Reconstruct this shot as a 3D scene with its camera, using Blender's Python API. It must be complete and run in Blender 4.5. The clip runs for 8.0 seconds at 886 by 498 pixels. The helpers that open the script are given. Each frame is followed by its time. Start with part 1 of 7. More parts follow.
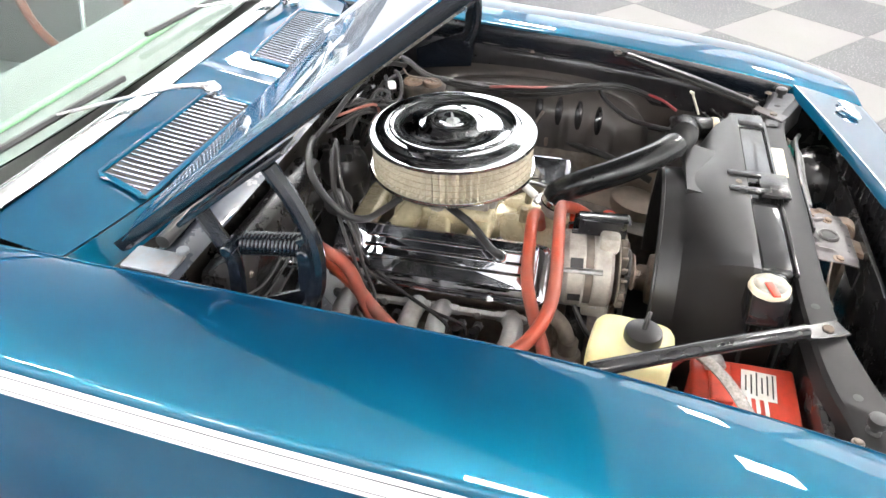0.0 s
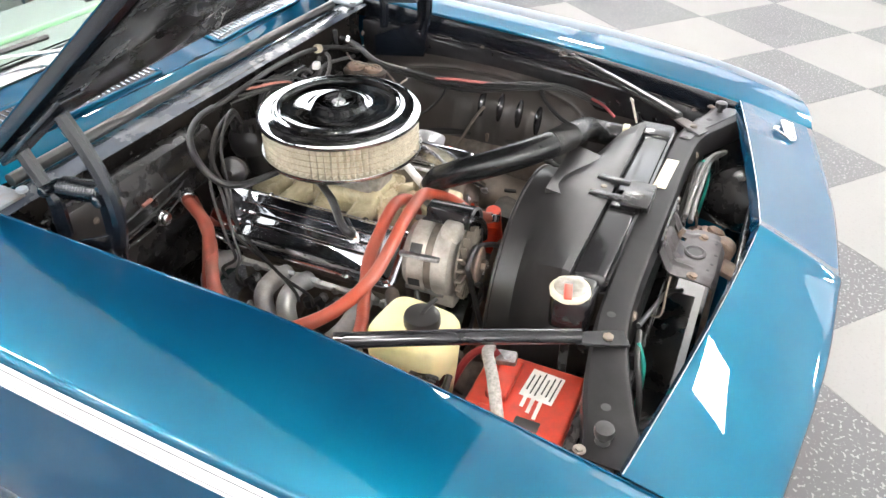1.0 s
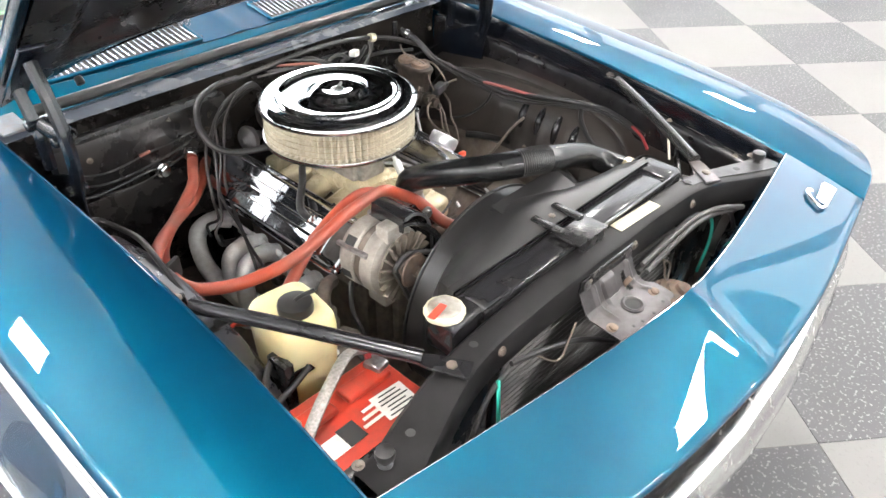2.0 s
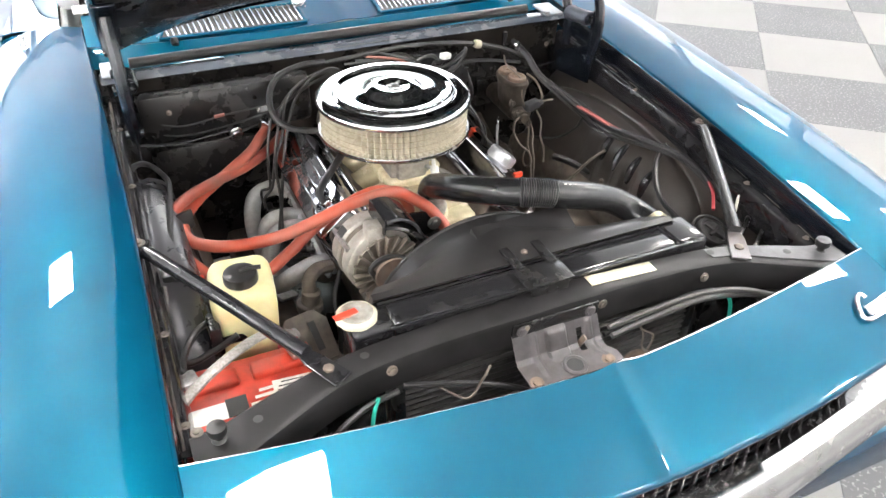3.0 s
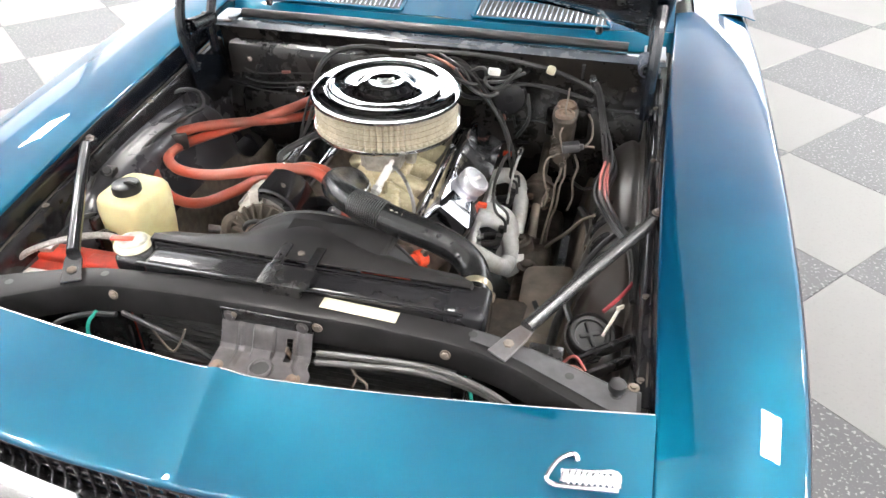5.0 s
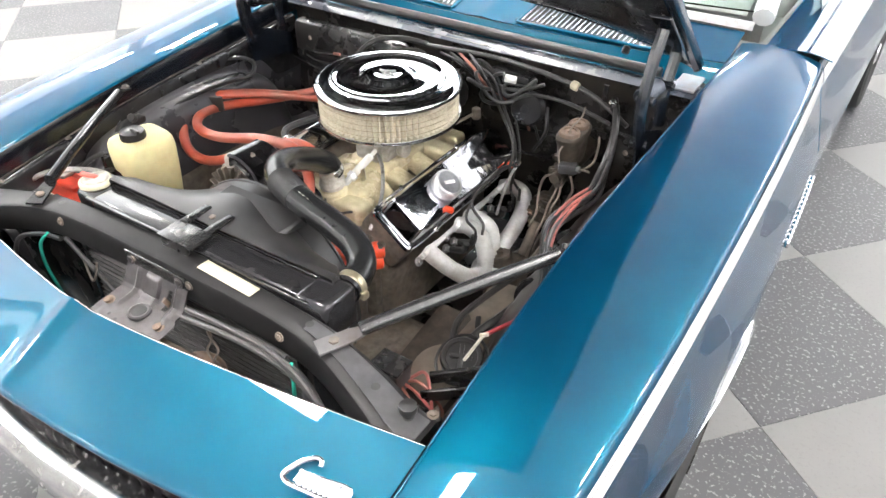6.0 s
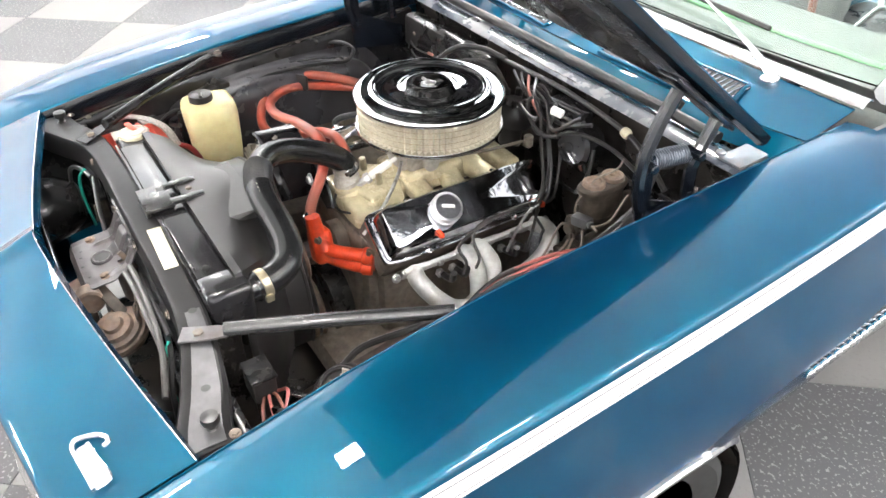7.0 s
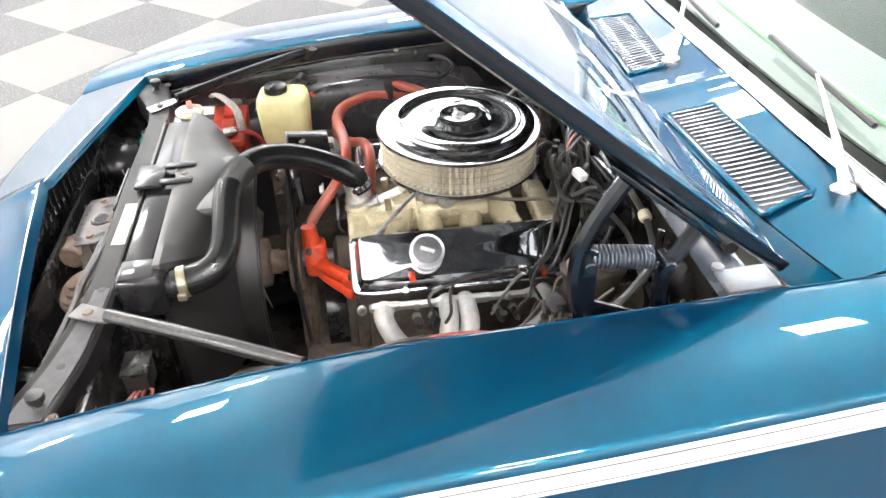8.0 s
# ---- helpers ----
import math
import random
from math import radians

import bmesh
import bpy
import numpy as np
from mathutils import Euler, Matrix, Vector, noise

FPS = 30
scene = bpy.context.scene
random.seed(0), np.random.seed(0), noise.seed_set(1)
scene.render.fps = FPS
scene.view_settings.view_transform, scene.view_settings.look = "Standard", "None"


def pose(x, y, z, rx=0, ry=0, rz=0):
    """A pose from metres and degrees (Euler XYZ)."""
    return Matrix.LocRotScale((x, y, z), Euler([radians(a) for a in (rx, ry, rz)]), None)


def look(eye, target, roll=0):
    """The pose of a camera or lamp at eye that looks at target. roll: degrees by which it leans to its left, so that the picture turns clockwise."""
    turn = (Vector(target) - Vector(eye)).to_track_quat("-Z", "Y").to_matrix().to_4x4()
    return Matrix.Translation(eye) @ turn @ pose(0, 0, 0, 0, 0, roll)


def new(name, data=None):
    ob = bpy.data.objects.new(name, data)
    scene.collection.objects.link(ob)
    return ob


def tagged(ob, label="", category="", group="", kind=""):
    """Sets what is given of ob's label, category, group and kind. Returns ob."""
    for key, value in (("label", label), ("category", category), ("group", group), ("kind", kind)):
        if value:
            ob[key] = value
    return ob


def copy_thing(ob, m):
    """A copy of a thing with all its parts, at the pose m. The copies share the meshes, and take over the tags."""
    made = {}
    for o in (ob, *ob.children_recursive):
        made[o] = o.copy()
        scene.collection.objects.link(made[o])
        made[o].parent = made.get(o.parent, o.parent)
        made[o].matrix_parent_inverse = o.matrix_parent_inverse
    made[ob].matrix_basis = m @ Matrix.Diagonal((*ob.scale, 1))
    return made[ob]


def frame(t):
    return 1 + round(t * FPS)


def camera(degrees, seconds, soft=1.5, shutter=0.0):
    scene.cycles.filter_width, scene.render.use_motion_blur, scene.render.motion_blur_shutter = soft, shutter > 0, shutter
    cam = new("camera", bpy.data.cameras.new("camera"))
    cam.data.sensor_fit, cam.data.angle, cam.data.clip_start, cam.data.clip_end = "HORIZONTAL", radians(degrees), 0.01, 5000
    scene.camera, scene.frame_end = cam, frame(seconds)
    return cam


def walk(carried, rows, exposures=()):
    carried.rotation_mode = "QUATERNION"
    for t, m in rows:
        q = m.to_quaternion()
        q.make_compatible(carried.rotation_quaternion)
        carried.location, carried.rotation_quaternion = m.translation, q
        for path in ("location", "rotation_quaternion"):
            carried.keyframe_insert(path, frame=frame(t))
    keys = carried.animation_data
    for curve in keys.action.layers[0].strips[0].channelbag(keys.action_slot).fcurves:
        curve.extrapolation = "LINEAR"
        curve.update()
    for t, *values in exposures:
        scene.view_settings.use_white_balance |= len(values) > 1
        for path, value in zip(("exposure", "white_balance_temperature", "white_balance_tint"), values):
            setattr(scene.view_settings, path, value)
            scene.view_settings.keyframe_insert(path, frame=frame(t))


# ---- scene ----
cam = camera(61.9, 8.0, soft=1.5)
PATH = [
    (0, (-1.394, 0.377, 1.605), (0.172, 0.772, 0.426), -0.4),
    (0.5, (-1.357, 0.134, 1.609), (0.175, 0.633, 0.423), -0.1),
    (1, (-1.276, -0.125, 1.587), (0.197, 0.551, 0.415), -0.0),
    (2.3, (-0.876, -0.626, 1.6), (0.174, 0.601, 0.421), 0.8),
    (2.5, (-0.799, -0.682, 1.599), (0.157, 0.624, 0.425), 0.9),
    (3, (-0.577, -0.791, 1.609), (0.102, 0.674, 0.428), 1.1),
    (3.5, (-0.329, -0.858, 1.613), (0.065, 0.707, 0.432), 1.1),
    (4, (-0.071, -0.894, 1.624), (0.094, 0.708, 0.438), 0.9),
    (4.5, (0.198, -0.912, 1.629), (0.101, 0.697, 0.445), 0.9),
    (5, (0.494, -0.867, 1.628), (0.122, 0.699, 0.441), 0.4),
    (5.2, (0.61, -0.832, 1.619), (0.138, 0.71, 0.437), 0.0),
    (6.3, (1.147, -0.503, 1.632), (0.1, 0.706, 0.431), 0.3),
    (6.5, (1.219, -0.406, 1.641), (0.076, 0.704, 0.432), 0.6),
    (7, (1.353, -0.14, 1.645), (0.013, 0.718, 0.433), 0.0),
    (7.5, (1.426, 0.155, 1.636), (-0.076, 0.711, 0.439), -0.3),
    (8, (1.412, 0.451, 1.631), (-0.173, 0.686, 0.435), -0.4),
]
walk(cam, [(t, look(eye, target, roll)) for t, eye, target, roll in PATH])

# ---- world, lights ----
world = bpy.data.worlds.new("showroom_world")
scene.world = world
world.use_nodes = True
world.node_tree.nodes["Background"].inputs[0].default_value = (0.9, 0.95, 1.0, 1)
world.node_tree.nodes["Background"].inputs[1].default_value = 0.05
PANEL_GLOW = 40.0
# Upward glow, added to the lamps to brighten the ceiling.
UPLIGHT_GLOW = 7.0
# Windows are unseen and assumed; their glow feeds reflections in paint and chrome.
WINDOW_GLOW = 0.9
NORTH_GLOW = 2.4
scene.view_settings.exposure = 1.74
CEIL = 4.5


# ---- materials ----
def material(name, colour, rough=0.5, metal=0.0, coat=0.0, grain=0.0, scale=60.0, bump=0.0, dirt=None, dirt_scale=9.0,
             dirt_cover=0.5, spec=0.5, coat_rough=0.03, shadeless=0.0):
    """A Principled surface with fine grain, larger stains of a dirt colour, and relief."""
    m = bpy.data.materials.new(name)
    m.use_nodes = True
    nt = m.node_tree
    b = nt.nodes["Principled BSDF"]
    b.inputs["Base Color"].default_value = (*colour, 1)
    b.inputs["Roughness"].default_value = rough
    b.inputs["Metallic"].default_value = metal
    b.inputs["Specular IOR Level"].default_value = spec
    b.inputs["Coat Weight"].default_value = coat
    b.inputs["Coat Roughness"].default_value = coat_rough
    tc = nt.nodes.new("ShaderNodeTexCoord")
    src = None
    if grain or bump:
        n1 = nt.nodes.new("ShaderNodeTexNoise")
        n1.inputs["Scale"].default_value = scale
        n1.inputs["Detail"].default_value = 4
        nt.links.new(tc.outputs["Object"], n1.inputs["Vector"])
    if grain:
        mp = nt.nodes.new("ShaderNodeMapRange")
        mp.inputs["From Min"].default_value, mp.inputs["From Max"].default_value = 0.3, 0.7
        mp.inputs["To Min"].default_value, mp.inputs["To Max"].default_value = 1 - grain, 1 + grain
        nt.links.new(n1.outputs["Fac"], mp.inputs["Value"])
        mx = nt.nodes.new("ShaderNodeVectorMath")
        mx.operation = "SCALE"
        mx.inputs[0].default_value = colour
        nt.links.new(mp.outputs["Result"], mx.inputs["Scale"])
        src = mx.outputs["Vector"]
    if dirt:
        n2 = nt.nodes.new("ShaderNodeTexNoise")
        n2.inputs["Scale"].default_value = dirt_scale
        n2.inputs["Detail"].default_value = 6
        n2.inputs["Roughness"].default_value = 0.65
        nt.links.new(tc.outputs["Object"], n2.inputs["Vector"])
        mr = nt.nodes.new("ShaderNodeMapRange")
        lo = 0.62 - 0.3 * dirt_cover
        mr.inputs["From Min"].default_value, mr.inputs["From Max"].default_value = lo - 0.06, lo + 0.32
        nt.links.new(n2.outputs["Fac"], mr.inputs["Value"])
        mix = nt.nodes.new("ShaderNodeMix")
        mix.data_type = "RGBA"
        mix.inputs["A"].default_value = (*colour, 1)
        mix.inputs["B"].default_value = (*dirt, 1)
        nt.links.new(mr.outputs["Result"], mix.inputs["Factor"])
        if src:
            nt.links.new(src, mix.inputs["A"])
        src = mix.outputs["Result"]
        rr = nt.nodes.new("ShaderNodeMapRange")
        rr.inputs["To Min"].default_value, rr.inputs["To Max"].default_value = rough, min(1, rough + 0.3)
        nt.links.new(mr.outputs["Result"], rr.inputs["Value"])
        nt.links.new(rr.outputs["Result"], b.inputs["Roughness"])
    if src:
        nt.links.new(src, b.inputs["Base Color"])
    if bump:
        bp = nt.nodes.new("ShaderNodeBump")
        bp.inputs["Strength"].default_value = 0.5
        bp.inputs["Distance"].default_value = bump
        nt.links.new(n1.outputs["Fac"], bp.inputs["Height"])
        nt.links.new(bp.outputs["Normal"], b.inputs["Normal"])
    if shadeless:
        b.inputs["Emission Color"].default_value = (*colour, 1)
        b.inputs["Emission Strength"].default_value = shadeless
    return m


def paint_material():
    """Teal metallic car paint: flake noise under a clear coat, with a few dull chips."""
    m = material("teal_metallic_paint", (0.003, 0.12, 0.2), rough=0.46, metal=0.95, coat=1.0, coat_rough=0.035, spec=0.3)
    nt, b = m.node_tree, m.node_tree.nodes["Principled BSDF"]
    b.inputs["Specular Tint"].default_value = (0.0, 0.012, 0.10, 1)
    tc = nt.nodes.new("ShaderNodeTexCoord")
    fl = nt.nodes.new("ShaderNodeTexVoronoi")
    fl.inputs["Scale"].default_value = 1400
    nt.links.new(tc.outputs["Object"], fl.inputs["Vector"])
    cl = nt.nodes.new("ShaderNodeTexNoise")
    cl.inputs["Scale"].default_value = 5
    cl.inputs["Detail"].default_value = 5
    nt.links.new(tc.outputs["Object"], cl.inputs["Vector"])
    ad = nt.nodes.new("ShaderNodeMath")
    ad.operation = "MULTIPLY_ADD"
    ad.inputs[1].default_value = 0.35
    nt.links.new(fl.outputs["Distance"], ad.inputs[0])
    nt.links.new(cl.outputs["Fac"], ad.inputs[2])
    ramp = nt.nodes.new("ShaderNodeMapRange")
    ramp.inputs["From Min"].default_value, ramp.inputs["From Max"].default_value = 0.3, 1.0
    nt.links.new(ad.outputs[0], ramp.inputs["Value"])
    mix = nt.nodes.new("ShaderNodeMix")
    mix.data_type = "RGBA"
    mix.inputs["A"].default_value = (0.001, 0.079, 0.124, 1)
    mix.inputs["B"].default_value = (0.003, 0.135, 0.193, 1)
    nt.links.new(ramp.outputs["Result"], mix.inputs["Factor"])
    nt.links.new(mix.outputs["Result"], b.inputs["Base Color"])
    ground = nt.nodes.new("ShaderNodeBsdfPrincipled")
    ground.inputs["Base Color"].default_value = (0.001, 0.020, 0.080, 1)
    ground.inputs["Roughness"].default_value = 0.6
    ground.inputs["Specular IOR Level"].default_value = 0.0
    ground.inputs["Coat Weight"].default_value = 1.0
    b.inputs["Coat IOR"].default_value = ground.inputs["Coat IOR"].default_value = 1.5
    both = nt.nodes.new("ShaderNodeMixShader")
    both.inputs[0].default_value = 0.36
    nt.links.new(b.outputs[0], both.inputs[1])
    nt.links.new(ground.outputs[0], both.inputs[2])
    nt.links.new(both.outputs[0], nt.nodes["Material Output"].inputs["Surface"])
    peel = nt.nodes.new("ShaderNodeTexNoise")
    peel.inputs["Scale"].default_value = 7
    peel.inputs["Detail"].default_value = 1
    nt.links.new(tc.outputs["Object"], peel.inputs["Vector"])
    bp = nt.nodes.new("ShaderNodeBump")
    bp.inputs["Strength"].default_value = 0.2
    bp.inputs["Distance"].default_value = 0.0012
    nt.links.new(peel.outputs["Fac"], bp.inputs["Height"])
    nt.links.new(bp.outputs["Normal"], b.inputs["Coat Normal"])
    nt.links.new(bp.outputs["Normal"], ground.inputs["Coat Normal"])
    dust = nt.nodes.new("ShaderNodeTexNoise")
    dust.inputs["Scale"].default_value = 14
    dust.inputs["Detail"].default_value = 4
    dust.inputs["Roughness"].default_value = 0.7
    nt.links.new(tc.outputs["Object"], dust.inputs["Vector"])
    dr = nt.nodes.new("ShaderNodeMapRange")
    dr.inputs["From Min"].default_value, dr.inputs["From Max"].default_value = 0.62, 0.78
    dr.inputs["To Min"].default_value, dr.inputs["To Max"].default_value = 0.015, 0.12
    nt.links.new(dust.outputs["Fac"], dr.inputs["Value"])
    nt.links.new(dr.outputs["Result"], b.inputs["Coat Roughness"])
    nt.links.new(dr.outputs["Result"], ground.inputs["Coat Roughness"])
    return m


def tile_material(name, colour, speck, amount):
    """Vinyl floor tile: speckled chips, soft scuffs, waxed gloss, each tile a little different."""
    m = material(name, colour, rough=0.4, spec=0.35)
    nt, b = m.node_tree, m.node_tree.nodes["Principled BSDF"]
    geo = nt.nodes.new("ShaderNodeNewGeometry")
    vo = nt.nodes.new("ShaderNodeTexNoise")
    vo.inputs["Scale"].default_value = 88
    vo.inputs["Detail"].default_value = 2
    nt.links.new(geo.outputs["Position"], vo.inputs["Vector"])
    mr = nt.nodes.new("ShaderNodeMapRange")
    mr.inputs["From Min"].default_value, mr.inputs["From Max"].default_value = 0.58, 0.66
    mr.inputs["To Max"].default_value = amount
    nt.links.new(vo.outputs["Fac"], mr.inputs["Value"])
    big = nt.nodes.new("ShaderNodeTexNoise")
    big.inputs["Scale"].default_value = 3.5
    big.inputs["Detail"].default_value = 5
    nt.links.new(geo.outputs["Position"], big.inputs["Vector"])
    oi = nt.nodes.new("ShaderNodeObjectInfo")
    sm = nt.nodes.new("ShaderNodeMath")
    sm.operation = "MULTIPLY_ADD"
    sm.inputs[1].default_value = 0.25
    nt.links.new(oi.outputs["Random"], sm.inputs[0])
    nt.links.new(big.outputs["Fac"], sm.inputs[2])
    val = nt.nodes.new("ShaderNodeMapRange")
    val.inputs["From Min"].default_value, val.inputs["From Max"].default_value = 0.3, 0.95
    val.inputs["To Min"].default_value, val.inputs["To Max"].default_value = 0.95, 1.05
    nt.links.new(sm.outputs[0], val.inputs["Value"])
    sc = nt.nodes.new("ShaderNodeVectorMath")
    sc.operation = "SCALE"
    sc.inputs[0].default_value = colour
    nt.links.new(val.outputs["Result"], sc.inputs["Scale"])
    mix = nt.nodes.new("ShaderNodeMix")
    mix.data_type = "RGBA"
    mix.inputs["B"].default_value = (*speck, 1)
    nt.links.new(mr.outputs["Result"], mix.inputs["Factor"])
    nt.links.new(sc.outputs["Vector"], mix.inputs["A"])
    nt.links.new(mix.outputs["Result"], b.inputs["Base Color"])
    rg = nt.nodes.new("ShaderNodeMapRange")
    rg.inputs["To Min"].default_value, rg.inputs["To Max"].default_value = 0.38, 0.58
    nt.links.new(big.outputs["Fac"], rg.inputs["Value"])
    nt.links.new(rg.outputs["Result"], b.inputs["Roughness"])
    return m


def glass_material():
    m = bpy.data.materials.new("windscreen_glass")
    m.use_nodes = True
    b = m.node_tree.nodes["Principled BSDF"]
    b.inputs["Base Color"].default_value = (0.86, 0.97, 0.93, 1)
    b.inputs["Roughness"].default_value = 0.02
    b.inputs["Transmission Weight"].default_value = 1.0
    b.inputs["IOR"].default_value = 1.45
    return m


PAINT = paint_material()
CHROME = material("polished_chrome", (0.86, 0.87, 0.88), rough=0.055, metal=1.0, grain=0.03, scale=30)
CHROME_WORN = material("worn_chrome", (0.72, 0.72, 0.72), rough=0.16, metal=1.0, dirt=(0.25, 0.22, 0.19), dirt_scale=40, dirt_cover=0.25)
STEEL = material("brushed_steel", (0.5, 0.5, 0.5), rough=0.35, metal=1.0, grain=0.15, scale=120, dirt=(0.12, 0.09, 0.07), dirt_scale=25, dirt_cover=0.3)
SILVER = material("silver_header_paint", (0.62, 0.62, 0.61), rough=0.42, metal=0.35, grain=0.08, scale=90, bump=0.0006, dirt=(0.33, 0.28, 0.22), dirt_scale=12, dirt_cover=0.2)
BLACK = material("satin_black_paint", (0.017, 0.0165, 0.017), rough=0.22, grain=0.25, scale=40, bump=0.0005, dirt=(0.026, 0.022, 0.019), dirt_scale=11, dirt_cover=0.3)
BLACK_GLOSS = material("gloss_black_paint", (0.016, 0.0155, 0.017), rough=0.12, grain=0.2, scale=30, dirt=(0.028, 0.026, 0.024), dirt_scale=16, dirt_cover=0.2)
BLACK_DUSTY = material("dusty_black_panel", (0.013, 0.012, 0.0115), rough=0.24, spec=0.45, grain=0.3, scale=18, bump=0.0014, dirt=(0.045, 0.036, 0.028), dirt_scale=6, dirt_cover=0.4)
GRIMY = material("grimy_cast_iron", (0.15, 0.128, 0.108), rough=0.6, grain=0.35, scale=55, bump=0.002, dirt=(0.15, 0.11, 0.08), dirt_scale=14, dirt_cover=0.5)
CAST_BROWN = material("dusty_brown_casting", (0.052, 0.040, 0.030), rough=0.55, grain=0.45, scale=45, bump=0.003, dirt=(0.03, 0.024, 0.019), dirt_scale=34, dirt_cover=0.5)
DIRTY = material("dirt_caked_panel", (0.17, 0.145, 0.12), rough=0.75, grain=0.3, scale=30, bump=0.002, dirt=(0.27, 0.22, 0.175), dirt_scale=7, dirt_cover=0.6)
RUSTY = material("rusty_steel", (0.19, 0.13, 0.095), rough=0.65, metal=0.2, grain=0.3, scale=60, bump=0.001, dirt=(0.2, 0.19, 0.18), dirt_scale=22, dirt_cover=0.35)
PLASTIC = material("black_moulded_plastic", (0.022, 0.021, 0.021), rough=0.3, spec=0.45, grain=0.2, scale=25, bump=0.0005, dirt=(0.036, 0.031, 0.027), dirt_scale=5, dirt_cover=0.3)
SHROUD = material("satin_black_shroud", (0.020, 0.0188, 0.019), rough=0.34, spec=0.5, grain=0.12, scale=25, bump=0.0003, dirt=(0.034, 0.031, 0.029), dirt_scale=4, dirt_cover=0.3)
# Dusty plastic, base colour greyed for the ceiling's sheen on it.
INNER_GREY = material("dusty_plastic_greyed_for_sheen", (0.040, 0.039, 0.044), rough=0.27, spec=0.6, grain=0.1, scale=18, bump=0.0003, dirt=(0.058, 0.054, 0.056), dirt_scale=4, dirt_cover=0.3)
INNER_BROWN = material("dusty_brown_black_plastic", (0.036, 0.0305, 0.027), rough=0.28, spec=0.55, grain=0.2, scale=22, bump=0.0006, dirt=(0.066, 0.053, 0.044), dirt_scale=6, dirt_cover=0.4)
RUBBER = material("black_rubber", (0.018, 0.0175, 0.018), rough=0.3, grain=0.2, scale=70, bump=0.0004, dirt=(0.045, 0.042, 0.038), dirt_scale=18, dirt_cover=0.3)
HOSE_RED = material("red_heater_hose", (0.43, 0.070, 0.036), rough=0.3, grain=0.12, scale=30, dirt=(0.26, 0.13, 0.10), dirt_scale=7, dirt_cover=0.55)
HOSE_OLD = material("dusty_red_hose", (0.34, 0.12, 0.09), rough=0.5, grain=0.12, scale=30, dirt=(0.2, 0.14, 0.12), dirt_scale=10, dirt_cover=0.5)
ORANGE = material("orange_engine_paint", (0.72, 0.06, 0.015), rough=0.4, grain=0.1, scale=70, bump=0.001, dirt=(0.2, 0.06, 0.03), dirt_scale=20, dirt_cover=0.2)
GOLD = material("pale_gold_engine_paint", (0.66, 0.58, 0.39), rough=0.24, metal=0.15, grain=0.1, scale=60, bump=0.001, dirt=(0.26, 0.20, 0.12), dirt_scale=17, dirt_cover=0.22)
ALUM = material("cast_aluminium", (0.46, 0.43, 0.385), rough=0.45, metal=0.35, grain=0.15, scale=90, bump=0.0009, dirt=(0.2, 0.17, 0.14), dirt_scale=22, dirt_cover=0.45)
BATTERY_RED = material("red_battery_plastic", (0.55, 0.05, 0.025), rough=0.38, grain=0.06, scale=30, dirt=(0.24, 0.06, 0.04), dirt_scale=22, dirt_cover=0.45)
BOTTLE = material("yellowed_plastic", (0.76, 0.68, 0.37), rough=0.38, grain=0.05, scale=20, dirt=(0.58, 0.44, 0.2), dirt_scale=9, dirt_cover=0.35)
BOTTLE.node_tree.nodes["Principled BSDF"].inputs["Subsurface Weight"].default_value = 0.25
BOTTLE.node_tree.nodes["Principled BSDF"].inputs["Subsurface Radius"].default_value = (0.03, 0.02, 0.01)
LABEL_WHITE = material("white_paper_label", (0.78, 0.77, 0.74), rough=0.6, grain=0.05, scale=60, dirt=(0.5, 0.46, 0.4), dirt_scale=30, dirt_cover=0.25)
# Print colour, also laid flat to paint the shade inside holes and slots.
PRINT_HOLE_DARK = material("dark_print_and_hollows", (0.03, 0.03, 0.03), rough=0.6)
RED_TAG = material("red_plastic_tag", (0.8, 0.06, 0.03), rough=0.4)
FILTER = material("cream_filter_paper", (0.56, 0.51, 0.40), rough=0.7, grain=0.2, scale=300, bump=0.001, dirt=(0.36, 0.30, 0.21), dirt_scale=30, dirt_cover=0.3)
STRIPE = material("white_stripe_tape", (0.6, 0.6, 0.6), rough=0.25, coat=0.6)
STRIPE_LINE = material("thin_grey_line", (0.09, 0.09, 0.1), rough=0.3)
GREY_PLATE = material("grey_phosphate_steel", (0.13, 0.125, 0.128), rough=0.42, metal=0.35, grain=0.12, scale=60, dirt=(0.06, 0.042, 0.034), dirt_scale=15, dirt_cover=0.35)
FIN_DARK = material("dark_condenser_fin", (0.055, 0.053, 0.052), rough=0.35, metal=0.4, grain=0.2, scale=60)
BRAID = material("grey_braided_strap", (0.3, 0.28, 0.26), rough=0.5, metal=0.3, grain=0.3, scale=200, bump=0.001)
WIRE_RED = material("red_wire_sheath", (0.30, 0.03, 0.035), rough=0.45)
WIRE_PINK = material("pink_wire_sheath", (0.42, 0.125, 0.11), rough=0.45)
WIRE_GREEN = material("green_wire_sheath", (0.02, 0.36, 0.27), rough=0.4)
WIRE_WHITE = material("white_wire_sheath", (0.62, 0.58, 0.48), rough=0.45)
IVORY = material("ivory_plastic", (0.62, 0.57, 0.42), rough=0.4, grain=0.1, scale=60, dirt=(0.3, 0.24, 0.15), dirt_scale=30, dirt_cover=0.35)
BRASS = material("dull_brass_clamp", (0.4, 0.35, 0.25), rough=0.35, metal=0.8, grain=0.2, scale=80)
SPRING = material("grey_spring_steel", (0.085, 0.095, 0.115), rough=0.35, metal=0.6)
# Hinge colour; on the fender flange it stands for teal paint in shade.
HINGE_SHADE_BLUE = material("blue_black_hinge_and_shaded_paint", (0.004, 0.006, 0.010), rough=0.24, coat=0.25, grain=0.2, scale=30)
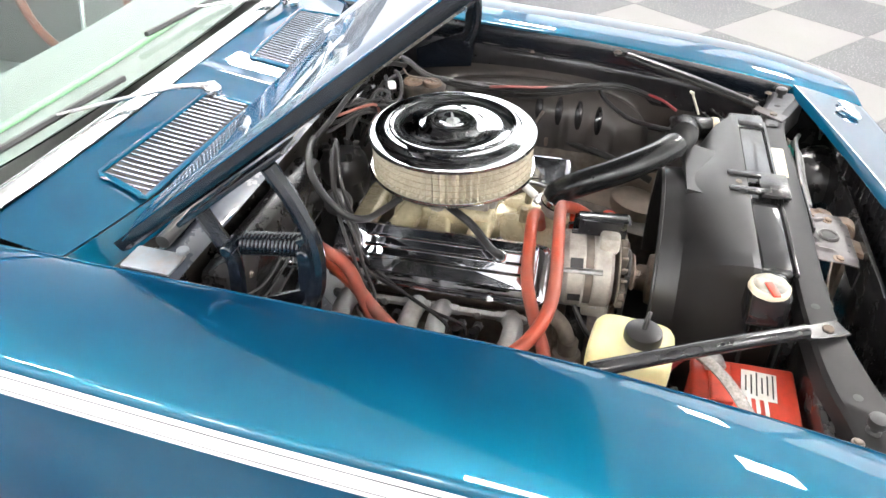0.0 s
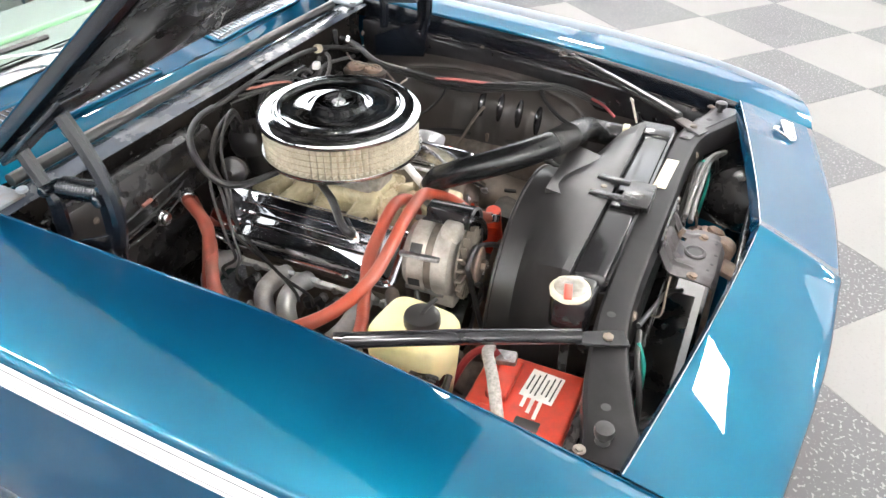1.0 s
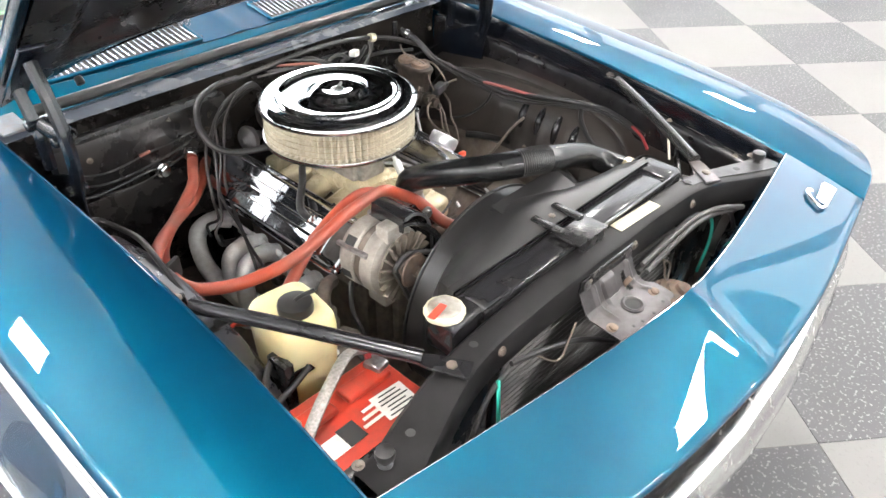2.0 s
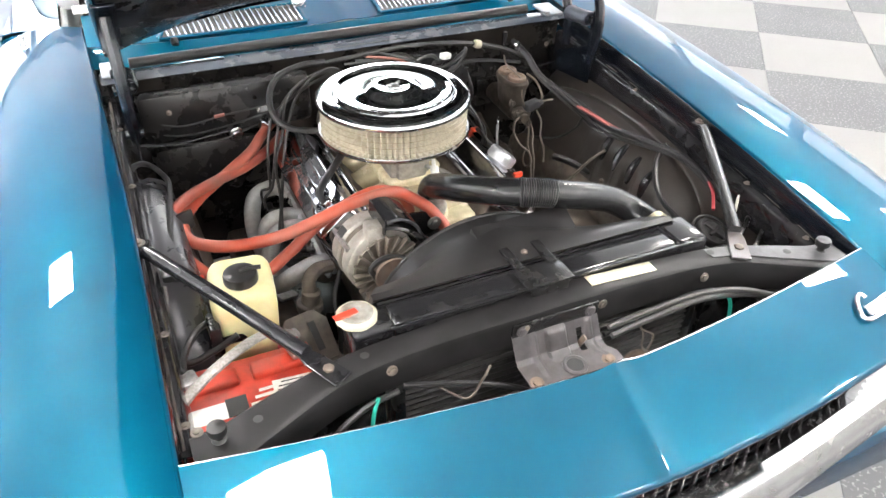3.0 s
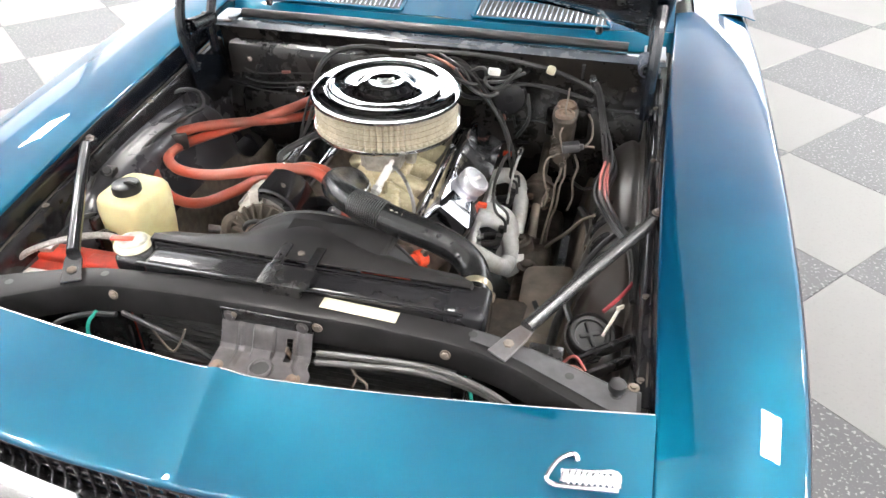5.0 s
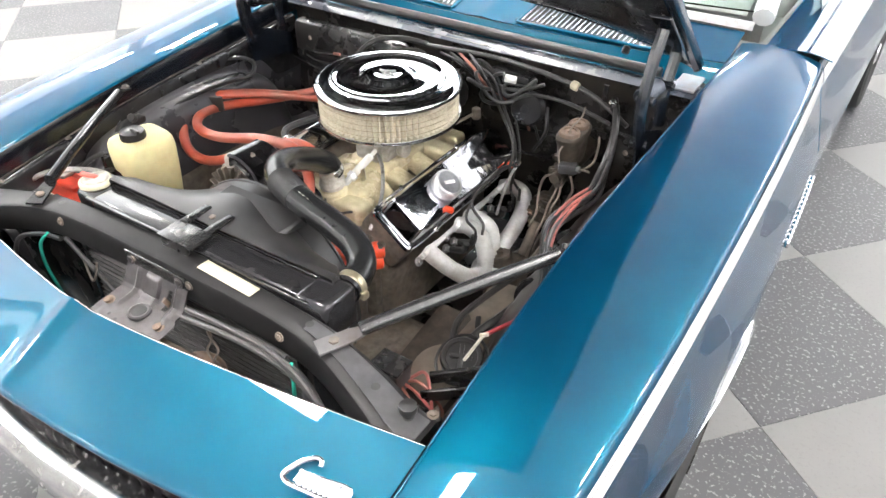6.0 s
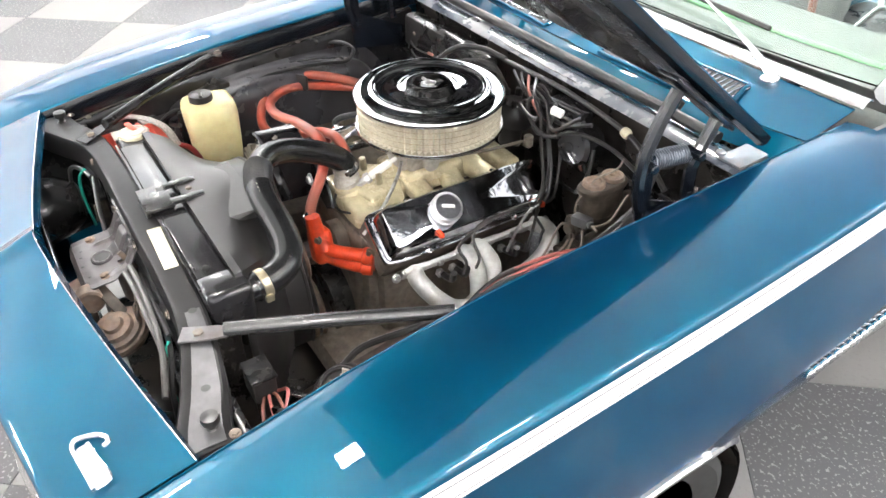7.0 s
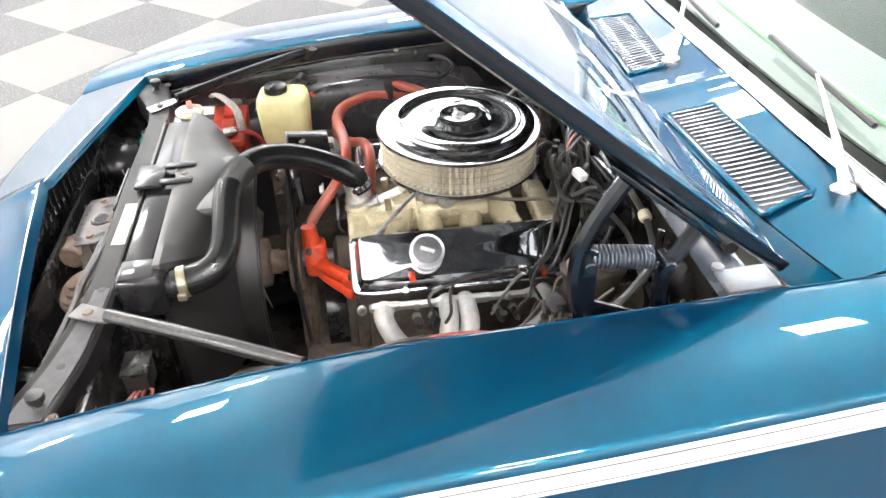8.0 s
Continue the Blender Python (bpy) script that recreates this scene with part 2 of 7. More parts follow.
MINT = material("mint_green_vinyl", (0.175, 0.184, 0.178), rough=0.5, grain=0.06, scale=90, bump=0.0005)
MINT_EDGE = material("bright_green_dash_edge", (0.24, 0.46, 0.24), rough=0.4)
MINT_DARK = material("dark_teal_trim", (0.06, 0.12, 0.12), rough=0.5, grain=0.1, scale=80)
WOOD_RIM = material("brown_wheel_rim", (0.16, 0.05, 0.025), rough=0.3, grain=0.2, scale=30)
TYRE = material("tyre_rubber", (0.018, 0.018, 0.018), rough=0.65, grain=0.2, scale=60)
ROD_WORN = material("rubbed_steel_rod", (0.10, 0.098, 0.098), rough=0.26, metal=0.75, grain=0.2, scale=120)
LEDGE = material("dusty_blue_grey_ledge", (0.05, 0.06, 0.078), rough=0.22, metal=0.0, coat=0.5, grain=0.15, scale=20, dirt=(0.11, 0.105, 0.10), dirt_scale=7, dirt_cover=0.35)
CORNER = material("faded_blue_corner_plate", (0.20, 0.235, 0.27), rough=0.4, metal=0.3, grain=0.1, scale=30, dirt=(0.25, 0.15, 0.11), dirt_scale=12, dirt_cover=0.4)
CHROME_SOFT = material("hazed_chrome", (0.78, 0.79, 0.83), rough=0.17, metal=0.9, grain=0.05, scale=40)
CHROME_WAVY = material("wavy_polished_chrome", (0.76, 0.77, 0.82), rough=0.09, metal=1.0, bump=0.003, scale=16)
HOSE_BLACK = material("smooth_black_hose", (0.012, 0.012, 0.0125), rough=0.24, grain=0.2, scale=60, bump=0.0003)
# Worn metal; on the support bar's end also a painted reflection.
BARE_METAL_AND_SHEEN = material("bare_metal_and_bar_sheen", (0.085, 0.085, 0.09), rough=0.38, metal=0.5, grain=0.25, scale=30, dirt=(0.07, 0.067, 0.067), dirt_scale=13, dirt_cover=0.4)
PLATE_DARK = material("brown_stained_plate", (0.088, 0.081, 0.083), rough=0.36, metal=0.3, grain=0.2, scale=50, dirt=(0.06, 0.048, 0.042), dirt_scale=18, dirt_cover=0.3)
LINE_TAN = material("dusty_brake_line", (0.17, 0.14, 0.115), rough=0.5, metal=0.3, grain=0.2, scale=60)
CAP_METAL = material("brushed_cap_metal", (0.68, 0.68, 0.69), rough=0.3, metal=0.75, grain=0.1, scale=150)
FAN_METAL = material("stained_zinc_fan", (0.20, 0.175, 0.145), rough=0.5, metal=0.4, grain=0.2, scale=60, dirt=(0.12, 0.085, 0.06), dirt_scale=30, dirt_cover=0.4)
CAP_TOP = material("brushed_grey_cap", (0.34, 0.34, 0.36), rough=0.3, metal=1.0, grain=0.1, scale=150)
CAP_WORN = material("worn_grey_cap_metal", (0.34, 0.325, 0.29), rough=0.42, metal=0.35, grain=0.2, scale=60, bump=0.0006, dirt=(0.16, 0.12, 0.08), dirt_scale=40, dirt_cover=0.4)
CABLE_GREY = material("grey_cable_sheath", (0.075, 0.073, 0.072), rough=0.3, grain=0.2, scale=60, dirt=(0.05, 0.045, 0.04), dirt_scale=20, dirt_cover=0.4)
LEAD = material("grey_black_lead", (0.022, 0.021, 0.021), rough=0.32, grain=0.2, scale=60, dirt=(0.06, 0.055, 0.05), dirt_scale=30, dirt_cover=0.3)
BAR_BLACK = material("worn_gloss_black_bar", (0.016, 0.0152, 0.0155), rough=0.36, coat=0.0, spec=0.16, grain=0.3, scale=14, bump=0.0007)
LAMP_LENS = material("ribbed_lamp_lens", (0.72, 0.74, 0.76), rough=0.12, metal=0.3, coat=1.0, grain=0.1, scale=80)
# Slats carry body paint; this pale tone stands for their reflections.
SLAT = material("slat_paled_for_reflection", (0.40, 0.45, 0.51), rough=0.2, metal=0.85, grain=0.1, scale=60)
GLASS = glass_material()
TILE_LIGHT = tile_material("pale_floor_tile", (0.168, 0.164, 0.159), (0.13, 0.126, 0.12), 0.35)
TILE_GREY = tile_material("grey_speckled_floor_tile", (0.074, 0.074, 0.077), (0.24, 0.24, 0.24), 0.75)
JOINT = material("dark_floor_joint", (0.1, 0.1, 0.1), rough=0.7, grain=0.2)
WALL = material("pale_painted_wall", (0.84, 0.85, 0.86), rough=0.6, grain=0.03, scale=8)
CEILING = material("white_ceiling_board", (0.8, 0.8, 0.8), rough=0.8, grain=0.04, scale=30)
GLOW = material("lamp_diffuser", (1.0, 0.965, 0.93), rough=0.6, shadeless=PANEL_GLOW)
# Added window glow; the stronger north one whitens the air cleaner lid.
WINDOW_GLASS = material("added_window_glow", (0.93, 0.96, 1.0), rough=0.5, shadeless=WINDOW_GLOW)
NORTH_GLASS = material("added_north_window_glow", (0.95, 0.97, 1.0), rough=0.5, shadeless=NORTH_GLOW)
GLOW_UP = material("added_uplight_glow", (1.0, 0.97, 0.94), rough=0.6, shadeless=UPLIGHT_GLOW)


# ---- geometry helpers: each gives (verts, faces) in world metres ----
def spl(x, xs, ys):
    """Smooth curve through the nodes (xs, ys)."""
    xs, ys = np.array(xs, float), np.array(ys, float)
    d = np.gradient(ys, xs)
    i = int(np.clip(np.searchsorted(xs, x) - 1, 0, len(xs) - 2))
    h = xs[i + 1] - xs[i]
    s = min(max((x - xs[i]) / h, 0.0), 1.0)
    return float((2 * s**3 - 3 * s**2 + 1) * ys[i] + (s**3 - 2 * s**2 + s) * h * d[i]
                 + (-2 * s**3 + 3 * s**2) * ys[i + 1] + (s**3 - s**2) * h * d[i + 1])


def join(*geos):
    verts, faces = [], []
    for v, f in geos:
        k = len(verts)
        verts += list(v)
        faces += [tuple(i + k for i in face) for face in f]
    return verts, faces


def weld(geo):
    """Sheets that share an edge become one."""
    seen, verts, at = {}, [], []
    for v in geo[0]:
        k = tuple(round(c * 5000) for c in v)
        if k not in seen:
            seen[k] = len(verts)
            verts.append(v)
        at.append(seen[k])
    return verts, [f for f in (tuple(dict.fromkeys(at[i] for i in q)) for q in geo[1]) if len(f) > 2]


def move(geo, m):
    return [tuple(m @ Vector(v)) for v in geo[0]], geo[1]


def mirror(geo):
    return [(-v[0], v[1], v[2]) for v in geo[0]], [tuple(reversed(f)) for f in geo[1]]


def grid(func, nu, nv, loop=False):
    """A sheet from func(u, v), u and v in 0..1; loop closes it in u."""
    verts = [tuple(func(i / (nu if loop else nu - 1), j / (nv - 1))) for j in range(nv) for i in range(nu)]
    faces = []
    for j in range(nv - 1):
        for i in range(nu if loop else nu - 1):
            k = (i + 1) % nu
            faces.append((j * nu + i, j * nu + k, (j + 1) * nu + k, (j + 1) * nu + i))
    return verts, faces


def axes_of(d):
    d = Vector(d).normalized()
    a = d.cross(Vector((0, 0, 1))) if abs(d.z) < 0.95 else d.cross(Vector((0, 1, 0)))
    a.normalize()
    return d, a, d.cross(a)


def lathe(profile, origin, axis=(0, 0, 1), seg=32, wobble=None):
    """Turns (radius, height) pairs round an axis."""
    d, a, b = axes_of(axis)
    o = Vector(origin)
    verts, faces = [], []
    for r, hgt in profile:
        for i in range(seg):
            an = 2 * math.pi * i / seg
            rr = r * (1 + (wobble(an) if wobble else 0))
            verts.append(tuple(o + d * hgt + (a * math.cos(an) + b * math.sin(an)) * rr))
    for j in range(len(profile) - 1):
        for i in range(seg):
            k = (i + 1) % seg
            faces.append((j * seg + i, j * seg + k, (j + 1) * seg + k, (j + 1) * seg + i))
    if profile[0][0] > 1e-4:
        faces.append(tuple(reversed(range(seg))))
    if profile[-1][0] > 1e-4:
        faces.append(tuple((len(profile) - 1) * seg + i for i in range(seg)))
    return verts, faces


def rod(p0, p1, r, seg=16, r1=None, bev=None):
    """A bevelled solid cylinder or cone from p0 to p1."""
    length = (Vector(p1) - Vector(p0)).length
    r1 = r if r1 is None else r1
    e = min(r, r1, length / 2) * 0.22 if bev is None else bev
    return lathe([(r - e, 0), (r, e), (r1, length - e), (r1 - e, length)], p0, Vector(p1) - Vector(p0), seg)


def path_points(points, sub=8, loop=False):
    """A smooth line through the points."""
    p = [Vector(q) for q in points]
    if len(p) == 2 and not loop:
        return p
    n = len(p)
    out = []
    for i in range(n if loop else n - 1):
        if loop:
            a, b, c, d = p[(i - 1) % n], p[i], p[(i + 1) % n], p[(i + 2) % n]
        else:
            b, c = p[i], p[i + 1]
            a = p[i - 1] if i else b * 2 - c
            d = p[i + 2] if i + 2 < n else c * 2 - b
        for k in range(sub):
            s = k / sub
            out.append(0.5 * (2 * b + (c - a) * s + (2 * a - 5 * b + 4 * c - d) * s * s + (3 * b - a - 3 * c + d) * s**3))
    if not loop:
        out.append(p[-1])
    return out


def tube(points, r, seg=10, sub=8, loop=False, flat=1.0, ribs=None):
    """A hose, wire or pipe along a smooth line; r may be a function of 0..1; flat squashes it in height."""
    line = path_points(points, sub, loop)
    n = len(line)
    verts, faces = [], []
    up = None
    for i, q in enumerate(line):
        t = (line[(i + 1) % n] - line[i - 1]) if loop else (line[min(i + 1, n - 1)] - line[max(i - 1, 0)])
        t.normalize()
        if up is None:
            _, up, _ = axes_of(t)
        up = (up - t * up.dot(t)).normalized()
        side = t.cross(up)
        s = i / max(n - 1, 1)
        rr = r(s) if callable(r) else r
        for k in range(seg):
            an = 2 * math.pi * k / seg
            off = up * (math.cos(an) * rr) + side * (math.sin(an) * rr)
            off.z *= flat
            verts.append(tuple(q + off))
    for j in range(n if loop else n - 1):
        for i in range(seg):
            k = (i + 1) % seg
            m = (j + 1) % n
            faces.append((j * seg + i, j * seg + k, m * seg + k, m * seg + i))
    if not loop:
        faces.append(tuple(reversed(range(seg))))
        faces.append(tuple((n - 1) * seg + i for i in range(seg)))
    return verts, faces


def block(centre, size, bev=0.004, rot=(0, 0, 0), taper=1.0, seg=2):
    """A bevelled box; taper narrows its top."""
    bm = bmesh.new()
    bmesh.ops.create_cube(bm, size=1)
    for v in bm.verts:
        k = taper if v.co.z > 0 else 1
        v.co = Vector((v.co.x * size[0] * k, v.co.y * size[1] * k, v.co.z * size[2]))
    if bev:
        bmesh.ops.bevel(bm, geom=bm.edges[:], offset=bev, segments=seg, affect="EDGES", profile=0.5)
    m = pose(*centre, *rot)
    bm.verts.index_update()
    geo = [tuple(m @ v.co) for v in bm.verts], [tuple(v.index for v in f.verts) for f in bm.faces]
    bm.free()
    return geo


def plate(outline, depth, m=None, bev=0.0015):
    """A flat piece: a 2D outline pushed to a depth in z, with bevelled rims, then placed by the pose m."""
    bm = bmesh.new()
    low = [bm.verts.new((x, y, 0)) for x, y in outline]
    face = bm.faces.new(low)
    ext = bmesh.ops.extrude_face_region(bm, geom=[face])
    top = [g for g in ext["geom"] if isinstance(g, bmesh.types.BMVert)]
    bmesh.ops.translate(bm, verts=top, vec=(0, 0, depth))
    bmesh.ops.recalc_face_normals(bm, faces=bm.faces[:])
    if bev:
        rim = [e for e in bm.edges if abs(e.verts[0].co.z - e.verts[1].co.z) < 1e-6]
        bmesh.ops.bevel(bm, geom=rim, offset=bev, segments=1, affect="EDGES")
    bm.verts.index_update()
    m = m or Matrix.Identity(4)
    geo = [tuple(m @ v.co) for v in bm.verts], [tuple(v.index for v in f.verts) for f in bm.faces]
    bm.free()
    return geo


def frame_of(origin, ux, uy):
    """A pose whose x and y axes lie along ux and uy."""
    x = Vector(ux).normalized()
    z = x.cross(Vector(uy)).normalized()
    y = z.cross(x)
    return Matrix.Translation(origin) @ Matrix((x, y, z)).transposed().to_4x4()


def bolt(p, axis=(0, 0, 1), r=0.009, h=0.008, washer=True):
    """A hexagon bolt head on a washer."""
    g = lathe([(r * 0.98, h * 0.3), (r, h * 0.35), (r, h * 0.9), (r * 0.8, h)], p, axis, 6)
    if washer:
        g = join(g, lathe([(r * 1.55, 0), (r * 1.55, h * 0.25), (r * 1.3, h * 0.34)], p, axis, 16))
    return g


# ---- objects ----
BASE = {}


def thing(name, at, label="", category="", group="", kind=""):
    """A top-level thing: an Empty at its base that parents its parts."""
    ob = new(name)
    ob.empty_display_size = 0.05
    ob.location = at
    BASE[ob.name] = Vector(at)
    return tagged(ob, label, category, group, kind)


def part(name, geo, mat, parent=None, label="", smooth=36, solid=0.0, kind="", shadow=True):
    """One mesh under a thing or a part; geo is in world metres."""
    o = BASE.get(parent.name, Vector()) if parent else Vector()
    me = bpy.data.meshes.new(name)
    me.from_pydata([(v[0] - o.x, v[1] - o.y, v[2] - o.z) for v in geo[0]], [], geo[1])
    me.polygons.foreach_set("use_smooth", [True] * len(me.polygons))
    me.set_sharp_from_angle(angle=radians(smooth))
    if solid:
        use = np.zeros(len(me.edges), dtype=int)
        for lp in me.loops:
            use[lp.edge_index] += 1
        for i in np.nonzero(use == 1)[0]:
            me.edges[int(i)].use_edge_sharp = True
    me.materials.append(mat)
    me.update()
    ob = new(name, me)
    if parent:
        ob.parent = parent
    BASE[ob.name] = o
    if solid:
        md = ob.modifiers.new("thickness", "SOLIDIFY")
        md.thickness, md.offset = solid, -1
    if not shadow:
        ob.visible_shadow = False
    return tagged(ob, label, kind=kind)


def whole(name, geo, mat, label, category, group="", kind="", smooth=36, solid=0.0):
    """A top-level thing of one mesh."""
    ob = part(name, geo, mat, None, label, smooth, solid)
    return tagged(ob, label, category, group, kind)


# ---- the showroom ----
ROOM = (-6.2, 6.6, -6.0, 8.5)


def build_room():
    x0, x1, y0, y1 = ROOM
    w = 0.2
    zs, zt, n = 2.75, 4.35, 6
    count = 0
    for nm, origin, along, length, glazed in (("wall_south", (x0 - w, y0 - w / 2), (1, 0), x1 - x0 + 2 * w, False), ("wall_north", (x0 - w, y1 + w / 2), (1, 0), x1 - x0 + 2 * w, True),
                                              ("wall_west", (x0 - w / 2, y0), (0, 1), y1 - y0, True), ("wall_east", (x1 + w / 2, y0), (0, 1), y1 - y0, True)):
        def slab(q, size, lo, hi, deep=w):
            return block((origin[0] + along[0] * q, origin[1] + along[1] * q, (lo + hi) / 2), (size if along[0] else deep, size if along[1] else deep, hi - lo), 0)
        if not glazed:
            whole(nm, slab(length / 2, length, 0, CEIL), WALL, "plain pale painted showroom wall", "wall", kind="structure")
            continue
        # an unseen band of glowing windows is added here for bright reflections
        pitch, pier = length / n, 0.16
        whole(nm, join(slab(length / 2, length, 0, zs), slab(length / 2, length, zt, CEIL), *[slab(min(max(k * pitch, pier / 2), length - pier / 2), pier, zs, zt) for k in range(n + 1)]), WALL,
              "pale painted showroom wall with an added band of high windows", "wall", kind="structure")
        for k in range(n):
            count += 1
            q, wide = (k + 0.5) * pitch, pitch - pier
            win = thing("window_%d" % count, (origin[0] + along[0] * q, origin[1] + along[1] * q, zs), "unseen high window, glow added for reflections", "window", kind="structure")
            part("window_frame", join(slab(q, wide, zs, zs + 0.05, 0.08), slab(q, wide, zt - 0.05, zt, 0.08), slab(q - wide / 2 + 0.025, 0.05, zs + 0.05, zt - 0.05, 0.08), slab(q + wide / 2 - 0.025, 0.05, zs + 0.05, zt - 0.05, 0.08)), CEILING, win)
            part("pane", slab(q, wide - 0.1, zs + 0.05, zt - 0.05, 0.02), NORTH_GLASS if nm == "wall_north" else WINDOW_GLASS, win, "added glowing pane")
    whole("ceiling", block(((x0 + x1) / 2, (y0 + y1) / 2, CEIL + 0.1), (x1 - x0 + 2 * w, y1 - y0 + 2 * w, 0.2), 0), CEILING,
          "plain white showroom ceiling", "ceiling", kind="structure")
    # glowing box lamps hung below the ceiling
    lamp = thing("ceiling_light", (0, 0, CEIL), "square white hanging ceiling light, switched on", "ceiling light", "ceiling lights")
    lw, ll, lz = 0.46, 0.46, CEIL - 0.92
    for sx, sy in ((1, 0), (-1, 0), (0, 1), (0, -1)):
        part("frame", block((sx * (lw / 2 + 0.012), sy * (ll / 2 + 0.012), lz), (0.024 if sx else lw, 0.024 if sy else ll, 0.07), 0.004), CEILING, lamp)
    part("diffuser", block((0, 0, lz - 0.015), (lw, ll, 0.02), 0.004), GLOW, lamp, "glowing white diffuser")
    # The upward-glowing face is added as fill for the ceiling.
    part("added_uplight_panel", block((0, 0, lz + 0.015), (lw, ll, 0.02), 0.004), GLOW_UP, lamp, "added upper glow that brightens the ceiling")
    for sx in (-1, 1):
        part("suspension_rod", rod((sx * lw * 0.5, 0, lz + 0.03), (sx * lw * 0.5, 0, CEIL), 0.006), STEEL, lamp)
    spots = [(x, y) for x in (-5.3, -3.4, -1.35, 2.1, 4.4) for y in (-4.4, -1.8, 0.9, 2.8, 7.2) if (x, y) not in ((-1.35, 0.9), (2.1, 2.8), (-3.4, 0.9), (-1.35, -1.8))] + [(-0.78, 0.16)]
    lamp.matrix_basis = pose(spots[0][0], spots[0][1], CEIL)
    for x, y in spots[1:]:
        copy_thing(lamp, pose(x, y, CEIL))


build_room()

# ---- the car's body: x to its left, y to its rear ----
YE = [-0.30, -0.08, 0.15, 0.40, 0.75, 1.15, 1.40]
ZE = [0.738, 0.787, 0.828, 0.862, 0.890, 0.922, 0.938]
XE = [0.640, 0.637, 0.632, 0.630, 0.637, 0.650, 0.655]
YC = [-0.30, -0.17, -0.05, 0.15, 0.40, 0.75, 1.12, 1.45]
ZC = [0.735, 0.770, 0.798, 0.828, 0.855, 0.884, 0.912, 0.928]
XC = [0.825, 0.838, 0.846, 0.856, 0.861, 0.860, 0.850, 0.832]


def ze(y):
    return spl(y, YE, ZE)


def xe(y):
    return spl(y, YE, XE)


def zc(y):
    return spl(y, YC, ZC)


def xc(y):
    return spl(y, YC, XC)


def nose_y(x):
    """The front lip in plan."""
    return spl(abs(x), [0, 0.25, 0.5, 0.637, 0.75, 0.81, 0.85], [-0.338, -0.322, -0.285, -0.262, -0.238, -0.205, -0.16])


AX_Y, AX_Z, ARCH = 0.60, 0.275, 0.305


def fender_top(u, y):
    """Across the fender's top, u = 0 at the bonnet gap, 1 at the shoulder."""
    x = xe(y) + (xc(y) - 0.0075 - xe(y)) * u
    z = ze(y) + (zc(y) - ze(y)) * u + 0.012 * math.sin(math.pi * u) ** 0.8
    return x, z


def side_line(y, s):
    """Down the body side: s = 0 shoulder, 1 sill."""
    x0, z0 = xc(y), zc(y)
    if s < 0.0155:
        a = math.acos(0.978 - 0.64 * s / 0.016)
        return x0 - 0.0075 + 0.016 * (math.sin(a) - 0.208), z0 - 0.64 * s
    k = min(1.0, max(0.25, (y + 0.2) / 0.5))
    x = x0 + spl(s, [0, 0.04, 0.10, 0.25, 0.38, 0.44, 0.55, 0.85, 1], [0, 0.010, 0.016, 0.040 * k, 0.058 * k, 0.060 * k, 0.040 * k, -0.030, -0.09])
    return x, z0 - 0.64 * s


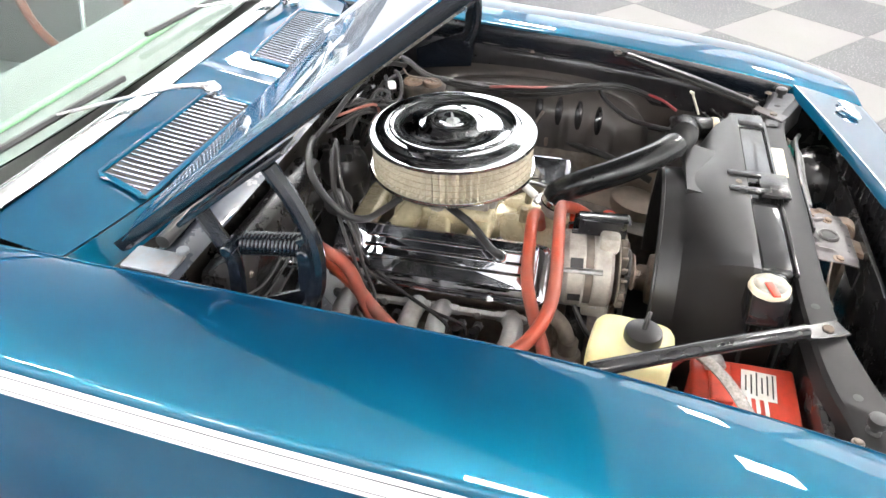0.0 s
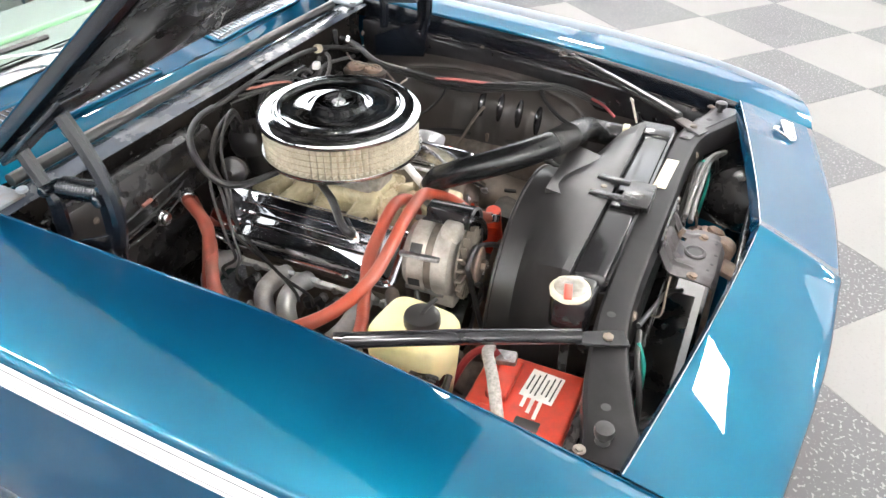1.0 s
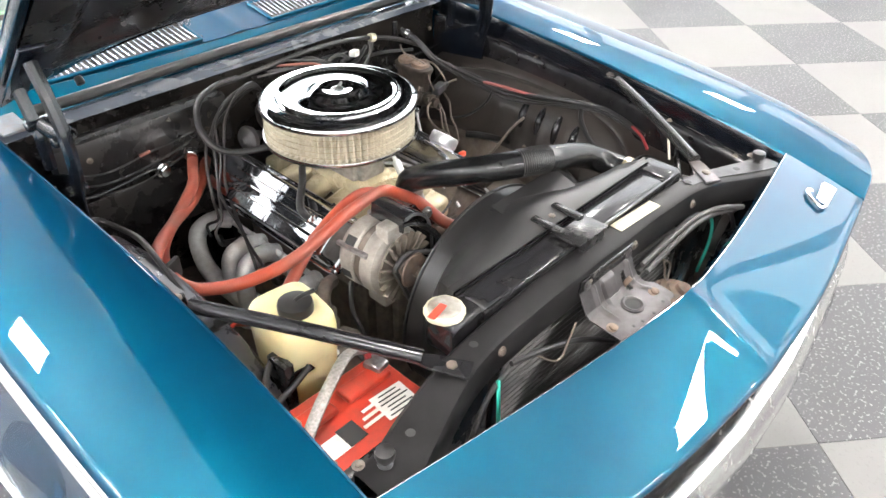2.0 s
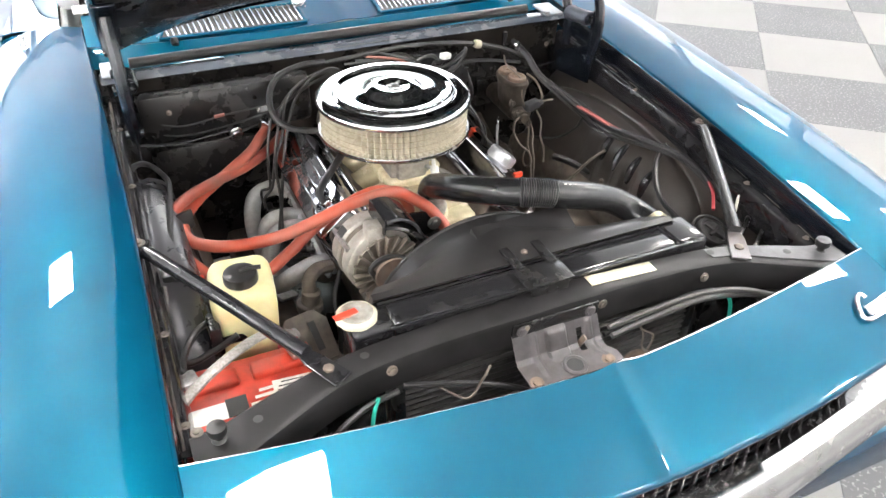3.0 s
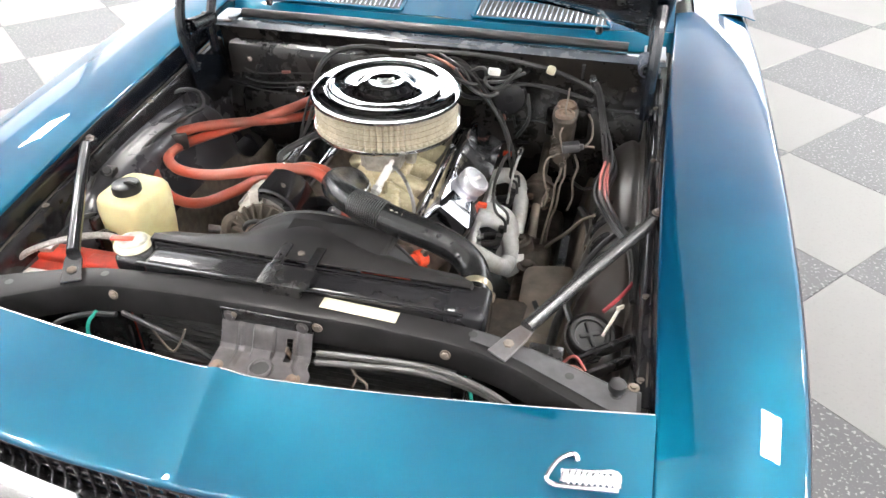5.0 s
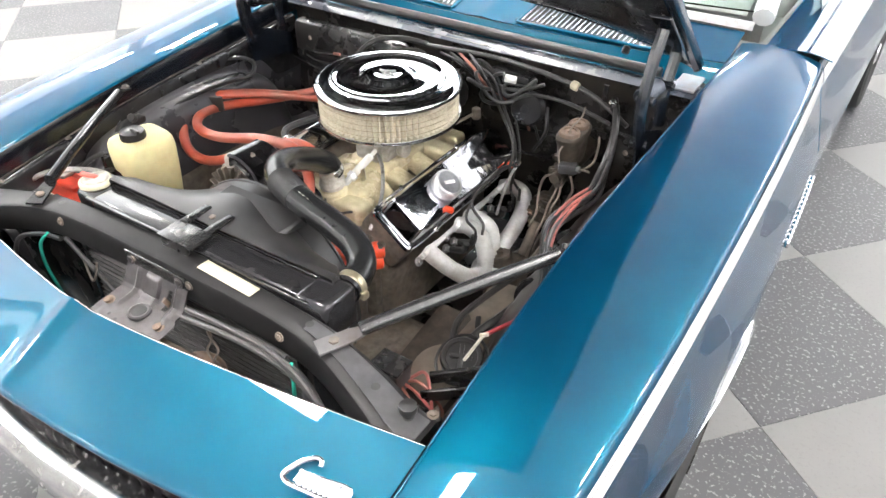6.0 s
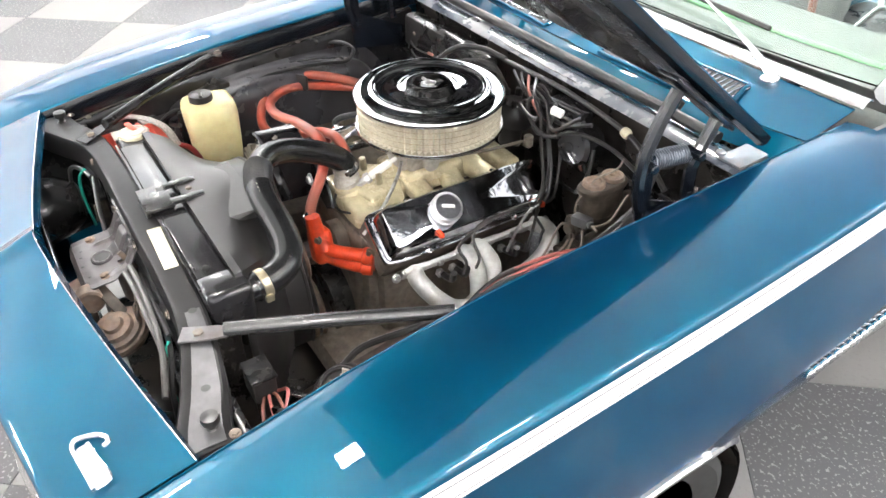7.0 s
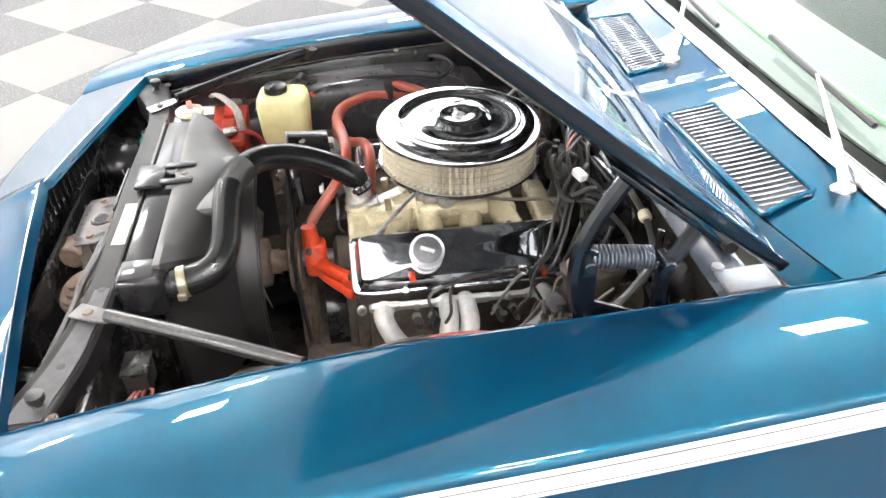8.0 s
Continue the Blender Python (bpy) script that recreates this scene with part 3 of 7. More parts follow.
def build_fender(sgn):
    rear = 1.30
    car = CAR
    nu, nv = 14, 60
    flip = (lambda g: g) if sgn > 0 else mirror

    def top(u, v):
        x = 0.637 + 0.203 * u
        yf = nose_y(x)
        y = yf + (rear - yf) * v ** 1.15
        xx, z = fender_top(u, max(y, -0.3))
        return xx, y, z

    def brow(u, v):
        x = 0.637 + 0.203 * u
        y = nose_y(x)
        xx, z = fender_top(u, y)
        v = 1 - v
        a = min(v * 2, 1) * math.pi / 2
        return xx, y - 0.006 * math.sin(a) + 0.05 * max(0, v - 0.5), z - 0.006 * (1 - math.cos(a)) - 0.03 * max(0, v - 0.5)

    edge = grid(top, nu, nv)
    # rolled shoulder and side
    S = [0, 0.0012, 0.0032, 0.006, 0.0095, 0.0135, 0.0175, 0.025, 0.045, 0.07, 0.1, 0.15, 0.2, 0.26, 0.32, 0.38, 0.43, 0.47, 0.5, 0.53, 0.57, 0.63, 0.7, 0.8, 0.9, 1.0]

    def side(u, v):
        s = S[int(round(u * (len(S) - 1)))]
        yf = nose_y(0.84)
        y = yf + (rear - yf) * v ** 1.15
        x, z = side_line(y, s)
        return x, y, z

    v, f = grid(side, len(S), nv)
    # leave the wheel arch open
    keep = []
    for q in f:
        c = [sum(v[i][k] for i in q) / 4 for k in range(3)]
        if math.hypot(c[1] - AX_Y, c[2] - AX_Z) > ARCH + 0.01:
            keep.append(q)
    out = list(v)
    for i, p in enumerate(out):
        d = math.hypot(p[1] - AX_Y, p[2] - AX_Z)
        if d < ARCH + 0.045:
            k = ARCH / max(d, 1e-6)
            out[i] = (p[0], AX_Y + (p[1] - AX_Y) * k, AX_Z + (p[2] - AX_Z) * k)

    def inner(u, v):
        y = nose_y(0.637) + 0.002 + (rear - nose_y(0.637) - 0.002) * v
        k = [0, 0.15, 0.4, 0.75, 1.0][int(round(u * 4))]
        return xe(y) - 0.001 - 0.006 * min(1, k * 4), y, ze(y) - 0.004 - 0.055 * k

    def roll(u, v):
        y = nose_y(0.637) + 0.002 + (rear - nose_y(0.637) - 0.002) * v
        a = u * math.pi / 2
        return xe(y) - 0.004 * math.sin(a), y, ze(y) - 0.004 * (1 - math.cos(a))

    fen = part("fender", flip(weld(join(edge, grid(brow, nu, 9), (out, keep), grid(roll, 4, 40)))), PAINT, car, solid=0.0025)
    # The flange is body paint; its shade is put into a darker colour.
    part("fender_flange", flip(grid(inner, 5, 40)), HINGE_SHADE_BLUE, fen, "inner flange of the fender, coloured dark for shade", solid=0.002)
    # Black sheet added so the hollow inside the fender's front stays dark.
    def shade(u, v):
        y = nose_y(0.66) + 0.03 + (0.02 - nose_y(0.66)) * v
        return xe(y) + 0.006, y, ze(y) - 0.055 - 0.32 * u
    part("fender_dark_sheet", flip(grid(shade, 5, 12)), BLACK, fen, "black sheet added to darken the fender's hollow front", solid=0.002)
    def cap(u, v):
        x = 0.68 + 0.155 * u
        return x, nose_y(x) + 0.055 + 0.01 * v, fender_top(u, nose_y(x))[1] - 0.022 - 0.17 * v
    part("fender_cap", flip(grid(cap, 6, 6)), PAINT, fen, solid=0.002)
    # stripe with a fine line, a little proud of the paint
    def band(s0, s1, lift, y0, y1):
        def g(u, v):
            y = y0 + (y1 - y0) * v
            x, z = side_line(y, s0 + (s1 - s0) * u)
            return x + lift, y, z
        return grid(g, 4, 50)
    part("side_stripe", flip(band(0.022, 0.084, 0.0014, -0.08, rear - 0.004)), STRIPE, fen, "white tape side stripe")
    part("stripe_line", flip(join(band(0.034, 0.037, 0.0020, -0.08, rear - 0.004), band(0.068, 0.071, 0.0020, -0.08, rear - 0.004))), STRIPE_LINE, fen, "thin black pinstripes")
    # ribbed bright trim behind the wheel
    trim = [block((side_line(y, (zc(y) - 0.628 - 0.06 * (y - 0.93)) / 0.64)[0] + 0.004, y, 0.628 + 0.06 * (y - 0.93)), (0.010, 0.017, 0.018), 0.004) for y in np.arange(0.945, 1.24, 0.021)]
    part("side_trim", flip(join(*trim, tube([(side_line(y, (zc(y) - 0.628 - 0.06 * (y - 0.93)) / 0.64)[0] + 0.002, y, 0.628 + 0.06 * (y - 0.93)) for y in (0.94, 1.04, 1.14, 1.24)], 0.006, 6, 3))), CHROME, fen, "ribbed bright side trim")
    # bright wheel arch moulding
    arc = []
    for i in range(25):
        a = math.radians(-8 + 196 * i / 24)
        y, z = AX_Y + (ARCH + 0.004) * math.cos(a), AX_Z + (ARCH + 0.004) * math.sin(a)
        s = (zc(y) - z) / 0.64
        arc.append((side_line(y, min(max(s, 0), 1))[0] + 0.004, y, z))
    part("arch_moulding", flip(tube(arc, 0.009, 8, 2)), CHROME, fen, "bright chrome wheel arch moulding")


def build_wheel(sgn):
    w = part("wheel", lathe([(0.19, -0.1), (0.19, 0.05)], (sgn * 0.785, AX_Y, AX_Z), (sgn, 0, 0), 32), STEEL, CAR)
    part("tyre", lathe([(0.19, -0.11), (0.24, -0.12), (0.26, -0.11), (0.273, -0.07), (0.275, 0.0), (0.273, 0.05), (0.262, 0.09), (0.24, 0.1), (0.19, 0.085)],
                       (sgn * 0.785, AX_Y, AX_Z), (sgn, 0, 0), 48), TYRE, w, "black rubber tyre")
    part("rim", lathe([(0.185, 0.085), (0.18, 0.06), (0.16, 0.05), (0.13, 0.06), (0.06, 0.085), (0.04, 0.1), (0.0001, 0.1)], (sgn * 0.785, AX_Y, AX_Z), (sgn, 0, 0), 40), CHROME, w, "bright chrome rim")
    v, f = lathe([(0.304, -0.2), (0.304, 0.10)], (sgn * 0.785, AX_Y, AX_Z), (sgn, 0, 0), 40)
    part("arch_liner", (v, [q for q in f if len(q) == 4]), BLACK_DUSTY, CAR)


def head_edge(x):
    """Rear edge of the nose panel: y and z."""
    a = abs(x) / 0.632
    return -0.185 + 0.100 * a**1.25, 0.822 - 0.034 * a**0.8


def build_nose():
    def top(sx):
        def g(u, v):
            u = u ** 1.5
            x = sx * 0.632 * u
            ye, zz = head_edge(x)
            yl = nose_y(x)
            zl = 0.752 - 0.008 * u
            y = ye + (yl - ye) * v
            z = zz + (zl - zz) * (0.88 * v + 0.12 * v * v)
            z += 0.006 * math.exp(-(u / 0.03) ** 2) * (1 - 0.4 * v)
            return x, y, z
        def lip(u, v):
            u = u ** 1.5
            x = sx * 0.632 * u
            yl = nose_y(x)
            zl = 0.752 - 0.008 * u + 0.006 * math.exp(-(u / 0.03) ** 2) * 0.6
            a = 0.5 + v * (math.pi - 0.5)
            return x, yl - 0.010 * (math.sin(a) - 0.479) + 0.02 * max(0, v - 0.5), zl - 0.010 * (0.878 - math.cos(a))
        def back(u, v):
            u = u ** 1.5
            x = sx * 0.632 * u
            ye, zz = head_edge(x)
            v = 1 - v
            return x, ye + 0.01 * v, zz + 0.006 * math.exp(-(u / 0.03) ** 2) - 0.02 * v
        gs = [grid(g, 30, 14), grid(lip, 30, 10), grid(back, 30, 3)]
        return join(*gs)
    both = weld(join(top(1), mirror(top(1))))
    # the crease lies a little off the middle
    both = [(x - 0.014 * (1 - abs(x) / 0.632), y, z) for x, y, z in both[0]], both[1]
    nose = part("nose_panel", both, PAINT, CAR, solid=0.002, smooth=50)
    # Black sheet added below the nose panel to darken its inner side.
    def under(u, v):
        x = (2 * u - 1) * 0.628
        ye, zz = head_edge(x)
        yl = nose_y(x) + 0.012
        zl = 0.750 - 0.008 * abs(2 * u - 1)
        return x, ye + 0.008 + (yl - ye - 0.008) * v, zz + (zl - zz) * v ** 1.15 - 0.014
    part("nose_dark_sheet", grid(under, 41, 8), BLACK, nose, "black sheet added to darken the nose panel's underside", solid=0.002)
    part("nose_edge", tube([(x, head_edge(x)[0] + 0.001, head_edge(x)[1] + 0.0014 + 0.006 * math.exp(-(x / 0.019) ** 2)) for x in np.linspace(-0.63, 0.63, 61)], 0.0013, 6, 2), CHROME_WORN, nose, "bare worn inner edge")
    # script badge
    m = frame_of((0.487, -0.230, 0.7695), (1, 0.14, -0.02), (-0.05, 1, 0.27))
    big = [(0.046, 0.038), (0.044, 0.046), (0.034, 0.047), (0.018, 0.036), (0.006, 0.018), (0.003, 0.008), (0.012, 0.002), (0.026, 0.001), (0.060, 0.001), (0.100, 0.001)]
    g = [tube([tuple(m @ Vector((x, y, 0.0022))) for x, y in big], 0.0040, 8, 5)]
    wave = [(0.024 + 0.0040 * k, 0.006 + 0.016 * (k % 2)) for k in range(20)]
    g.append(tube([tuple(m @ Vector((x, y, 0.0022))) for x, y in wave], 0.0044, 8, 4))
    g.append(tube([tuple(m @ Vector(q)) for q in ((0.022, 0.022, 0.0015), (0.06, 0.024, 0.0015), (0.100, 0.026, 0.0015), (0.101, 0.004, 0.0015))], 0.0036, 8, 4))
    part("badge", join(*g), CHROME_SOFT, nose, "bright metal script badge")
    # bright lip moulding under the nose
    pts = [(x, nose_y(x) + 0.006, 0.734 - 0.008 * abs(x) / 0.63) for x in np.linspace(-0.62, 0.62, 25)]
    part("grille_moulding", tube(pts, 0.006, 8, 2), CHROME, CAR, "thin bright grille moulding")
    # grille: bars in a dark recess
    gr = part("grille", join(*[tube([(x, nose_y(x) + 0.05 + 0.01 * k / 8, 0.70 - 0.022 * k) for x in np.linspace(-0.49, 0.49, 15)], 0.0035, 6, 2) for k in range(9)]), BLACK_GLOSS, CAR, "black egg-crate grille")
    part("grille_upright", join(*[block((x, nose_y(x) + 0.055, 0.61), (0.004, 0.02, 0.19), 0.001) for x in np.linspace(-0.49, 0.49, 35)]), BLACK_GLOSS, gr)
    part("grille_back", block((0, -0.17, 0.60), (1.2, 0.01, 0.22), 0.003), BLACK, gr)
    # headlamps at the grille's ends: squared bright bezel, ribbed lens
    for sx in (-1, 1):
        yl = nose_y(0.585) + 0.012
        hl = part("headlamp", block((sx * 0.578, yl + 0.045, 0.645), (0.150, 0.06, 0.148), 0.012), CHROME_SOFT, CAR, "ribbed headlamp at the end of the grille")
        part("lens", block((sx * 0.578, yl + 0.012, 0.645), (0.140, 0.024, 0.134), 0.008), LAMP_LENS, hl, "pale lens")
        for k in range(7):
            part("rib", tube([(sx * (0.510 + 0.136 * q), yl + 0.001, 0.700 - 0.018 * k) for q in (0, 0.5, 1)], 0.0045, 8, 1), LAMP_LENS, hl)
    # bumper: a rounded chrome blade following the nose
    prof = [(0.0, 0.055), (-0.02, 0.06), (-0.045, 0.05), (-0.06, 0.025), (-0.065, 0.0), (-0.06, -0.03), (-0.045, -0.055), (-0.02, -0.065), (0.0, -0.06)]
    def bump(u, v):
        x = -0.86 + 1.72 * v
        a = abs(x)
        y0 = (nose_y(min(a, 0.8)) + 0.045) if a < 0.8 else -0.165 + 0.9 * (a - 0.8)
        py, pz = prof[int(round(u * 8))]
        return x, y0 + py, 0.535 + pz
    part("bumper", grid(bump, 9, 61), CHROME_WORN, CAR, "chrome front bumper", solid=0.004)
    part("valance", block((0, -0.2, 0.40), (1.45, 0.16, 0.14), 0.03), PAINT, CAR)


HOOD_A = math.radians(38)


def build_hood():
    """The open bonnet: in its own plane, s runs forward from the rear edge, n is its upward normal."""
    ca, sa = math.cos(HOOD_A), math.sin(HOOD_A)
    o = Vector((0, 1.085, 0.912))
    df, dn = Vector((0, -ca, sa)), Vector((0, sa, ca))

    def at(x, s, n):
        return tuple(o + Vector((x, 0, 0)) + df * s + dn * n)

    def half(s):
        return 0.612 + 0.012 * s / 1.25

    def tail(a):
        """The bonnet's rear edge bows forward in the middle."""
        return 0.020 + 0.142 * (1 - abs(a) ** 2.6)

    def skin(u, v):
        a = 2 * u - 1
        s = tail(a) + (1.27 - tail(a)) * v
        n = 0.036 + 0.020 * (1 - a * a) + 0.006 * math.exp(-(a / 0.03) ** 2)
        if abs(a) > 0.97:
            n -= 0.005
        if v < 0.02:
            n -= 0.006
        return at(a * half(s), s, n)

    hood = part("hood", grid(skin, 61, 40), PAINT, CAR, "open bonnet in teal paint, black underside", solid=0.002)

    def skirt(sx):
        def g(u, v):
            s = 1.27 * v
            return at(sx * (half(s) - 0.001 - 0.014 * max(0, u - 0.75) / 0.25), s, 0.031 - 0.024 * u)
        return grid(g, 6, 24)

    def rear(u, v):
        a = 2 * v - 1
        return at(a * 0.611, tail(a) + 0.002 + 0.006 * u, 0.030 + 0.020 * (1 - a * a) - (0.020 - 0.012 * (1 - a * a)) * u)
    part("hood_edge", join(skirt(1), skirt(-1), grid(rear, 4, 40)), HINGE_SHADE_BLUE, hood, "dark folded bonnet edge", solid=0.002)

    def lining(u, v):
        a = 2 * u - 1
        s = tail(a) + 0.008 + (1.245 - tail(a)) * v
        n = 0.006 + 0.044 * (1 - a * a) * max(0.0, 1 - v / 0.10)
        k = abs(a)
        for u0, u1, v0, v1 in ((0.10, 0.46, 0.12, 0.42), (0.54, 0.86, 0.12, 0.42), (0.10, 0.86, 0.52, 0.92)):
            du = min(k - u0, u1 - k) / 0.05
            dv = min(v - v0, v1 - v) / 0.04
            n += 0.022 * max(0, min(1, du)) * max(0, min(1, dv))
        return at(a * 0.596, s, n)
    part("hood_frame", grid(lining, 81, 61), BLACK, hood, "black pressed inner frame", smooth=60, solid=0.002)
    for sx in (-1, 1):
        part("rubber_stop", rod(at(sx * 0.45, 0.09, 0.005), at(sx * 0.45, 0.09, -0.012), 0.009), RUBBER, hood)


def build_cowl():
    def pan(u, v):
        """Painted panel between the bonnet's rear edge and the windscreen."""
        x = (2 * u - 1) * 0.645
        y0, y1 = 1.098 + 0.085 * abs(2 * u - 1) ** 2.5, 1.292 + 0.03 * abs(2 * u - 1) ** 3
        y = y0 + (y1 - y0) * v
        z = 0.932 + 0.034 * v - 0.014 * abs(2 * u - 1) ** 2
        z += 0.004 * math.exp(-(x / 0.02) ** 2)
        return x, y, z
    cowl = part("cowl_panel", grid(pan, 81, 16), PAINT, CAR, solid=0.002)
    def front(u, v):
        x = (2 * u - 1) * 0.645
        y0 = 1.098 + 0.085 * abs(2 * u - 1) ** 2.5
        k = [0, 0.25, 0.6, 1.0][int(round(v * 3))]
        return x, y0 - 0.002 - 0.03 * k, 0.930 - 0.014 * abs(2 * u - 1) ** 2 - 0.045 * k ** 0.8
    part("cowl_step", grid(front, 60, 4), PAINT, cowl, solid=0.002)
    # two vents: chrome rims with slats
    for sx in (-1, 1):
        xa, xb = 0.105, 0.475
        def zt(x, y):
            return 0.932 + 0.034 * (y - 1.098) / 0.195 - 0.014 * (abs(x) / 0.645) ** 2 + 0.003
        rim = [(sx * xa, 1.112), (sx * xb, 1.132), (sx * (xb - 0.03), 1.236), (sx * xa, 1.214)]
        pts = [(x, y, zt(x, y)) for x, y in rim]
        dense = []
        for i in range(4):
            a, b = Vector(pts[i]), Vector(pts[(i + 1) % 4])
            dense += [tuple(a.lerp(b, k / 6)) for k in range(6)]
        vent = part("cowl_vent", tube(dense, 0.006, 8, 2, loop=True, flat=0.7), PAINT, cowl, "slotted air intake vent")
        # Flat dark sheet paints the shade between the slats.
        part("vent_well", ([(x, y, zt(x, y) - 0.001) for x, y in rim], [(0, 1, 2, 3) if sx > 0 else (3, 2, 1, 0)]), PRINT_HOLE_DARK, vent)
        n = 25
        for i in range(n):
            x = sx * (xa + 0.010 + (xb - xa - 0.03) * i / (n - 1))
            k = i / (n - 1)
            g = block((x, 1.164 + 0.018 * k, zt(x, 1.168) + 0.002), (0.0044, 0.090 + 0.004 * k, 0.004), 0.0015, (9.8, sx * 14, 0), seg=1)
            part("vent_slat", g, SLAT, vent)
    # windscreen moulding and glass
    def gl(u, v):
        a = 2 * u - 1
        x = a * (0.655 - 0.10 * v)
        y = 1.345 + 0.02 * abs(a) ** 3 + 0.62 * v + 0.10 * abs(a) ** 2.5 * (0.3 + 0.7 * v)
        return x, y, 0.985 + 0.290 * v + 0.02 * (1 - a * a) * v
    part("windscreen", grid(gl, 41, 12), GLASS, CAR, "clear green-tinted windscreen", solid=0.005, shadow=False)
    def mould(u, v):
        a = 2 * u - 1
        x = a * 0.66
        y = 1.292 + 0.03 * abs(a) ** 3 + 0.034 * v
        return x, y, 0.970 - 0.012 * a * a + 0.010 * math.sin(math.pi * min(1, v * 1.1)) + 0.012 * v
    part("windscreen_moulding", grid(mould, 41, 8), CHROME_WORN, CAR, "bright windscreen moulding", solid=0.003)
    for sx in (-1, 1):
        a = [(sx * (0.668 - 0.10 * v), 1.385 + 0.72 * v, 0.975 + 0.290 * v) for v in (0, 0.33, 0.66, 1)]
        part("windscreen_pillar", tube(a, 0.028, 10, 4), STRIPE, CAR, "pale windscreen pillar")
    # wipers parked low on the glass
    for piv, tip in (((-0.10, 1.205, 0.957), (-0.38, 1.352, 1.012)), ((0.470, 1.272, 0.957), (0.175, 1.378, 1.030))):
        p, q = Vector(piv), Vector(tip)
        wp = part("wiper", join(lathe([(0.02, -0.01), (0.022, 0.0), (0.02, 0.012), (0.010, 0.02)], piv, (0, -0.2, 1), 20)), CHROME_WORN, CAR, "silver windscreen wiper")
        mid = p.lerp(q, 0.5) + Vector((0, 0, 0.018))
        part("wiper_arm", tube([tuple(p + Vector((0, 0, 0.014))), tuple(p.lerp(q, 0.25) + Vector((0, 0, 0.022))), tuple(mid), tuple(q + Vector((0, 0, 0.006)))],
                               lambda s: 0.0105 - 0.006 * s, 8, 6, flat=0.6), CHROME_WORN, wp)
        along = Vector((-0.36, 0.012, 0.012))
        part("wiper_blade", tube([tuple(q + along * k + Vector((0, 0, 0.002))) for k in (-0.55, -0.2, 0.2, 0.55)], 0.0065, 6, 4), RUBBER, wp, "black rubber blade")


def build_cabin():
    """What shows through the windscreen: dash, wheel, seats, doors, and the shell that closes it."""
    def dash(u, v):
        a = 2 * u - 1
        prof = [(0, 0), (0.05, 0.022), (0.16, 0.028), (0.26, 0.022), (0.29, 0.0), (0.30, -0.06), (0.27, -0.16)]
        k = v * (len(prof) - 1)
        i = min(int(k), len(prof) - 2)
        py = prof[i][0] + (prof[i + 1][0] - prof[i][0]) * (k - i)
        pz = prof[i][1] + (prof[i + 1][1] - prof[i][1]) * (k - i)
        return a * 0.62, 1.385 + py + 0.03 * a * a, 0.962 + pz
    part("dashboard", grid(dash, 31, 25), MINT, CAR, "mint green padded dashboard", solid=0.004)
    part("dash_edge", tube([(x, 1.445 + 0.03 * (x / 0.62) ** 2, 0.990) for x in np.linspace(-0.6, 0.6, 13)], 0.007, 8, 3), MINT_EDGE, CAR, "bright green dash piping")
    wheel = part("steering_wheel", tube([(0.36 + 0.19 * math.cos(a), 1.86 + 0.19 * math.sin(a) * 0.35, 0.98 + 0.19 * math.sin(a) * 0.93) for a in np.linspace(0, 2 * math.pi, 24, endpoint=False)], 0.012, 10, 3, loop=True),
                 WOOD_RIM, CAR, "brown-rimmed steering wheel")
    part("spokes", join(*[rod((0.36, 1.845, 0.98), (0.36 + 0.18 * math.cos(a), 1.86 + 0.063 * math.sin(a), 0.98 + 0.167 * math.sin(a)), 0.008) for a in (0.1, 2.1, 4.2)]), CHROME_WORN, wheel)
    for x in (-0.36, 0.36):
        part("seat", join(block((x, 2.25, 0.55), (0.52, 0.55, 0.2), 0.06, seg=4), block((x, 2.55, 0.80), (0.50, 0.16, 0.52), 0.06, (-14, 0, 0), seg=4)), MINT, CAR, "mint green vinyl seat")
    for sx in (-1, 1):
        def skin(u, v):
            y = 1.304 + 1.25 * v
            s = [0, 0.012, 0.03, 0.06, 0.1, 0.16, 0.24, 0.34, 0.44, 0.52, 0.6, 0.75, 1][int(round(u * 12))]
            x, z = side_line(1.29, s)
            return sx * x, y, z + 0.006 * v
        door = part("door", grid(skin, 13, 10), PAINT, CAR, solid=0.003)
        def cap(u, v):
            y = 1.304 + 1.25 * v
            return sx * (0.862 - 0.16 * u), y, zc(1.3) + 0.012 * math.sin(math.pi * min(1, u * 1.2)) + 0.004
        part("door_cap", grid(cap, 8, 6), PAINT, door, solid=0.003)
        part("door_lining", block((sx * 0.69, 1.95, 0.66), (0.03, 1.25, 0.52), 0.02), MINT, door, "mint green door lining")
        part("armrest", block((sx * 0.655, 1.9, 0.68), (0.05, 0.34, 0.05), 0.018), MINT, door)
        part("winder", rod((sx * 0.665, 1.8, 0.78), (sx * 0.655, 1.92, 0.76), 0.006), CHROME, door)
        def band(u, v):
            y = 1.306 + 1.24 * v
            x, z = side_line(1.29, 0.022 + 0.062 * u)
            return sx * (x + 0.0015), y, z + 0.006 * v
        part("side_stripe", grid(band, 4, 10), STRIPE, door, "white tape side stripe")
    part("floor_pan", block((0, 2.1, 0.28), (1.5, 1.9, 0.04), 0.01), MINT_DARK, CAR)
    build_tail()


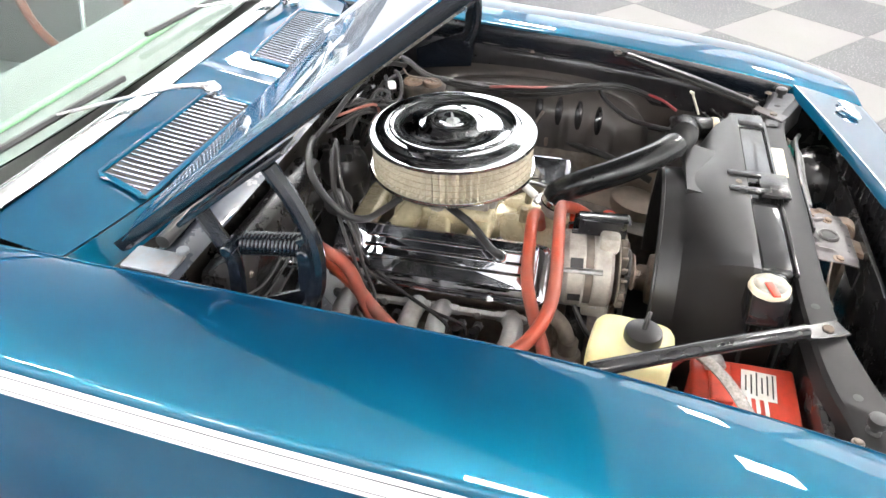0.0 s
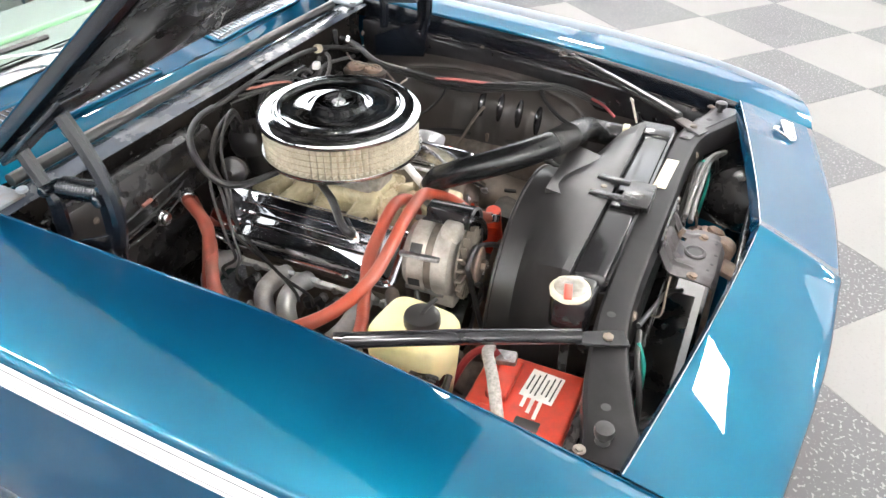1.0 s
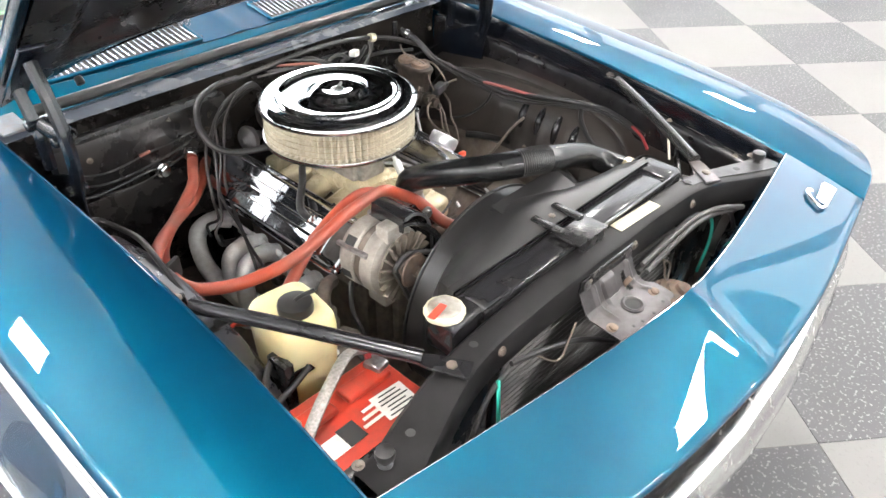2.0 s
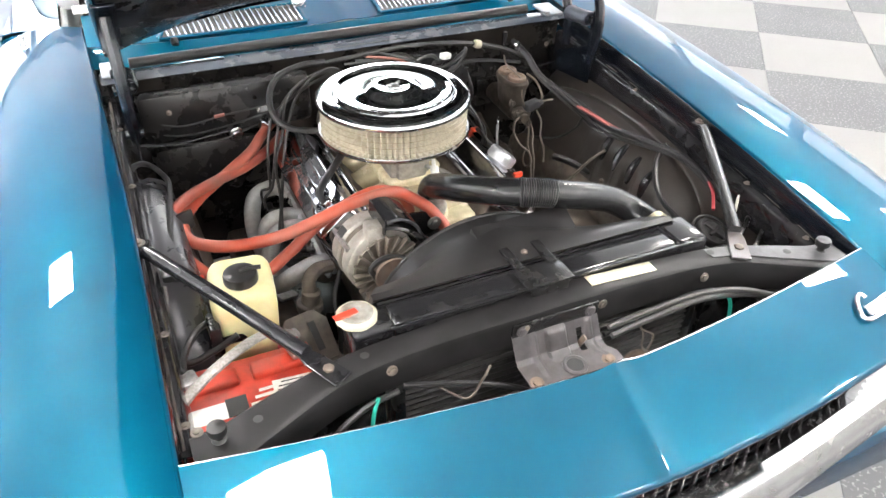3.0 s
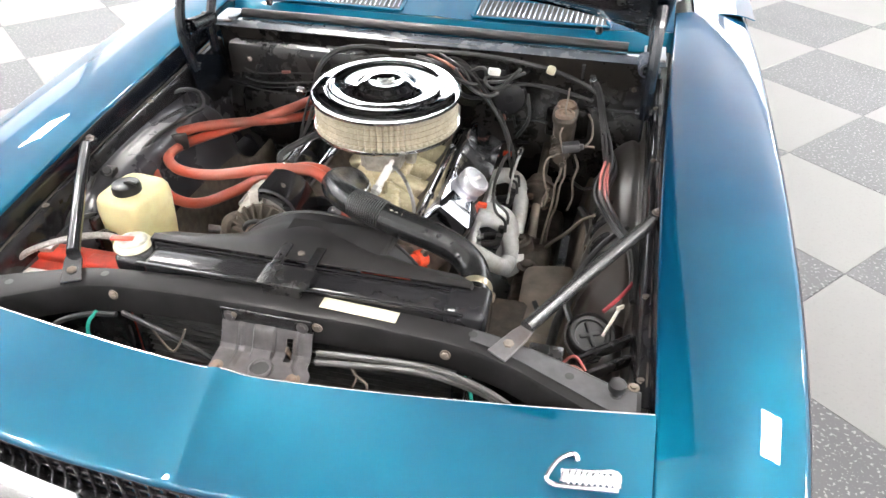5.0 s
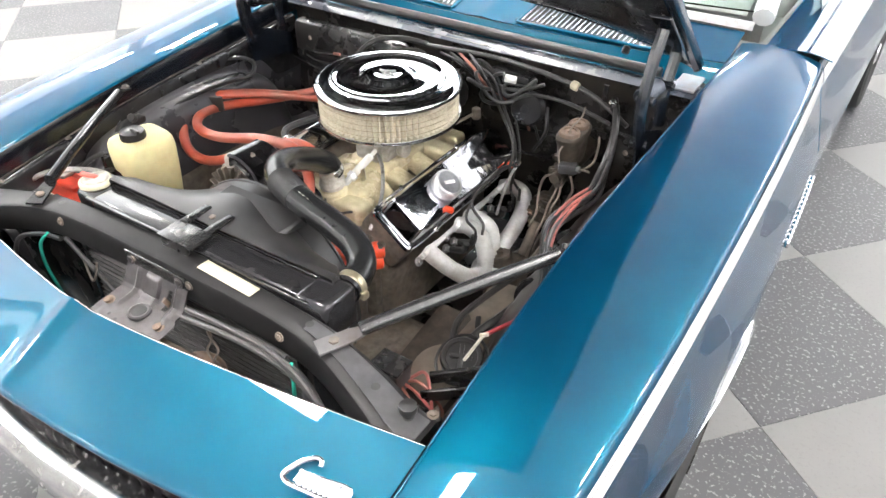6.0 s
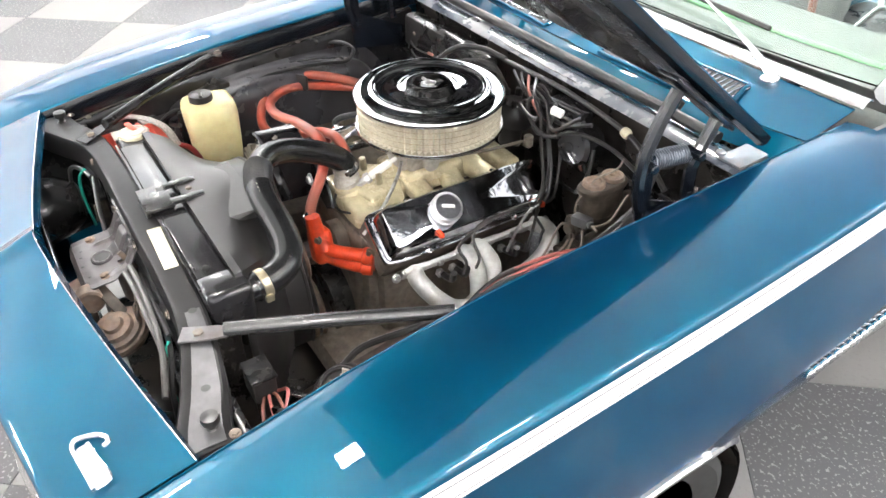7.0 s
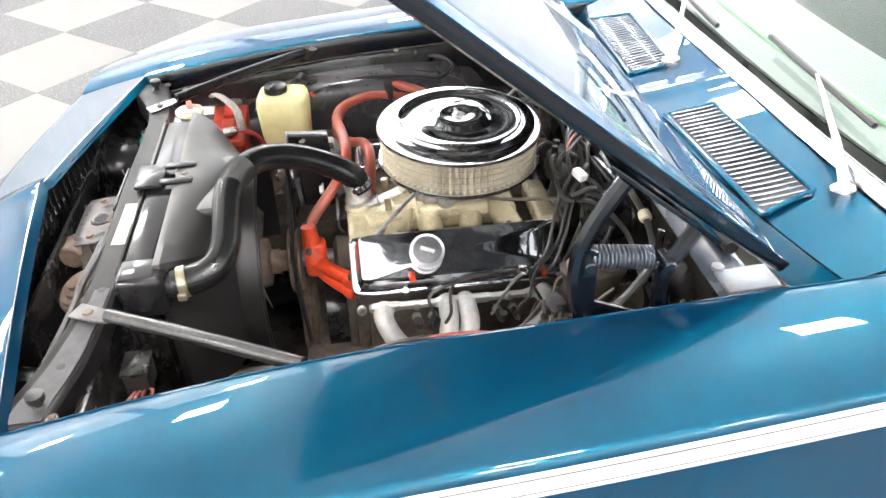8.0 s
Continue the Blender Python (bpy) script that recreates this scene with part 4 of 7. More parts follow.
def build_tail():
    """Roof, rear glass, rear quarters, deck, tail panel, bumper and rear wheels."""
    def roof(u, v):
        a = 2 * u - 1
        return a * (0.575 + 0.015 * math.sin(math.pi * v)), 2.04 + 0.98 * v, 1.264 + 0.022 * math.sin(math.pi * min(1, v * 0.9 + 0.1)) + 0.022 * (1 - a * a) - 0.02 * abs(a) ** 6
    part("roof", grid(roof, 31, 14), PAINT, CAR, "teal painted roof", solid=0.012)
    def pane(u, v):
        a = 2 * u - 1
        return a * (0.555 + 0.055 * v), 3.015 + 0.40 * v + 0.03 * a * a, 1.265 - 0.285 * v + 0.02 * (1 - a * a) * (1 - v)
    part("rear_window", grid(pane, 21, 8), GLASS, CAR, "clear rear window", solid=0.004, shadow=False)
    RY, RR = 3.34, 0.31
    for sx in (-1, 1):
        def pillar(u, v):
            y = 2.80 + 0.24 * u + (0.05 + 0.38 * u) * v
            return sx * (0.585 + 0.20 * v ** 1.4), y, 1.262 - 0.327 * v
        part("rear_pillar", grid(pillar, 8, 10), PAINT, CAR, solid=0.006)
        def side_pane(u, v):
            return sx * (0.775 - 0.185 * v), 1.62 + 1.28 * u + (0.40 - 0.5 * u) * v * (1 - u) + 0.02 * v, 0.93 + 0.328 * v
        part("side_window", grid(side_pane, 12, 6), GLASS, CAR, "clear side window", solid=0.004, shadow=False)
        S = [0, 0.012, 0.03, 0.06, 0.1, 0.16, 0.24, 0.32, 0.40, 0.46, 0.52, 0.6, 0.68, 0.76, 0.88, 1]

        def quarter(u, v):
            y = 2.560 + 1.33 * v
            x, z = side_line(1.29, S[int(round(u * 15))])
            k = 0.035 * math.sin(math.pi * min(1, v * 1.2)) * (1 - S[int(round(u * 15))])
            return sx * (x + k - 0.10 * v ** 3), y, z + 0.02 * math.sin(math.pi * v) - 0.02 * v
        v, f = grid(quarter, 16, 40)
        keep = [q for q in f if math.hypot(sum(v[i][1] for i in q) / 4 - RY, sum(v[i][2] for i in q) / 4 - 0.28) > RR + 0.01]
        out = []
        for p in v:
            d = math.hypot(p[1] - RY, p[2] - 0.28)
            k = RR / max(d, 1e-6) if d < RR + 0.04 else 1
            out.append((p[0], RY + (p[1] - RY) * k, 0.28 + (p[2] - 0.28) * k))
        qp = part("rear_quarter", (out, keep), PAINT, CAR, solid=0.003)
        def shoulder(u, v):
            y = 2.560 + 1.33 * v
            x0 = side_line(1.29, 0)[0] + 0.035 * math.sin(math.pi * min(1, v * 1.2)) - 0.10 * v ** 3
            z0 = side_line(1.29, 0)[1] + 0.02 * math.sin(math.pi * v) - 0.02 * v
            return sx * (x0 - 0.20 * u), y, z0 + 0.014 * math.sin(math.pi * min(1, u * 0.9))
        part("quarter_top", grid(shoulder, 8, 24), PAINT, qp, solid=0.003)
        w = part("wheel", lathe([(0.19, -0.1), (0.19, 0.05)], (sx * 0.775, RY, 0.275), (sx, 0, 0), 32), STEEL, CAR)
        part("tyre", lathe([(0.19, -0.11), (0.24, -0.12), (0.26, -0.11), (0.273, -0.07), (0.275, 0.0), (0.273, 0.05), (0.262, 0.09), (0.24, 0.1), (0.19, 0.085)], (sx * 0.775, RY, 0.275), (sx, 0, 0), 48), TYRE, w, "black rubber tyre")
        part("rim", lathe([(0.185, 0.085), (0.18, 0.06), (0.16, 0.05), (0.13, 0.06), (0.06, 0.085), (0.04, 0.1), (0.0001, 0.1)], (sx * 0.775, RY, 0.275), (sx, 0, 0), 40), CHROME, w, "bright chrome rim")
        part("tail_lamp", block((sx * 0.50, 3.905, 0.70), (0.34, 0.03, 0.11), 0.012), RED_TAG, CAR, "red tail lamp")
    def deck(u, v):
        a = 2 * u - 1
        y = 3.41 + 0.48 * v
        return a * (0.66 - 0.06 * v), y, 0.965 - 0.03 * v + 0.02 * (1 - a * a)
    part("boot_lid", grid(deck, 25, 12), PAINT, CAR, solid=0.006)
    def tail(u, v):
        a = 2 * u - 1
        return a * (0.79 - 0.05 * v * v), 3.885 + 0.012 * math.sin(math.pi * v), 0.935 - 0.55 * v
    part("tail_panel", grid(tail, 21, 10), PAINT, CAR, solid=0.006)
    part("rear_bumper", tube([(x, 3.955 - 0.10 * (abs(x) / 0.8) ** 4, 0.55) for x in np.linspace(-0.80, 0.80, 17)], 0.05, 10, 2, flat=0.8), CHROME, CAR, "chrome rear bumper")
    part("underbody", block((0, 2.55, 0.30), (1.45, 2.6, 0.06), 0.02), BLACK_DUSTY, CAR)
    part("rear_shelf", block((0, 3.16, 0.90), (1.2, 0.5, 0.03), 0.01), MINT, CAR)


CAR = thing("classic_coupe", (0, 1.0, 0.0), "teal metallic two-door coupe, bonnet open, on tiled floor", "car")
for _s in (1, -1):
    build_fender(_s)
    build_wheel(_s)
build_nose()
build_hood()
build_cowl()
build_cabin()


def build_bay():
    """Panels round the engine: inner fenders, firewall, radiator support, braces, hinges."""
    K = [0, 0.06, 0.12, 0.22, 0.34, 0.44, 0.52, 0.60, 0.80, 1.0]

    def wing(sx, k0, k1, nk):
        """From the fender's flange down over the wheel dome to the chassis rail."""
        yc, half = (0.55, 0.33) if sx < 0 else (0.64, 0.36)

        def g(u, v):
            y = -0.03 + 1.03 * v
            q = (y - yc) / half
            arch = math.sqrt(max(0.0, 1 - q * q))
            k = k0 + (k1 - k0) * u
            zt = ze(y) - 0.056
            back = 1 / (1 + math.exp(-(y - yc - half * 0.93) / 0.018))
            front = 1 / (1 + math.exp((y - yc + half * 0.93) / 0.02))
            if sx < 0:
                zd = 0.685 + 0.098 * arch - 0.13 * back - 0.02 * front
                xs = [0.628, 0.612, 0.606, 0.600, 0.578, 0.558 - 0.012 * arch, 0.546 - 0.012 * arch, 0.537 - 0.01 * arch, 0.50, 0.47]
                zs = [0, 0.006, 0.022, 0.052, 0.095]
            else:
                zd = 0.660 + 0.100 * arch - 0.10 * back - 0.02 * front
                xs = [0.628, 0.612, 0.606, 0.598, 0.575, 0.548, 0.527 - 0.004 * arch, 0.512, 0.482, 0.45]
                zs = [0, 0.006, 0.024, 0.056, 0.095]
            zd = min(zd, zt - 0.03)
            x = spl(k, K, xs)
            z = spl(k, K, [zt, zt - 0.002, zt - 0.02] + [zd - d for d in zs] + [0.54, 0.36])
            if sx > 0 and 0.48 < k < 0.78:
                w = math.sin(math.pi * (k - 0.48) / 0.30)
                r = math.exp(-((((y - 0.10) / 0.075) % 1 - 0.5) / 0.13) ** 2)
                w *= max(0.0, math.sin(math.pi * min(1.0, max(0.0, (y - 0.27) / 0.40)))) ** 0.4
                z += 0.008 * r * w
                x -= 0.006 * r * w
            return sx * x, y, z
        return grid(g, nk, 150)
    for sx in (-1, 1):
        skin = wing(sx, 0.17, 0.72, 30)
        w = part("inner_fender", skin, INNER_GREY if sx < 0 else INNER_BROWN, CAR, "dusty black inner fender", solid=0.003)
        part("fender_flange", wing(sx, 0, 0.17, 9), BLACK_GLOSS, w, "gloss black upper flange", solid=0.003)
        for row in (() if sx < 0 else (64, 72, 80, 88)):
            part("pressed_rib", tube([tuple(Vector(skin[0][row * 30 + i]) + Vector((-0.003, 0, 0.004))) for i in (15, 17, 19, 21, 23)], lambda q: 0.002 + 0.009 * math.sin(math.pi * min(max(q, 0.02), 0.98)) ** 0.5, 8, 3), BLACK_GLOSS, w)
        part("splash_apron", wing(sx, 0.72, 1.0, 10), GRIMY, w, "dirt-caked lower apron", solid=0.003)
        for y in (0.02, 0.2, 0.62, 0.85):
            part("fender_bolt", bolt((sx * 0.614, y, ze(y) - 0.056), (0, 0, 1), 0.005, 0.004), GRIMY, w)
    for sx in (-1, 1):
        part("flange_lip", tube([(sx * 0.6225, y, ze(y) - 0.0555) for y in np.linspace(-0.02, 0.98, 24)], lambda s: 0.0022 + 0.0012 * math.sin(31 * s) ** 2, 6, 2), CAST_BROWN, CAR, "rust-stained flange lip")
    def wall(u, v):
        x = (2 * u - 1) * 0.62
        z = 0.33 + 0.565 * v
        y = 1.005 + 0.02 * math.sin(9 * v) * (1 if abs(x) > 0.16 else 0.4) + (0.10 * (abs(x) < 0.14) * (v < 0.55))
        return x, y, z
    fw = part("firewall", grid(wall, 50, 24), BLACK_DUSTY, CAR, "grimy black firewall", solid=0.003)
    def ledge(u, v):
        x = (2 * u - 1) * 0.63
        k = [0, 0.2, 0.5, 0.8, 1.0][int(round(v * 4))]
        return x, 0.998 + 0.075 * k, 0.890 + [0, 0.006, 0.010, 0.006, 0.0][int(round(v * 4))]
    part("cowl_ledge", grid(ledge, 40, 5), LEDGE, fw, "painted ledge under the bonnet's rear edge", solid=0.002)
    part("cowl_seal", tube([(x, 1.058 + 0.004 * math.cos(x * 4), 0.911) for x in np.linspace(-0.56, 0.53, 12)], 0.0125, 10, 3), RUBBER, fw, "black rubber cowl seal")
    part("heater_box", join(block((-0.36, 0.975, 0.80), (0.42, 0.06, 0.13), 0.02), block((-0.38, 0.985, 0.64), (0.36, 0.05, 0.16), 0.03)), BLACK, fw, "black heater cover")
    for pts in ([(-0.58, 0.985, 0.850), (-0.45, 0.978, 0.856), (-0.30, 0.980, 0.850), (-0.15, 0.985, 0.852)], [(-0.58, 0.95, 0.745), (-0.50, 0.948, 0.735), (-0.40, 0.95, 0.742), (-0.28, 0.952, 0.755)],
                [(0.20, 0.985, 0.700), (0.30, 0.982, 0.712), (0.36, 0.985, 0.705)], [(0.44, 0.985, 0.77), (0.52, 0.985, 0.762), (0.60, 0.985, 0.768)], [(0.10, 0.99, 0.64), (0.18, 0.985, 0.63), (0.30, 0.985, 0.64)]):
        part("firewall_seam", tube(pts, 0.0045, 8, 6), BLACK_GLOSS, fw)
    for x, z in ((-0.50, 0.82), (-0.24, 0.70), (0.50, 0.72), (0.56, 0.83)):
        part("firewall_bolt", bolt((x, 0.978 if x > 0 else 0.945, z), (0, -1, 0), 0.0045, 0.005), GRIMY, fw)
    # radiator support: a bowed pressed bar
    prof = [(-0.042, -0.055), (-0.042, -0.006), (-0.0395, -0.001), (-0.035, 0.0012), (0.008, 0.002), (0.012, -0.002), (0.012, -0.04)]
    def bar(u, v):
        x = -0.612 + 1.224 * v
        a = abs(x)
        y0 = spl(a, [0, 0.2, 0.39, 0.5, 0.58, 0.62], [0.022, 0.018, 0.008, -0.015, -0.04, -0.045])
        z0 = spl(a, [0, 0.2, 0.39, 0.5, 0.58, 0.62], [0.806, 0.802, 0.790, 0.774, 0.768, 0.768])
        wd = spl(a, [0, 0.39, 0.5, 0.62], [1.0, 1.0, 1.35, 1.6])
        py, pz = prof[int(round(u * 6))]
        return x, y0 + py * wd, z0 + pz
    sup = part("radiator_support", grid(bar, 7, 70), BAR_BLACK, CAR, "gloss black bowed radiator support bar", solid=0.003)
    # Overlay on the scuffed end, paled to stand for the bar's reflection.
    def sheen_strip(u, v):
        x, y, z = bar([0.5, 0.6667][int(round(u))], (0.612 + 0.335 + 0.270 * v) / 1.224)
        return x, y + (0.010 if u < 0.5 else -0.003) , z + 0.0042
    part("sheen_face", grid(sheen_strip, 2, 20), BARE_METAL_AND_SHEEN, sup, "scuffed bar end, its pale reflection put into the colour", solid=0.0012)
    for hx in (-0.338, 0.338, -0.515, 0.50):
        v = (hx + 0.612) / 1.224
        p, q = bar(0.5, v), bar(0.6667, v)
        # A dark disc on the surface paints the hole's shade.
        part("bar_hole", lathe([(0.0075, 0), (0.0001, 0.0005)], (hx, (p[1] + q[1]) / 2 + 0.004, max(p[2], q[2]) + (0.0062 if hx > 0 else 0.0035)), (0, 0, 1), 16), PRINT_HOLE_DARK, sup)
    part("support_wall", join(block((-0.46, 0.0, 0.60), (0.30, 0.02, 0.28), 0.006), block((0.47, 0.0, 0.60), (0.26, 0.02, 0.28), 0.006), block((0, 0.0, 0.40), (1.2, 0.05, 0.08), 0.01)), BLACK, sup)
    part("info_sticker", block((0.142, 0.0115, 0.8095), (0.135, 0.026, 0.0014), 0.0004, (0, 1.5, -2)), IVORY, sup, "cream information sticker, yellowed")
    for x, y, z, ax in ((-0.305, -0.026, 0.783, (0, -1, 0.2)), (0.30, -0.03, 0.782, (0, -1, 0.2)), (-0.60, -0.02, 0.772, (0, 0, 1)), (0.60, -0.02, 0.772, (0, 0, 1)), (-0.07, -0.027, 0.79, (0, -1, 0)), (0.08, -0.027, 0.79, (0, -1, 0))):
        part("bolt", bolt((x, y, z), ax, 0.006, 0.005), GRIMY, sup)
    for sx in (-1, 1):
        p = (sx * 0.573, -0.045, 0.768)
        part("hood_bumper", lathe([(0.011, 0), (0.011, 0.006), (0.007, 0.009), (0.007, 0.018), (0.0135, 0.020), (0.0145, 0.025), (0.0135, 0.032), (0.004, 0.034)], p, (0, 0, 1), 20), RUBBER, sup, "adjustable rubber bonnet stop")
        a, b = Vector((sx * 0.398, -0.004, 0.797)), Vector((sx * 0.627, 0.384, 0.836))
        d = (b - a).normalized()
        br = part("brace_rod", tube([tuple(a + d * 0.045 + Vector((0, 0, 0.010))), tuple(a.lerp(b, 0.5) + Vector((0, 0, 0.010))), tuple(b - d * 0.03 + Vector((0, 0, 0.004)))], 0.0125, 14, 4), ROD_WORN if sx > 0 else BLACK_GLOSS, CAR, "rubbed steel brace rod" if sx > 0 else "black tubular brace rod")
        tab = frame_of(a, d, (d.y, -d.x, 0))
        part("brace_foot", join(plate([(-0.03, -0.018), (0.03, -0.016), (0.052, -0.011), (0.052, 0.011), (0.03, 0.016), (-0.03, 0.018)], 0.005, tab @ pose(0, 0, -0.002, 180 if sx < 0 else 180), 0.001)), GREY_PLATE if sx > 0 else BLACK_GLOSS, br)
        part("bolt", bolt(tuple(a + Vector((0, 0, 0.003))), (0, 0, 1), 0.009, 0.008), GRIMY, br)
        top = part("brace_tab", block(tuple(b + Vector((-sx * 0.004, -0.006, 0.002))), (0.030, 0.040, 0.006), 0.002, (0, 0, 20 * sx)), BLACK, br)
        part("bolt", bolt(tuple(b + Vector((-sx * 0.004, 0.002, 0.005))), (0, 0, 1), 0.008, 0.007), GRIMY, top)
        # bonnet hinge
        hx = sx * 0.585
        L = lambda pts, r=0.013: tube([(hx, y, z) for y, z in pts], r, 8, 5)
        hg = part("hood_hinge", join(plate([(0.765, 0.93), (0.785, 0.985), (0.805, 0.975), (0.81, 0.88), (0.95, 0.82), (0.95, 0.76), (0.79, 0.78)], 0.006, frame_of((hx - 0.003, 0, 0), (0, 1, 0), (0, 0, 1)), 0.001)), HINGE_SHADE_BLUE, CAR, "dark blue-black bonnet hinge")
        part("front_arm", L([(0.830, 1.095), (0.797, 1.035), (0.776, 0.97), (0.778, 0.90), (0.80, 0.84)]), HINGE_SHADE_BLUE, hg)
        part("rear_arm", L([(0.955, 1.005), (0.935, 0.965), (0.915, 0.92), (0.918, 0.85)]), HINGE_SHADE_BLUE, hg)
        n = 15
        pts = [(hx + sx * -0.012 + 0.017 * math.cos(a), 0.80 + 0.10 * a / (2 * math.pi * n), 0.957 - 0.012 * a / (2 * math.pi * n) + 0.017 * math.sin(a)) for a in np.linspace(0, 2 * math.pi * n, n * 10)]
        part("spring", tube(pts, 0.0028, 6, 1), SPRING if sx > 0 else HINGE_SHADE_BLUE, hg, "grey coil spring" if sx > 0 else "black coil spring")
        for py, pz in ((0.79, 0.958), (0.915, 0.945), (0.80, 0.85)):
            part("pivot_pin", rod((hx - 0.02, py, pz), (hx + 0.02, py, pz), 0.010), HINGE_SHADE_BLUE, hg)
        part("hood_bracket", join(block((hx, 0.89, 1.058), (0.045, 0.24, 0.008), 0.002, (-38, 0, 0))), HINGE_SHADE_BLUE, hg)
        part("hinge_mount", join(block((hx + sx * 0.014, 1.050, 0.903), (0.055, 0.085, 0.007), 0.003, (3, 0, 0)), rod((hx - sx * 0.012, 1.012, 0.907), (hx - sx * 0.012, 1.012, 0.914), 0.010)), CORNER, hg, "faded corner plate with rust")


build_bay()


# ---- the engine and what is fitted in its bay ----
EX = -0.015  # engine's middle line


def build_engine():
    eng = thing("engine", (EX, 0.68, 0.36), "V8 engine with pale gold intake manifold and chrome valve covers", "engine")
    part("engine_block", block((EX, 0.70, 0.45), (0.30, 0.46, 0.24), 0.02), GRIMY, eng, "grimy dark engine block")
    part("valley_cover", block((EX, 0.70, 0.597), (0.20, 0.44, 0.056), 0.015), GRIMY, eng)
    part("oil_pan", block((EX, 0.72, 0.312), (0.22, 0.40, 0.04), 0.015), GRIMY, eng)
    part("timing_cover", block((EX, 0.456, 0.50), (0.26, 0.03, 0.26), 0.012), GRIMY, eng)
    for sx, yc in ((1, 0.668), (-1, 0.688)):
        u, n = (Vector((0.788, 0, -0.616)), Vector((0.616, 0, 0.788))) if sx > 0 else (Vector((-0.77, 0, -0.64)), Vector((-0.64, 0, 0.77)))
        c = Vector((EX + sx * 0.187, yc, 0.672)) - (n * 0.010 if sx > 0 else n * 0)
        m = frame_of(c, u, (0, 1, 0))
        if (m.to_3x3() @ Vector((0, 0, 1))).dot(n) < 0:
            m = frame_of(c, u, (0, -1, 0))
        part("cylinder_head", move(block((0.0, 0, -0.05), (0.13, 0.44, 0.095), 0.012), m), GRIMY, eng, "dark cast cylinder head")
        # valve cover: flange, stepped dome with raised rails
        def cover(a, b):
            L, W = 0.222, 0.058
            prof = [(1.14, 1.04, 0.0), (1.14, 1.04, 0.006), (1.10, 1.032, 0.009), (1.04, 1.012, 0.010), (1.03, 1.010, 0.014), (0.97, 0.985, 0.016), (0.91, 0.962, 0.054), (0.85, 0.945, 0.063), (0.80, 0.93, 0.065), (0.0, 0.0, 0.065)]
            k = prof[int(round(b * (len(prof) - 1)))]
            an = a * 2 * math.pi
            cx, cy = math.cos(an), math.sin(an)
            e = 0.16
            px = math.copysign(abs(cx) ** e, cx) * W * k[0]
            py = math.copysign(abs(cy) ** e, cy) * L * k[1]
            return tuple(m @ Vector((px, py, k[2])))
        vc = part("valve_cover", grid(cover, 96, 10, loop=True), CHROME_WAVY, eng, "polished chrome valve cover", smooth=32)
        for k in (() if sx > 0 else (-0.022, 0.0, 0.022)):
            part("cover_rib", move(block((k - 0.004, 0.02, 0.0655), (0.007, 0.33, 0.003), 0.0012, seg=1), m), CHROME, vc)
        for yy in (-0.12, 0.12):
            for xx in (-0.0615, 0.0615):
                part("cover_bolt", move(bolt((xx, yy, 0.0095), (0, 0, 1), 0.0052, 0.007), m), CHROME_WORN, vc)
        if sx > 0:
            cap = Vector((0.203, 0.595, 0.708))
            oc = part("oil_cap", lathe([(0.026, -0.03), (0.028, 0.010), (0.031, 0.014), (0.0345, 0.016), (0.036, 0.020), (0.036, 0.036), (0.0345, 0.041), (0.031, 0.043), (0.028, 0.042), (0.0001, 0.042)], cap - n * 0.003, n, 40), CAP_METAL, vc, "chrome oil filler cap")
            dd = Vector((0.3, 0.9, -0.2)) - n * n.dot(Vector((0.3, 0.9, -0.2)))
            part("cap_disc", lathe([(0.0295, 0.0), (0.0285, 0.0012), (0.0001, 0.0014)], cap + n * 0.0388, n, 32), CAP_TOP, oc, "brushed grey top")
            part("cap_mark", move(block((0, 0, 0.0407), (0.030, 0.008, 0.0008), 0.0002), frame_of(cap, dd, n.cross(dd))), LABEL_WHITE, oc)
        else:
            b0 = c + n * 0.066 - u * 0.012 + Vector((0, -0.135, 0))
            part("breather_elbow", tube([tuple(b0 - n * 0.01), tuple(b0 + n * 0.018), tuple(b0 + n * 0.03 + Vector((0.012, 0.02, 0.004))), tuple(b0 + Vector((0.04, 0.07, 0.045))), tuple(b0 + Vector((0.09, 0.13, 0.05))), tuple(b0 + Vector((0.13, 0.14, 0.045)))], 0.0085, 10, 6), RUBBER, vc, "black breather hose")
            part("breather_collar", rod(tuple(b0 - n * 0.006), tuple(b0 + n * 0.012), 0.013), CHROME_WORN, vc)
        # exhaust headers
        fl = Vector((EX + sx * 0.243, yc, 0.598))
        hd = part("exhaust_header", join(block(tuple(fl), (0.012, 0.40, 0.030), 0.004, (0, sx * 35, 0)),
                                         *[block((fl.x, yc + dy, fl.z), (0.014, 0.062, 0.046), 0.006, (0, sx * 35, 0)) for dy in (-0.165, -0.03, 0.03, 0.165)]), SILVER, eng, "silver painted exhaust headers")
        hit_at = Vector((EX + sx * (0.328 if sx > 0 else 0.335), yc - 0.045, 0.505 if sx > 0 else 0.49))
